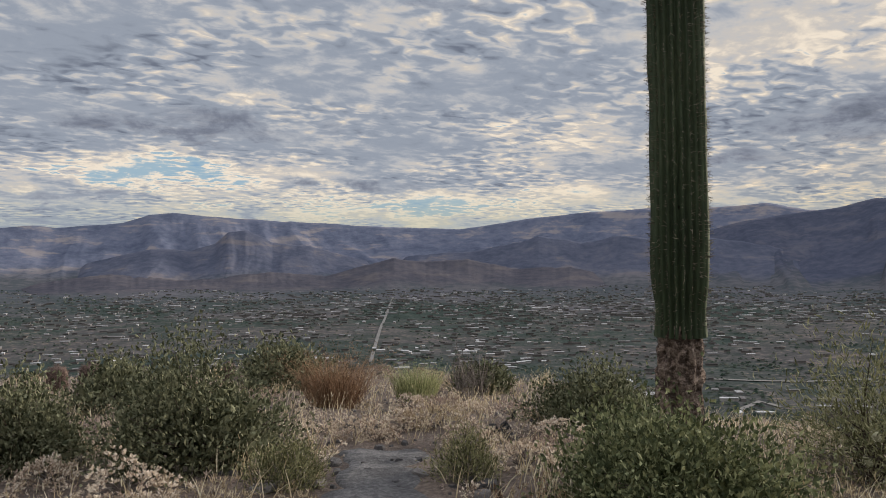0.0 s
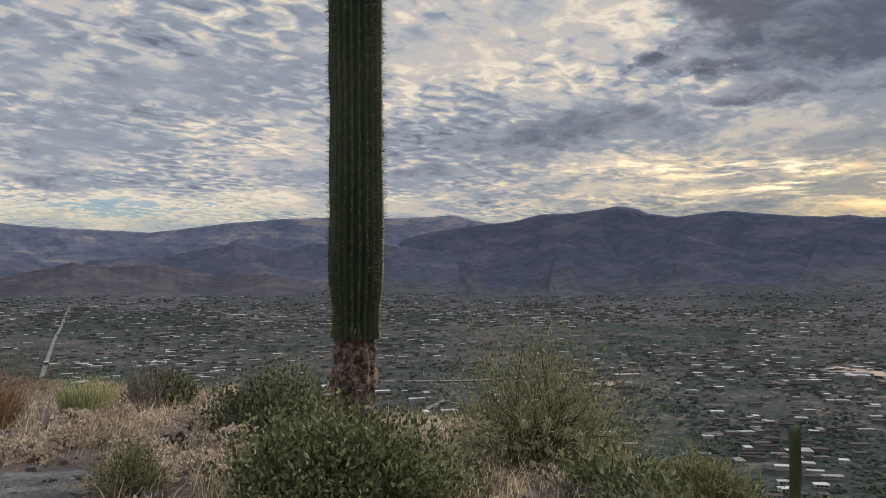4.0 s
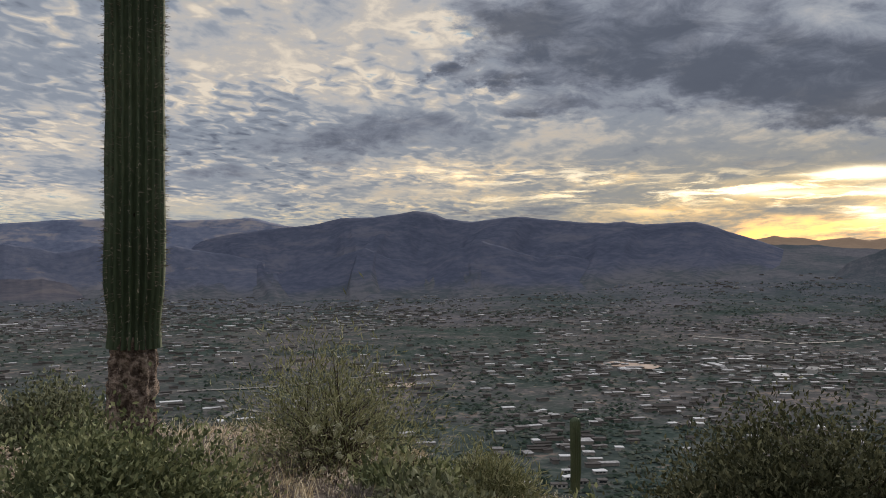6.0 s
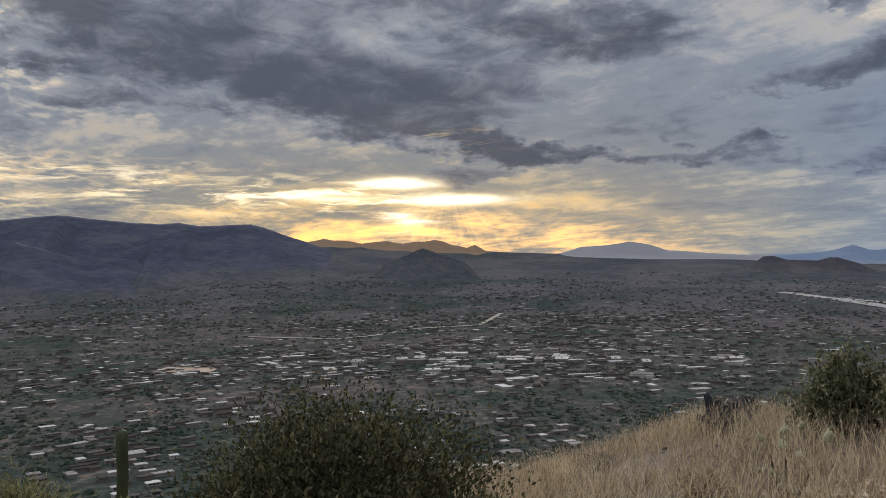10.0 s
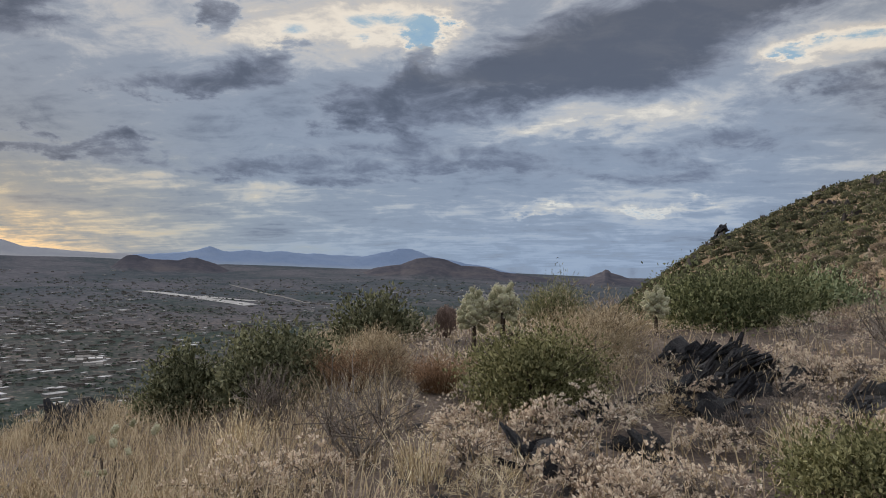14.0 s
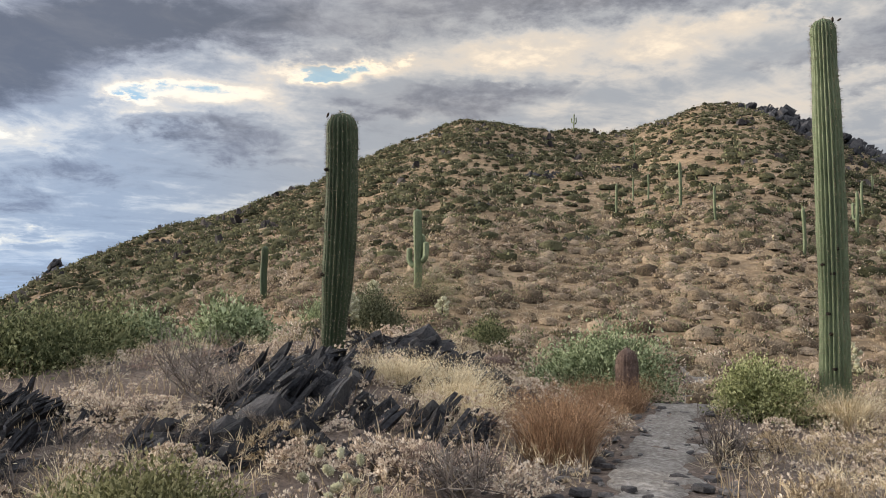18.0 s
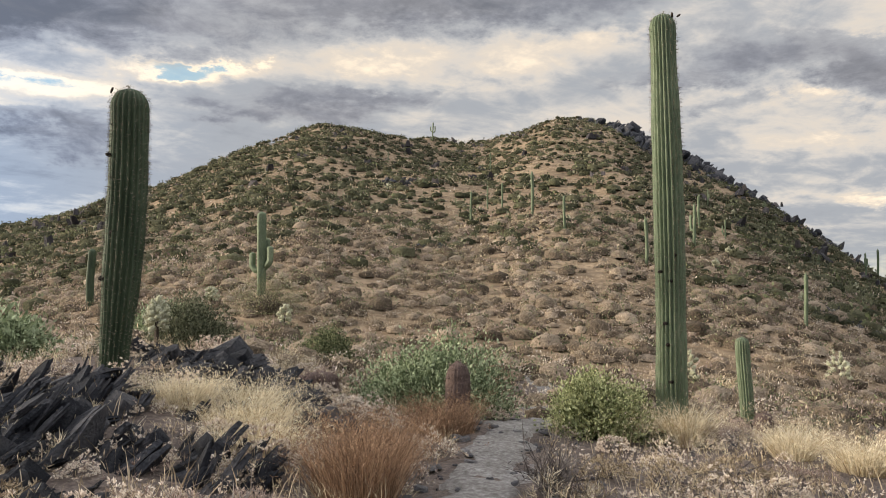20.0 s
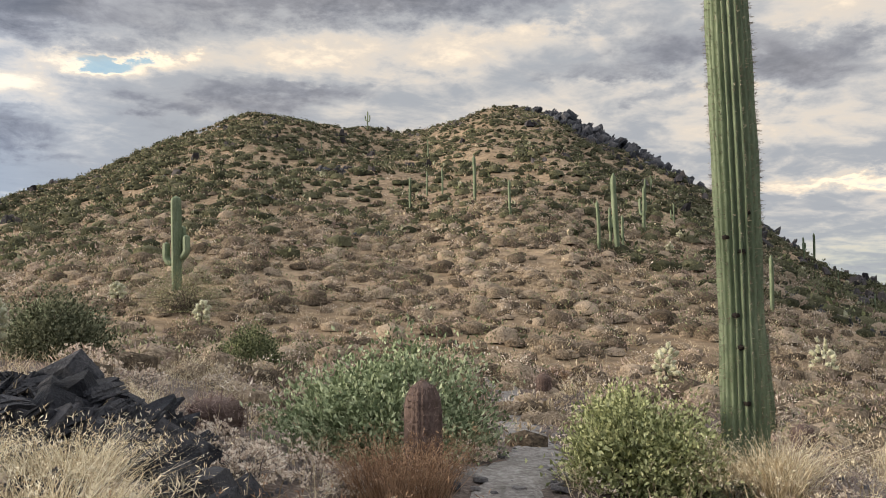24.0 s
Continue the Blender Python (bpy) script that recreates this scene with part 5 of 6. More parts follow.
for x, y, rx, ry, count, dip, size, pile in ((5.9, -10.75, .6, .5, 26, 78, .5, .12), (5.3, -11.0, .7, .5, 34, 84, .5, .12), (4.9, -10.6, .5, .4, 26, 92, .45, .06), (6.4, -11.8, .8, .45, 34, 40, .45, .2), (7.1, -11.2, .6, .4, 22, 40, .45, .18)):
    outcrop(x, y, rx, ry, count, int(x * 43 - y * 19), 34, 55, size * 1.2, pile * 1.3, "broken slabs of tilted grey schist beside straw grass")
outcrop(12.3, 1.0, 1.0, .4, 40, 77, 36, 60, .7, .32, "dark jagged rock rising from golden grass", 0.3)
for x, y, rx, ry, count, size, pile in ((5.52, -3.51, 0.3, 0.25, 14, 0.42, 0.14), (5.56, -2.71, 0.3, 0.24, 12, 0.42, 0.1), (6.42, -3.81, .3, .22, 12, .38, .12), (6.2, -4.6, .4, .25, 14, .4, .12), (0.55, 7.9, 0.22, 0.2, 6, 0.26, 0.12), (-0.9, 8.6, 0.2, 0.15, 5, 0.24, 0.08), (0.42, 5.1, 0.1, 0.1, 3, 0.2, 0.06), (0.9, 9.0, 0.2, 0.2, 5, 0.26, 0.1), (-5.2, 13.0, 0.3, 0.2, 6, 0.35, 0.15), (8.62, -2.93, .2, .2, 4, .3, .1), (4.88, -1.83, .2, .15, 4, .28, .06)):
    outcrop(x, y, rx, ry, count, int(x * 17 + 90), 35, 40, size, pile, "small heap of dark broken schist beside the trail", 0.45)

# ---- trail ----
TRAIL = [(-0.5, 7.1), (-0.45, 5.3), (-0.2, 3.2), (0.1, 1.0), (0.3, -1.5), (0.8, -3.8), (1.35, -5.4), (1.75, -6.8), (2.05, -8.5), (2.4, -10.4), (2.6, -12.2), (2.65, -14.0), (3.0, -16.5), (3.6, -19.0), (4.1, -22.3), (5.5, -27.0)]


def along(points, t):
    """A smooth place along some points; t runs over their numbers."""
    k = min(int(t), len(points) - 2)
    p = [Vector(points[max(0, min(len(points) - 1, i))]) for i in (k - 1, k, k + 1, k + 2)]
    u = t - k
    return 0.5 * (2 * p[1] + (p[2] - p[0]) * u + (2 * p[0] - 5 * p[1] + 4 * p[2] - p[3]) * u * u + (3 * p[1] - p[0] - 3 * p[2] + p[3]) * u**3)


def build_trail():
    steps, across = 150, 9
    v = []
    for i in range(steps):
        t = i / (steps - 1) * (len(TRAIL) - 1)
        p, q = along(TRAIL, t), along(TRAIL, min(t + 0.05, len(TRAIL) - 1.0001))
        d = (q - p).normalized() if (q - p).length > 1e-6 else Vector((0, -1))
        w = 0.36 + 0.08 * math.sin(i * 0.7) + 0.06 * math.sin(i * 1.9)
        for j in range(across):
            s = (j / (across - 1) * 2 - 1) * w * (1 + 0.16 * math.sin(i * 1.3 + j * 5))
            x, y = p.x - d.y * s, p.y + d.x * s
            edge = -0.05 if j in (0, across - 1) else 0.022
            v.append((x, y, edge))
    v = np.array(v)
    r = np.hypot(v[:, 0] - CX, v[:, 1] - CY)
    v[:, 2] += ground_z(v[:, 0], v[:, 1]) + noise_patch(v[:, 0], v[:, 1], r) + waves(v[:, 0], v[:, 1], 0.5, 5, 3) * 0.012
    me = link_mesh("trail", v.tolist(), polar_faces(steps, across, False).tolist(), [M["trail"], M["trail_pale"]], [0 if i < 62 + 5 * math.sin(k * 1.7) else 1 for i in range(steps - 1) for k in range(across - 1)])
    me.flip_normals()
    trail = tagged(new("trail", me), "narrow grey dirt footpath strewn with flat stones", "path", kind="structure")
    rng = random.Random(3)
    for k in range(300):
        t = rng.uniform(0.3, len(TRAIL) - 3)
        p, q = along(TRAIL, t), along(TRAIL, t + 0.05)
        d = (q - p).normalized()
        s = rng.choice((-1, 1)) * rng.uniform(0.0, 0.62) ** 0.6
        x, y = p.x - d.y * s, p.y + d.x * s
        z = float(ground_z(x, y))
        size = rng.uniform(0.04, 0.2) * (1.25 if abs(s) > 0.4 else 0.9)
        st = part_mesh("stone", rng.choice(STONES), trail)
        st.matrix_world = Matrix.Translation((x, y, z + 0.025)) @ Euler((rng.gauss(0, 0.12), rng.gauss(0, 0.12), rng.uniform(0, 6))).to_matrix().to_4x4() @ Matrix.Diagonal((size, size, size, 1))


build_trail()

# ---- saguaros near the trail ----
tall_scarred = make_saguaro("saguaro", "tall green saguaro with a scarred woody brown foot", 6.6, 0.365, 22, 1, 0.93, ((0.17, 0.025, -0.10), (0.235, 0.045, 0.05), (0.42, 0.02, -0.03)), spines=6000, steps=150, start=0.92)
tall_scarred.matrix_world = Matrix.Translation((1.84, 6.35, 0.03))


def scarred_foot():
    """The corky, pitted lower stem."""
    rng = np.random.RandomState(4)
    n, rows = 64, 40
    a, h = np.meshgrid(np.arange(n) * 2 * math.pi / n, np.linspace(-0.4, 1.02, rows), indexing="xy")
    r = 0.172 + 0.012 * np.sin(a * 11 + h * 4) + 0.014 * waves(a * 0.2 * 6, h * 6, 1.1, 3, 4) + 0.01 * waves(np.cos(a) * 2, h * 9, 0.7, 8, 3)
    pits = np.zeros_like(r)
    for _ in range(46):
        pa, ph, size = rng.uniform(0, 2 * math.pi), rng.uniform(0, 0.95), rng.uniform(0.02, 0.05)
        da = np.angle(np.exp(1j * (a - pa))) * 0.19
        pits = np.maximum(pits, np.exp(-(da**2 + (h - ph) ** 2) / size**2))
    r = r - 0.03 * pits
    r[h > 0.98] *= 0.93
    rings = [np.stack([r[k] * np.cos(a[k]), r[k] * np.sin(a[k]), h[k]], -1) for k in range(rows)]
    s = Soup()
    s.add(*loft(rings))
    part_mesh("woody_foot", s.mesh("woody_foot", M["scar"], True), tall_scarred, "cracked brown corky bark with dark pits")


scarred_foot()
M["scar_hole"] = surface("dark_cavity", ramp3((0.01, 0.008, 0.006), (0.02, 0.015, 0.012), (0.04, 0.03, 0.025)), 9.0, 0.95, 0.0, 30.0)
short = make_saguaro("saguaro", "single dark green saguaro with fruit stubs on its crown", 3.25, 0.345, 20, 2, 0.72, ((0.22, 0.12, -0.05), (0.55, 0.2, 0.03)), spines=4500, lean=(-0.07, -0.04), steps=90)
short.matrix_world = stand(6.45, -9.46, 0, sink=0.04)
tall_lit = make_saguaro("saguaro", "tall slender pale green saguaro beside the trail", 5.43, 0.31, 20, 3, 1.06, ((0.5, 0.08, 0.04), (0.28, 0.03, -0.03), (0.9, 0.12, -0.14)), spines=4500, steps=130, bend=0.02, mat="saguaro_pale")
tall_lit.matrix_world = stand(0.72, -12.62, 0, sink=0.05)
young = make_saguaro("saguaro", "young columnar saguaro below the trail", 1.95, 0.24, 16, 4, 0.85, (), spines=1500, steps=40, mat="saguaro_pale")
young.matrix_world = stand(-0.45, -20.0, 0, sink=0.05)
armed = make_saguaro("saguaro", "grey green saguaro with two upturned arms", 4.0, 0.34, 18, 5, 0.9, (), ((75, 1.6, 0.45, 0.85, 0.25), (255, 1.4, 0.48, 0.8, 0.25), (160, 1.5, 0.35, 1.35, 0.24)), steps=50, per=3, mat="saguaro_pale")
armed.matrix_world = stand(18.9, -33.7, 100, sink=0.1)
lone = make_saguaro("saguaro", "small plain saguaro on the slope's shoulder", 2.7, 0.30, 14, 6, 0.9, (), steps=30, per=3)
lone.matrix_world = stand(27.1, -32.6, 0)
below = make_saguaro("saguaro", "small saguaro on the steep slope above town", 2.6, 0.32, 14, 7, 0.9, (), steps=30, per=3)
below.matrix_world = Matrix.Translation((20.7, 21.0, -6.3))


def crown_fruit(cactus, x, y, z, count, seed):
    rng = random.Random(seed)
    for k in range(count):
        s = Soup()
        a = rng.uniform(0, 6.28)
        way = Vector((math.cos(a) * 0.7, math.sin(a) * 0.7, rng.uniform(0.4, 1)))
        v, f = capsule(0.085, 0.014, 7, 5, k)
        s.add(v, f)
        p = part_mesh("fruit", s.mesh("fruit", M["bark"], True), cactus, "dark dried fruit stub")
        p.matrix_local = Matrix.Translation((x + rng.uniform(-.07, .07), y + rng.uniform(-.07, .07), z)) @ way.to_track_quat("Z", "Y").to_matrix().to_4x4()


crown_fruit(short, 0.0, 0.06, 3.17, 4, 2)
crown_fruit(tall_lit, -0.1, 0.05, 5.35, 4, 3)
for cactus, spots in ((short, ((0.0, 2.45), (25.0, 1.6), (-20, 1.1))), (tall_lit, ((10.0, 1.98), (-14.0, 1.46), (-6, 1.2), (30, 2.3), (-32, 2.1), (5, 0.75))), (tall_scarred, ((160.0, 1.9), (200, 2.3)))):
    for turn, h in spots:
        s = Soup()
        v, f = capsule(0.05, 0.03, 8, 5, int(h * 10), 0.2)
        s.add(v, f)
        hole = part_mesh("scar_hole", s.mesh("scar_hole", M["scar_hole"], True), cactus, "dark woody bird hole")
        c = radians(90 + turn)
        hole.matrix_local = Matrix.Translation((0.165 * math.cos(c), 0.165 * math.sin(c), h))

# ---- bushes that stand out ----
# x, y, radius, height, clumps, leaves a clump, leaf size
BUSHES = {}
BUSHES["jojoba"] = ("green jojoba bush with upright oval leaves", [(1.40, 5.05, .84, .62, 300, 34, .045), (3.2, 4.6, .42, .50, 104, 18, .058), (4.1, 3.6, .36, .5, 88, 18, .058), (11.1, -24.35, .85, 1.0, 220, 20, .075), (10.6, -8.0, 1.1, 1.02, 340, 22, .066), (12.0, -10.4, .9, 1.0, 192, 16, .087)])
BUSHES["olive"] = ("dense dull green desert bush", [(-2.0, 6.5, .80, 1.0, 320, 32, .045), (-3.45, 6.7, .55, .82, 220, 28, .045), (-2.7, 13.9, .95, .85, 192, 16, .087), (1.6, 8.7, .74, .70, 260, 26, .048), (.66, 13.7, .5, .55, 96, 16, .087), (3.0, 4.0, .45, .5, 120, 18, .058), (13.0, -3.4, .75, .8, 176, 16, .087), (11.2, -0.5, .62, .95, 260, 22, .062), (10.1, -1.5, .82, .95, 320, 24, .062), (-4.6, 11.5, .8, .7, 144, 16, .080), (10.5, -16.6, .95, 1.1, 300, 22, .062)])
BUSHES["jojoba_pale"] = ("pale grey green jojoba bush in leaf", [(4.0, -13.4, 1.15, 1.22, 420, 28, .06), (9.0, -10.4, .7, .8, 160, 16, .080), (14.0, -13.0, 1.1, 1.1, 208, 16, .094), (18.0, -25.8, 1.35, 1.5, 260, 18, .102)])
BUSHES["fuzz"] = ("dense dark green desert bush on the rim", [(5.5, 3.1, 1.2, 1.0, 620, 48, .045)])
BUSHES["sage"] = ("yellow olive bush with small pale leaves", [(7.3, -3.5, .74, .78, 340, 26, .042), (4.0, -4.15, .62, .40, 300, 30, .036)])
BUSHES["spring"] = ("fresh yellow green bush beside the trail", [(1.6, -12.4, .68, .84, 320, 28, .048)])
for mat, (label, spots) in BUSHES.items():
    for n, (x, y, rx, rz, clumps, per, leaf) in enumerate(spots):
        b = make_bush({"fuzz": "dark_bush", "spring": "green_bush", "sage": "olive_bush"}.get(mat, mat.split("_")[0] + "_bush"), label, mat, rx, rz, clumps, per, leaf, 100 + n * 7 + len(mat), 0.55, leaf_w=0.55)
        b.matrix_world = stand(x, y, 0, 1.0, 0.02)
# small twiggy bushes beside the path
for n, (x, y, rx, rz) in enumerate(((-1.05, 5.5, .28, .32), (.16, 5.75, .26, .36))):
    b = make_bush("twiggy_bush", "small olive brown twiggy bush beside the path", "sage", rx, rz, 160, 20, .04, 330 + n, 0.6, 0.2, 60, "grey_twig", 0.2, "bush", 0.4, "", 0.003, 0.0)
    b.matrix_world = stand(x, y)
# airy palo verde
for n, (x, y, rx, rz) in enumerate(((3.75, 6.8, 1.1, 1.4), (14.78, -7.33, .7, .9), (17.3, -31.5, 2.1, 2.1), (4.9, 5.9, .5, .7))):
    b = make_bush("palo_verde", "airy yellow green palo verde shrub with thin twigs", "palo", rx, rz, 520, 17, .085, 300 + n, 0.4, 0.2, 140, "bark", 0.15, "bush", 0.25, "", 0.005, 0.0)
    b.matrix_world = stand(x, y)
# feathery amber shrubs among the chollas
for n, (x, y, rx, rz) in enumerate(((8.1, -4.35, .62, .95), (9.0, -5.2, .5, .7), (9.6, -2.6, .4, .6))):
    b = make_bush("amber_shrub", "feathery amber shrub of fine dry twigs", "gold_grass", rx, rz, 300, 20, .075, 350 + n, 0.5, 0.2, 60, "grey_twig", 0.1, "bush", 0.25, "", 0.004, 0.0)
    b.matrix_world = stand(x, y)
# rust brown stems
for n, (x, y, rx, rz) in enumerate(((-1.5, 11.3, .55, .8), (2.75, -7.70, .46, .66), (3.3, -11.4, .6, .46), (9.28, -2.22, .42, .42), (3.01, -8.65, .4, .6), (8.40, -2.93, .3, .33), (3.76, -14.07, .35, .8))):
    b = make_tuft("rust_shrub", "rust brown shrub of bare upright stems", "rust", rx, rz, 1500, 400 + n, 0.7, 0.0022, "bush", True)
    b.matrix_world = stand(x, y)
for n, (x, y, rx, rz) in enumerate(((-.4, 11.8, .45, .56),)):
    b = make_tuft("yellow_shrub", "yellow green broom-like shrub", "spring", rx, rz, 700, 430 + n, 0.4, 0.004, "bush", True)
    b.matrix_world = stand(x, y)

for n, (x, y, rx, rz) in enumerate(((4.45, -8.95, .6, .5), (4.9, -9.75, .4, .42), (5.2, -9.0, .4, .4), (0.56, -12.25, .24, .62), (0.88, -12.3, .15, .4), (3.9, -8.3, .35, .4), (-.6, -12.0, .35, .4), (-1.2, -11.4, .4, .4))):
    b = make_tuft("straw_bunch", "large bunch of pale straw grass", "straw", rx, rz, 1100, 460 + n, 0.95, 0.0026, "grass", True, "straw bunches", 0.55)
    b.matrix_world = stand(x, y)

# ---- chollas and barrels ----
for n, (x, y, h, w, joints, label) in enumerate(((10.4, -4.05, .82, .40, 50, "teddy bear cholla with a pale spiny crown"), (10.3, -4.42, .89, .42, 54, "teddy bear cholla with a pale spiny crown"), (10.5, -4.75, .45, .3, 18, "low teddy bear cholla beside taller ones"), (10.1, -6.6, .62, .34, 30, "small teddy bear cholla before a green bush"), (3.55, 6.3, .42, .4, 16, "low cholla with pale tan joints"), (7.2, .1, .36, .5, 14, "low sprawling cholla in dry grass"), (3.34, -5.17, .34, .32, 12, "low cholla with pale tan joints"), (15.4, -29.5, .95, .6, 24, "cholla with a pale crown on the slope"), (19.8, -31.3, 1.0, .55, 24, "cholla with a pale crown on the slope"), (.9, -28.0, 1.0, .7, 24, "cholla with a pale crown on the slope"), (9.1, -13.7, .95, .42, 40, "teddy bear cholla with a pale spiny crown"), (-4.0, -33.0, 1.1, .8, 24, "cholla with a pale crown on the slope"))):
    make_cholla("cholla", label, h, w, joints, 500 + n, 0.085 if h < .5 else 0.15 if y > -14 else 0.2, 1 if h > .5 else 3).matrix_world = stand(x, y, n * 50)
for n, (x, y, h, w, label) in enumerate(((13.35, -4.65, .52, .30, "stout brown barrel cactus among dry grass"), (3.3, -12.05, .80, .29, "stout barrel cactus before a green bush"), (5.5, -12.6, .34, .46, "low purple brown hedgehog cactus mound"), (3.67, -23.78, .5, .32, "barrel cactus beside the far trail"), (-0.66, -18.01, .42, .3, "barrel cactus on the open slope"), (-7.1, 15.0, .45, .34, "brown barrel cactus on the rim"), (-6.0, 13.9, .5, .34, "brown barrel cactus on the rim"), (-4.1, 15.6, .4, .22, "brown barrel cactus on the rim"))):
    make_barrel("barrel_cactus", label, h, w, 600 + n).matrix_world = stand(x, y, n * 33)


def dead_branches(x, y, h, seed, label="bare grey dead shrub with forking twigs", forks=26, width=0.5):
    rng = np.random.RandomState(seed)
    shrub = thing("dead_shrub", label, "bush")
    for limb in range(4):
        s = Soup()
        dead_limb(s, rng, h, width, forks // 4, limb * math.pi / 2)
        part_mesh("branch", s.mesh("dead_branch", M["grey_twig"]), shrub)
    shrub.matrix_world = stand(x, y)


def dead_limb(s, rng, h, width, forks, turn):
    a = turn + rng.uniform(0, math.pi / 2, forks)
    foot = rng.normal(size=(forks, 3)) * 0.03
    foot[:, 2] = 0
    knee = foot + np.stack([np.cos(a) * width * 0.35, np.sin(a) * width * 0.35, rng.uniform(0.25, 0.6, forks) * h], -1)
    sticks(s, foot, knee, 0.009, 0.006)
    for k in range(5):
        tip = knee + rng.normal(size=(forks, 3)) * width * 0.26 + np.array([0, 0, 0.25 * h])
        sticks(s, knee, tip, 0.005, 0.003)
        for _ in range(2):
            sticks(s, tip, tip + rng.normal(size=(forks, 3)) * width * 0.16 + np.array([0, 0, 0.08 * h]), 0.003, 0.0012)


for n, (x, y, h, w) in enumerate(((6.37, -1.67, .55, .6), (8.51, -1.23, .6, .35), (5.76, -6.67, .5, .5), (0.35, 11.0, .6, .4), (6.86, -7.33, .55, .6), (1.50, -8.74, .35, .4), (2.85, -5.91, .3, .4))):
    dead_branches(x, y, h, 700 + n, width=w)

# ---- small shrubs over the spur ----
SHRUBS = {}
for kind, mat, label, rx, rz, sprigs, per, leaf, shape in (
    ("brittlebush", "brittle", "dry whitish brittlebush on stony ground", .30, .28, 190, 9, .030, .42),
    ("tan_shrub", "tan", "dry tan shrublet on stony ground", .32, .28, 190, 8, .042, .16),
    ("pink_shrub", "pinkish", "low pinkish dry shrublet", .36, .24, 180, 8, .048, .10),
    ("green_shrub", "olive", "small dull green shrub", .34, .36, 190, 8, .032, .45),
    ("grey_shrub", "grey_twig", "low grey twiggy shrublet", .30, .28, 150, 8, .06, .06)):
    SHRUBS[kind] = [make_sprig_bush(kind, label, mat, rx * k, rz * (1.1 if k > 1 else .9), sprigs, per, leaf, shape, 800 + n * 3 + len(kind), kind + " cover") for n, k in enumerate((1.0, 0.8, 1.2))]
SHRUBS["straw_tuft"] = [make_tuft("straw_tuft", "tuft of dry straw coloured grass", "straw", .22 * k, .42, 110, 860 + n, 0.5, 0.0035, "grass", True, "straw tufts") for n, k in enumerate((1.0, 0.75, 1.25))]
SHRUBS["rust_tuft"] = [make_tuft("rust_tuft", "small rust brown tuft of dry stems", "rust", .2, .34, 200, 870, 0.45, 0.003, "grass", True, "rust tufts")]

# whitish shrubs that stand out against rock and path
PALE = [(6.8, -8.57, 1.0), (5.39, -7.67, .8), (5.43, -6.26, .9), (5.03, -5.39, .8), (4.15, -5.76, .9), (3.67, -7.88, 1.2), (3.62, -6.0, 1.1), (2.44, -6.18, 1.0), (6.31, -3.54, 1.2), (5.33, -3.98, .9), (7.24, -6.38, 1.0), (3.24, -6.01, 1.0), (4.38, -10.97, 1.2), (3.7, -11.39, .9), (8.21, -14.06, 1.2), (7.96, -15.06, 1.2), (3.1, -13.03, .9), (1.8, -12.14, .6), (8.6, -18.1, 1.3)]
PALE += [(7.39, .75, 1.1), (6.37, -.76, 1.2), (5.79, -2.32, 1.2), (6.66, -2.57, 1.1), (6.16, -1.29, 1.0), (-.79, 7.9, 1.0), (-.39, 8.54, 1.1), (.22, 7.29, .9), (.62, 6.21, 1.0), (-2.92, 6.0, 1.0), (-2.14, 5.5, 1.0), (1.05, 7.77, 1.0), (6.33, -3.13, 1.1), (4.74, -3.18, .8), (5.07, -2.74, 1.0), (6.79, -5.06, .8), (.3, -12.2, .9)]
PALE += [(4.55, -11.4, 1.0), (4.95, -11.6, .9), (4.2, -11.55, .9), (4.4, -10.9, .8), (9.4, -15.7, 1.3), (8.6, -15.0, 1.1), (5.6, -5.2, .6), (4.7, -5.4, .6), (6.2, -6.5, .6), (6.6, -7.6, .7), (5.2, -9.3, .8), (4.75, -6.3, .55), (5.5, -7.8, .6), (4.2, -7.3, .6), (5.35, -6.4, .55), (4.95, -7.35, .6), (5.3, -8.3, .55), (3.6, -7.3, .7), (4.3, -8.35, .9), (3.5, -6.6, .7), (5.9, -8.9, .9), (6.9, -9.0, 1.0), (5.6, -9.6, .9), (5.1, -5.4, .5), (4.4, -6.7, .5), (5.75, -7.2, .5), (.2, -9.0, .9), (-.3, -9.6, .8), (1.2, -9.9, .9), (.7, -10.6, .8), (1.3, -11.3, .8)]
rng_p = random.Random(14)
for n, (x, y, s) in enumerate(PALE):
    k = rng_p.choice(("brittlebush", "brittlebush", "tan_shrub") if n % 5 == 4 else ("brittlebush",))
    place(SHRUBS[k][n % 3], stand(x, y, rng_p.uniform(0, 360), (s * 1.2, s * 1.1, s * rng_p.uniform(.95, 1.25))))

ZONES = [  # headings, shrub mix
    (-60, 24, dict(brittlebush=4, tan_shrub=4, pink_shrub=3, grey_shrub=2, straw_tuft=2, green_shrub=1.2, rust_tuft=.7)),
    (24, 62, dict(green_shrub=3, tan_shrub=4, straw_tuft=2, grey_shrub=1, rust_tuft=1, brittlebush=1)),
    (62, 100, dict(straw_tuft=6, brittlebush=2, tan_shrub=1.5, grey_shrub=1, pink_shrub=1)),
    (100, 140, dict(brittlebush=5, tan_shrub=3, pink_shrub=2.5, straw_tuft=2, grey_shrub=2, green_shrub=.6, rust_tuft=.5)),
    (140, 216, dict(brittlebush=4.5, tan_shrub=5, straw_tuft=3, grey_shrub=2.5, pink_shrub=1.5, green_shrub=1, rust_tuft=.7))]
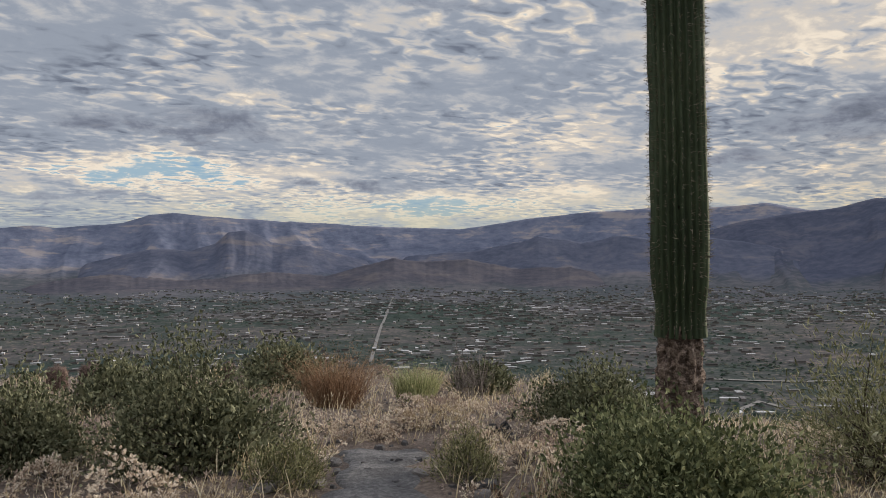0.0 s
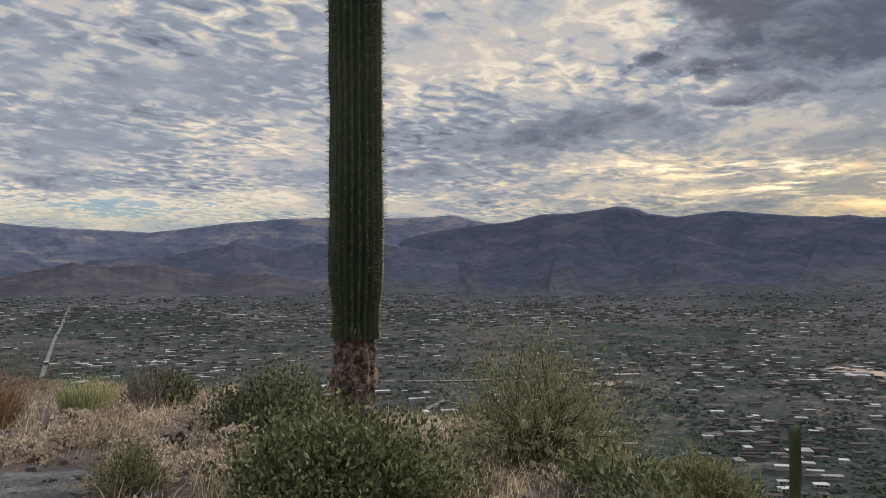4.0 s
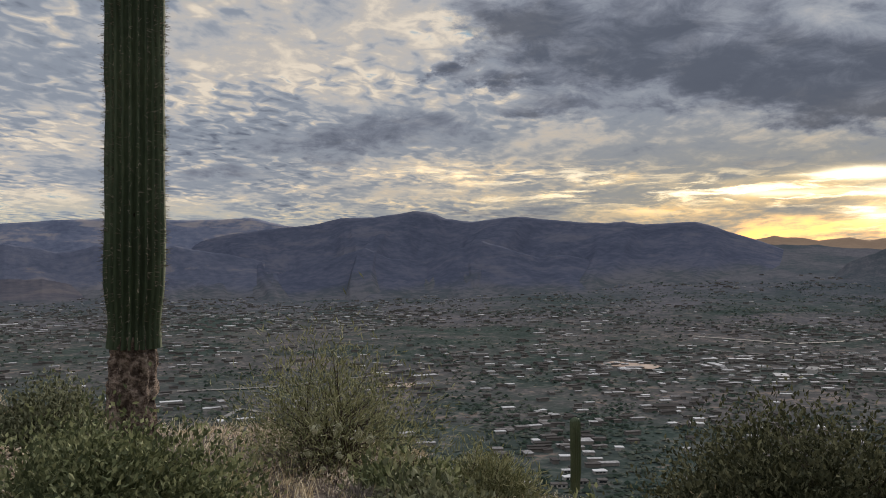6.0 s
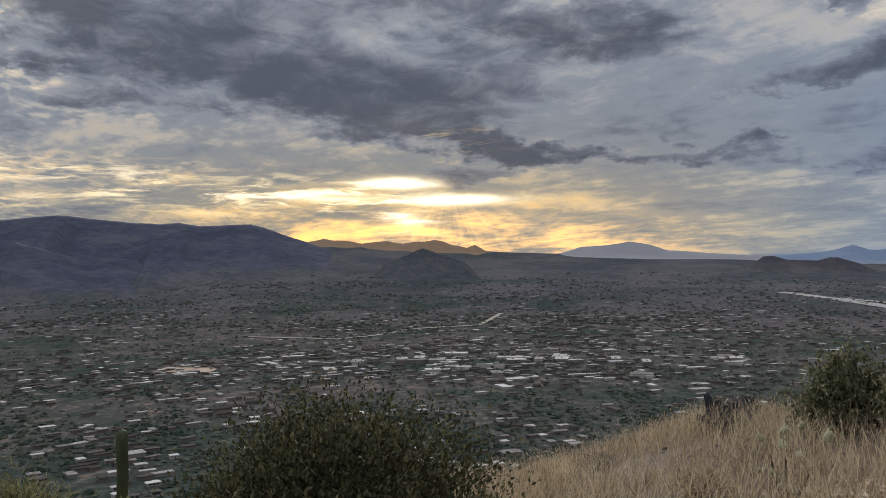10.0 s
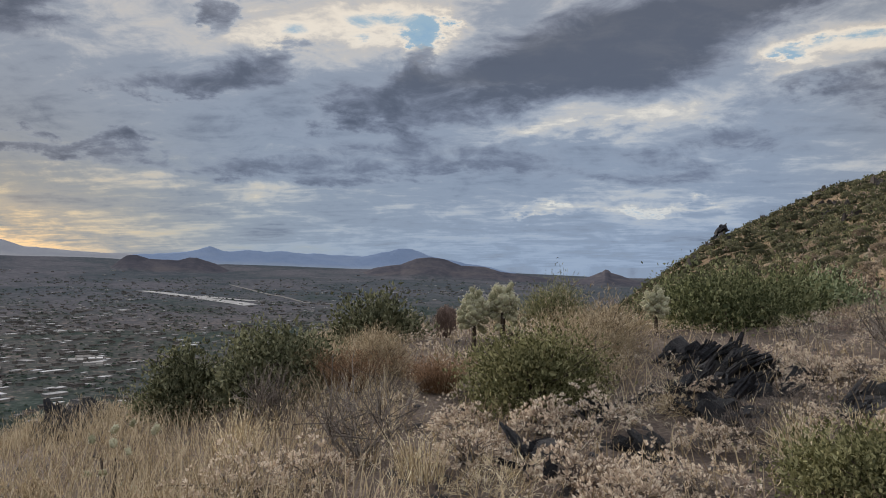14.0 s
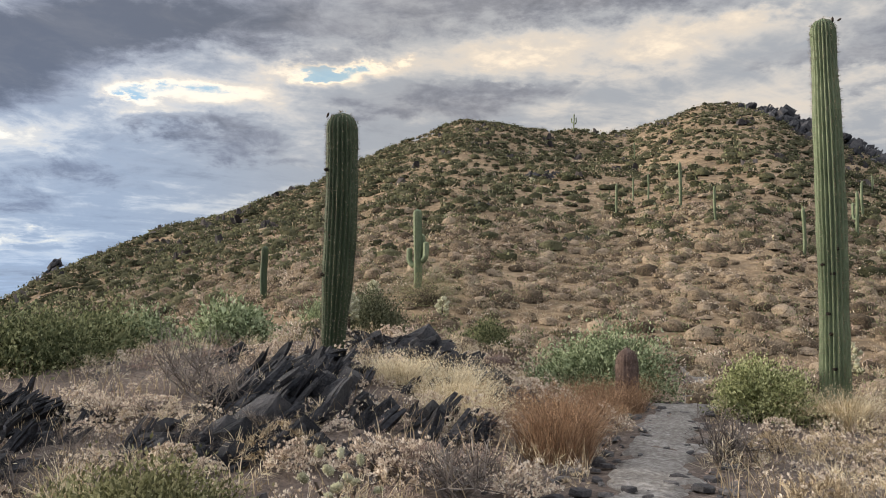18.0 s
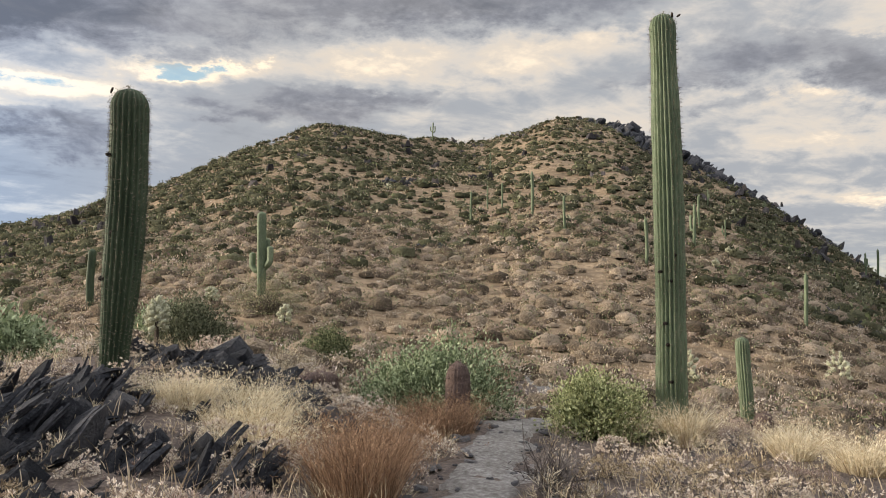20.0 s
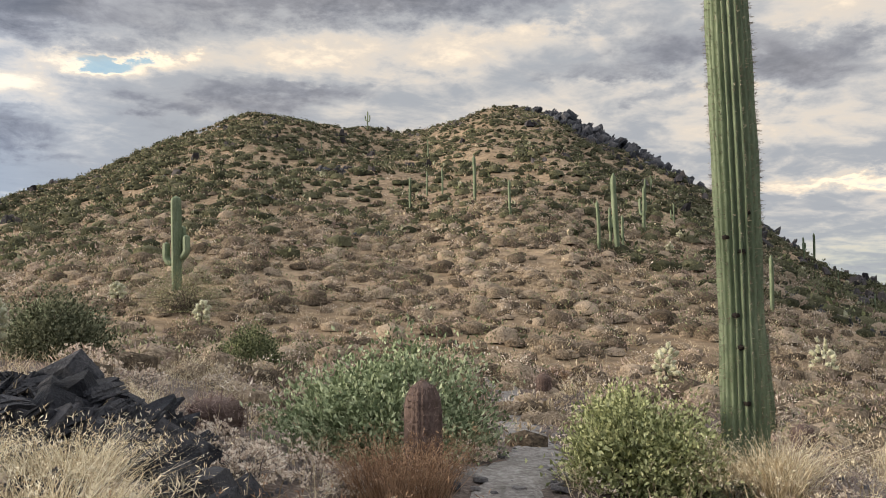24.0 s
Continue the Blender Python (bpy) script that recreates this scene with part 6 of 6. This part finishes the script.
KEEP_OFF = [(4.0, -13.4, .9), (3.3, -12.05, .4), (1.6, -12.4, .6), (1.85, -10.9, .35), (1.36, 4.95, .75), (5.75, 4.0, 1.0), (3.72, -12.77, .8), (1.76, -12.19, .5), (0.72, -12.66, .3), (1.86, 6.35, .3), (6.53, -9.79, .3), (-2.05, 6.4, .75), (-3.3, 6.5, .5), (11.64, -4.64, .4), (4.11, -4.20, .4), (2.75, -7.70, .4), (7.41, -3.48, .5), (10.49, -7.55, .8), (3.79, -11.78, .4)]


def on_trail(x, y, gap):
    best = 1e9
    for (ax, ay), (bx, by) in zip(TRAIL, TRAIL[1:]):
        vx, vy = bx - ax, by - ay
        t = max(0, min(1, ((x - ax) * vx + (y - ay) * vy) / (vx * vx + vy * vy)))
        best = min(best, math.hypot(x - ax - t * vx, y - ay - t * vy))
    return best < gap


def scatter_shrubs():
    rng = random.Random(21)
    used = set()
    spots = []
    tries = 0
    while len(spots) < 330 and tries < 20000:
        tries += 1
        az, r = rng.uniform(-45, 212), 2.2 + 27 * rng.random() ** 1.25
        x, y = polar(az, r)
        if on_trail(x, y, 0.5) or min(math.hypot(x - px, y - py) for _, px, py, *_ in PATH) < 1.5:
            continue
        if any((x - a) ** 2 + (y - b) ** 2 < c * c for a, b, c in KEEP_OFF):
            continue
        gap = 0.30 if r < 13 else 0.5
        if any((x - a) ** 2 + (y - b) ** 2 < gap * gap for a, b, _, _ in spots):
            continue
        if 66 < az < 96 and 5 < r < 18 and rng.random() < 0.6:
            continue
        spots.append((x, y, az, r))
    zs = ground_z([s[0] for s in spots], [s[1] for s in spots])
    for (x, y, az, r), z in zip(spots, zs):
        mix = next(m for a, b, m in ZONES if a <= az < b)
        kind = rng.choices(list(mix), list(mix.values()))[0]
        k = rng.randrange(len(SHRUBS[kind]))
        model = SHRUBS[kind][k]
        s = rng.uniform(0.65, 1.25) * (1.15 if r > 14 else 1.0)
        m = Matrix.Translation((x, y, float(z) - 0.01)) @ Euler((0, 0, rng.uniform(0, 6.3))).to_matrix().to_4x4() @ Matrix.Diagonal((s * rng.uniform(.9, 1.2), s, s * rng.uniform(.8, 1.1), 1))
        if (kind, k) not in used:
            used.add((kind, k))
            model.matrix_basis = m
        else:
            place(model, m)


scatter_shrubs()


# ---- dry grass, as a cover ----
def grass_cover(name, label, mat, count, a0, a1, r0, r1, height, seed, width=0.005, patch=2.2, power=1.0):
    rng = np.random.RandomState(seed)
    n = count * 4
    az, r = np.radians(rng.uniform(a0, a1, n)), r0 + (r1 - r0) * rng.uniform(size=n) ** power
    x, y = CX + r * np.sin(az), CY + r * np.cos(az)
    keep = rng.uniform(size=n) < 0.5 + 0.55 * waves(x, y, patch, seed, 3)
    for t in np.linspace(0, len(TRAIL) - 1.001, 60):
        p = along(TRAIL, t)
        keep &= np.hypot(x - p.x, y - p.y) > 0.5
    for _, ex, ey, *_ in PATH[::3]:
        keep &= np.hypot(x - ex, y - ey) > 1.3
    x, y = x[keep][:count], y[keep][:count]
    n = len(x)
    z = ground_z(x, y) - 0.01
    h = height * rng.uniform(0.5, 1.25, n)
    foot = np.stack([x, y, z], -1)
    out = rng.normal(size=(n, 3)) * np.array([.3, .3, 0]) + np.array([0.12, -0.05, 0])
    mid = foot + out * h[:, None] * 0.5 + np.stack([0 * h, 0 * h, h * 0.55], -1)
    tip = foot + out * h[:, None] * 1.25 + np.stack([0 * h, 0 * h, h], -1)
    s = Soup()
    blades_flat(s, foot, mid, tip, width * rng.uniform(.6, 1.3, n), rng)
    pick = rng.uniform(size=n) < 0.4
    k = int(pick.sum())
    leaf_quads(s, tip[pick] - np.array([0, 0, 0.02]), out[pick] * 0.5 + np.array([0, 0, 1]) + rng.normal(size=(k, 3)) * 0.25, 0.06, 0.008, rng)
    tagged(new(name, s.mesh(name, M[mat])), label, "grass", kind="stuff")


grass_cover("golden_grass", "thick golden dry grass on the falling slope", "gold_grass", 26000, 58, 103, 3.4, 21, .34, 31, .004, 3.0, .8)
grass_cover("dry_grass", "sparse dry straw grass between shrubs", "straw", 12000, -40, 60, 3, 20, .22, 32, .004)
grass_cover("slope_grass", "sparse dry straw grass among rocks", "tan", 14000, 100, 212, 3, 30, .24, 33, .005)


# ---- low cover between the single shrubs ----
def low_cover(name, label, mat, count, seed, size, tall, leaves, leaf, a0, a1, r1, shape=.45, power=1.0, gap=.42):
    rng = np.random.RandomState(seed)
    n = count * 3
    az, r = np.radians(rng.uniform(a0, a1, n)), 2.4 + (r1 - 2.4) * rng.uniform(size=n) ** power
    x, y = CX + r * np.sin(az), CY + r * np.cos(az)
    keep = rng.uniform(size=n) < .6 + .5 * waves(x, y, 2.6, seed, 3)
    for t in np.linspace(0, len(TRAIL) - 1.001, 80):
        p = along(TRAIL, t)
        keep &= np.hypot(x - p.x, y - p.y) > gap
    for _, ex, ey, *_ in PATH[::3]:
        keep &= np.hypot(x - ex, y - ey) > 1.3
    x, y = x[keep][:count], y[keep][:count]
    n = len(x)
    at = np.stack([x, y, ground_z(x, y)], -1)
    rad_ = size * rng.uniform(.5, 1.3, n)
    leaves //= 6
    d = unit(rng.normal(size=(n, leaves, 3)))
    d[..., 2] = np.abs(d[..., 2])
    p = at[:, None] + d * rng.uniform(.5, 1.0, (n, leaves, 1)) * rad_[:, None, None] * np.array([1, 1, tall])
    s = Soup()
    rosettes(s, p.reshape(-1, 3), d.reshape(-1, 3), 6, leaf, shape, rng)
    k = max(4, leaves // 3)
    foot = np.repeat(at, k, 0)
    tips = p[:, :k].reshape(-1, 3)
    blades_flat(s, foot, foot * .45 + tips * .55, tips, .003, rng)
    tagged(new(name, s.mesh(name, M[mat])), label, "shrubs", kind="stuff")


low_cover("brittle_cover", "whitish dry brittlebush covering the stony spur", "brittle", 620, 201, .17, 1.0, 120, .029, 96, 214, 17, .42)
low_cover("brittle_rim_cover", "whitish dry brittlebush covering the stony rim", "brittle", 260, 202, .16, 1.0, 150, .027, -42, 34, 15, .42)
low_cover("tan_cover", "tan dry shrublets covering the stony spur", "tan", 640, 203, .2, .8, 96, .042, 96, 214, 24, .16)
low_cover("tan_rim_cover", "tan dry shrublets covering the stony rim", "tan", 380, 204, .2, .7, 132, .040, -42, 64, 16, .16)
low_cover("pink_cover", "pinkish dry shrublets low on the ground", "pinkish", 560, 205, .24, .55, 90, .042, -42, 214, 18, .11)
low_cover("straw_cover", "straw coloured grass clumps among rocks", "straw", 620, 206, .2, 1.3, 84, .11, 100, 214, 26, .03)
low_cover("grey_cover", "greyish twiggy cover low on the ground", "grey_twig", 360, 207, .24, .7, 108, .06, -42, 214, 22, .07)
grass_cover("saddle_grass", "dry straw grass over the saddle and lower hill", "tan", 11000, 128, 208, 13, 75, .32, 34, .006, 5.0, .6)


# ---- litter: stones over the near ground ----
def ground_stones():
    rng = np.random.RandomState(12)
    s = Soup()
    n = 2600
    az, r = np.radians(rng.uniform(-45, 212, n)), 2 + 14 * rng.uniform(size=n) ** 1.2
    x, y = CX + r * np.sin(az), CY + r * np.cos(az)
    z = ground_z(x, y)
    size = rng.uniform(.012, .05, n)
    ring = np.arange(5) * 2 * math.pi / 5
    for k in range(n):
        rr = size[k] * rng.uniform(.7, 1.3, 5)
        a = ring + rng.uniform(0, 6)
        low = np.stack([x[k] + rr * np.cos(a), y[k] + rr * np.sin(a), np.full(5, z[k] - .01)], -1)
        top = np.stack([x[k] + rr * .7 * np.cos(a), y[k] + rr * .7 * np.sin(a), z[k] + size[k] * rng.uniform(.3, .8, 5)], -1)
        s.add(np.concatenate([low, top]), [(i, (i + 1) % 5, 5 + (i + 1) % 5, 5 + i) for i in range(5)] + [(5, 6, 7, 8, 9)])
    tagged(new("loose_stones", s.mesh("loose_stones", M["slab"])), "small grey broken stones over the soil", "stones", kind="stuff")


ground_stones()


# ---- the hillside ----
def hill_spots(count, seed, az0=108, az1=206, near=24, far=0):
    rng = np.random.RandomState(seed)
    az = rng.uniform(az0, az1, count)
    rc = np.interp(az, AZ_HILL, R_HILL) if not far else np.full(count, far)
    r = near + (rc + 14 - near) * rng.uniform(size=count) ** 0.62
    x, y = CX + r * np.sin(np.radians(az)), CY + r * np.cos(np.radians(az))
    return x, y, ground_z(x, y), az, r, rng


def hill_cover(name, label, mat, count, seed, size, tall, leaves, leaf, where, near=46, mound=True, far=0):
    """Many small rounded shrubs, each a lumpy mound under a coat of loose leaves, in one mesh."""
    x, y, z, az, r, rng = hill_spots(count * 3, seed, near=near, far=far)
    keep = rng.uniform(size=len(x)) < where(az, r, x, y)
    x, y, z, r = x[keep][:count], y[keep][:count], z[keep][:count], r[keep][:count]
    n = len(x)
    s = Soup()
    rad_ = size * rng.uniform(.45, 1.3, n)
    at = np.stack([x, y, z], -1)
    # mounds, and coarse leaves where the shrubs are nearer
    k = 6 if near < 40 else 5
    a = np.arange(k) * 2 * math.pi / k + rng.uniform(0, 6, (n, 1))
    rings = []
    for wide, high in ((.9, -.1), (.78, .55)):
        rr = rad_[:, None] * wide * rng.uniform(.75, 1.2, (n, k))
        rings.append(at[:, None] + np.stack([rr * np.cos(a), rr * np.sin(a), rad_[:, None] * tall * (high + rng.uniform(-.1, .1, (n, k)))], -1))
    verts = np.concatenate(rings + [(at + np.stack([0 * x, 0 * x, rad_ * tall * .9], -1))[:, None]], 1).reshape(-1, 3)
    first = np.arange(n)[:, None] * (2 * k + 1)
    quads = [first + np.array([i + q * k, (i + 1) % k + q * k, (i + 1) % k + (q + 1) * k, i + (q + 1) * k]) for i in range(k) for q in range(1)]
    tops = [first + np.array([k + i, k + (i + 1) % k, 2 * k]) for i in range(k)]
    if mound:
        verts = np.repeat(at, 2 * k + 1, 0) + (verts - np.repeat(at, 2 * k + 1, 0)) * (0.9 if near > 40 else 0.76)
        s.add(verts, np.concatenate(quads))
        s.f.extend((np.concatenate(tops) + s.n - len(verts)).tolist())
    # loose leaves
    d = unit(rng.normal(size=(n, leaves, 3)))
    d[..., 2] = np.abs(d[..., 2])
    p = at[:, None] + d * rng.uniform((.8 if near > 40 else .7) if mound else .4, 1.08, (n, leaves, 1)) * rad_[:, None, None] * np.array([1, 1, tall])
    way = d + rng.normal(size=d.shape) * 0.6 + np.array([0, 0, .3])
    length = (leaf * (rad_ / size)[:, None] * np.ones((1, leaves))) * rng.uniform(.6, 1.3, (n, leaves))
    leaf_quads(s, p.reshape(-1, 3), way.reshape(-1, 3), length.ravel(), length.ravel() * (.6 if near > 40 else .3), rng)
    me = s.mesh(name, M[mat], True)
    if mound:  # mounds: woody brown in the saddle, darker green than the leaves on the hill
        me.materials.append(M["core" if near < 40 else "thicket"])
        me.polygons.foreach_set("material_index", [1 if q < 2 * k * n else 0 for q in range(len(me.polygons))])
    tagged(new(name, me), label, "shrubs", kind="stuff")


def ridge_green(az, r, x, y):
    return np.clip(.55 * smooth(-az, -160, -138) + .4 * smooth(az, 168, 184) + .6 + .35 * waves(x, y, 30, 51, 3), 0, 1) * smooth(r, 24, 34)


def middle_tan(az, r, x, y):
    return np.clip(.35 + .55 * np.exp(-(((az - 160) / 22) ** 2)) - .2 * waves(x, y, 30, 51, 3), 0, 1)


def evenly(az, r, x, y):
    return .6 + .3 * waves(x, y, 18, 57, 3)


def closer(az, r, x, y):
    return (.7 + .3 * waves(x, y, 14, 58, 3)) * smooth(-r, -80, -55)


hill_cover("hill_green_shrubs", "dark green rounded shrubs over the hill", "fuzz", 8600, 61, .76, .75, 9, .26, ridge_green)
hill_cover("hill_tan_shrubs", "dry tan shrubs over the hill", "tan", 4600, 62, .5, .6, 10, .2, middle_tan, mound=False)
hill_cover("hill_gold_grass", "golden dry grass clumps over the hill", "gold_grass", 3200, 72, .55, .55, 10, .22, evenly, mound=False)
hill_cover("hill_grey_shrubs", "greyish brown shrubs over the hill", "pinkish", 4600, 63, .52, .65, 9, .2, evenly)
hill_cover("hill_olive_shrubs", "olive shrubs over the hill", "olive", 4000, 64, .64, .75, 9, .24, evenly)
hill_cover("hill_bright_shrubs", "grey green leafy shrubs over the middle slope", "jojoba", 1500, 74, .78, .8, 16, .24, evenly)
hill_cover("hill_brittle_shrubs", "whitish brittlebush dotted over the hill", "brittle", 2200, 65, .38, .7, 12, .12, middle_tan, mound=False)
hill_cover("saddle_tan_shrubs", "dry tan shrubs in the saddle", "tan", 2900, 66, .5, .7, 44, .10, closer, 15, True, 62)
hill_cover("saddle_gold_grass", "golden grass clumps in the saddle", "gold_grass", 1300, 73, .44, .8, 28, .12, closer, 15, False, 62)
hill_cover("saddle_brittle_shrubs", "whitish brittlebush in the saddle", "brittle", 1500, 67, .4, .75, 44, .075, closer, 15, True, 62)
hill_cover("saddle_grey_shrubs", "grey brown shrubs in the saddle", "pinkish", 1900, 68, .5, .7, 44, .10, closer, 15, True, 62)
hill_cover("saddle_green_shrubs", "green shrubs in the saddle", "jojoba", 1200, 69, .74, .85, 52, .12, closer, 18, True, 62)


def hill_rocks():
    x, y, z, az, r, rng = hill_spots(700, 71, near=75)
    s = Soup()
    for k in range(len(x)):
        dark = smooth(az[k], 172, 182) * smooth(r[k], 90, 150) + .25
        if rng.rand() > dark:
            continue
        n = rng.randint(2, 6)
        for _ in range(n):
            c = np.array([x[k], y[k], z[k]]) + rng.normal(size=3) * np.array([.8, .8, .1])
            w = rng.uniform(.25, .85)
            a = np.arange(6) * math.pi / 3 + rng.uniform(0, 6)
            rr = w * rng.uniform(.6, 1.1, 6)
            low = np.stack([c[0] + rr * np.cos(a), c[1] + rr * np.sin(a), np.full(6, c[2] - .4)], -1)
            lean = rng.normal(size=2) * w * .5
            top = np.stack([c[0] + lean[0] + rr * .55 * np.cos(a), c[1] + lean[1] + rr * .55 * np.sin(a), c[2] + w * rng.uniform(.3, 1.1, 6)], -1)
            s.add(np.concatenate([low, top]), [(i, (i + 1) % 6, 6 + (i + 1) % 6, 6 + i) for i in range(6)] + [(6, 7, 8, 9, 10, 11)])
    tagged(new("hill_rocks", s.mesh("hill_rocks", M["hill_rock"])), "dark broken outcrops over the hill", "rocks", kind="stuff")


hill_rocks()
# the pillar on the shoulder and the crags of the summit
for x, y, rx, ry, count, size, pile, label in ((109.5, -82.6, 1.3, 1.3, 34, 2.3, 2.6, "upright dark rock pillar on the hill's shoulder"), (20.0, -197.0, 8, 5, 60, 2.6, 1.4, "dark crag on the hilltop"), (13.0, -182.0, 7, 8, 120, 4.2, 2.8, "dark broken cliff below the hilltop"), (8.5, -172.0, 6, 8, 90, 4.0, 2.6, "dark broken cliff below the hilltop"), (3.0, -163.0, 7, 8, 110, 3.6, 2.4, "dark broken cliff below the hilltop"), (-6.0, -150.0, 8, 7, 90, 2.4, 1.6, "dark crag on the falling ridge"), (-16.0, -133.0, 7, 7, 70, 2.0, 1.2, "dark crag on the falling ridge"), (33.0, -88.0, 3, 2, 40, .9, .5, "low dark outcrop on the hillside"), (28.0, -62.0, 2, 1.5, 40, .6, .35, "low dark outcrop on the hillside"), (17.5, -53.5, 1.2, 1, 30, .5, .3, "low dark outcrop on the hillside"), (-9, -52, 5, 2, 70, .7, .4, "low dark outcrop on the hillside"), (12.5, -26.5, 1.0, .6, 26, .5, .3, "low dark outcrop on the hillside")):
    outcrop(x, y, rx, ry, count, int(abs(x) * 13 + 5), 50, 230, size, pile, label, 0.5 if "low" in label else 0.9)

hill_models = [make_saguaro("saguaro", "thin distant saguaro on the hillside", 4.5, .26, 12, 900 + k, .9, (), arms, steps=14, per=2, bend=.05, group="hillside saguaros", mat="saguaro_pale") for k, arms in enumerate(((), (), ((40, 2.0, .6, 1.5, .24), (200, 2.3, .6, 1.2, .24)), ((120, 1.8, .55, 1.6, .24),)))]
marked = [(58.0, -173.0, 2, .95), (2.62, -52.4, 0, 1.05), (3.62, -51.6, 1, .66), (3.05, -54.0, 2, .55), (2.3, -53.4, 0, .5), (13.6, -66.8, 0, .84), (17.8, -73.7, 1, .55), (19.5, -75.0, 0, .5), (-4.1, -43.5, 0, .62), (-22, -126, 0, 1.0), (-26, -122, 1, .6), (-28, -120, 0, .5), (-30, -116, 0, .6), (-31, -110, 3, .5), (-34, -104, 0, .55), (9.5, -58, 1, .6)]
rng_h = random.Random(77)
while len(marked) < 34:
    a_, r_ = rng_h.uniform(156, 200), rng_h.uniform(60, 190)
    if r_ < np.interp(a_, AZ_HILL, R_HILL) + 4:
        marked.append((*polar(a_, r_), rng_h.randrange(4), rng_h.uniform(.35, .75)))
taken = set()
for x, y, k, s in marked:
    m = stand(x, y, rng_h.uniform(0, 360), s)
    if k not in taken:
        taken.add(k)
        hill_models[k].matrix_basis = m
    else:
        place(hill_models[k], m)
far_cholla = make_cholla("cholla", "pale crowned cholla dotted on the hillside", 1.0, .5, 12, 950, .24)
far_cholla.matrix_basis = stand(31.0, -79.0)
for _ in range(26):
    a_, r_ = rng_h.uniform(135, 200), rng_h.uniform(48, 120)
    place(far_cholla, stand(*polar(a_, r_), rng_h.uniform(0, 360), rng_h.uniform(.6, .95)))
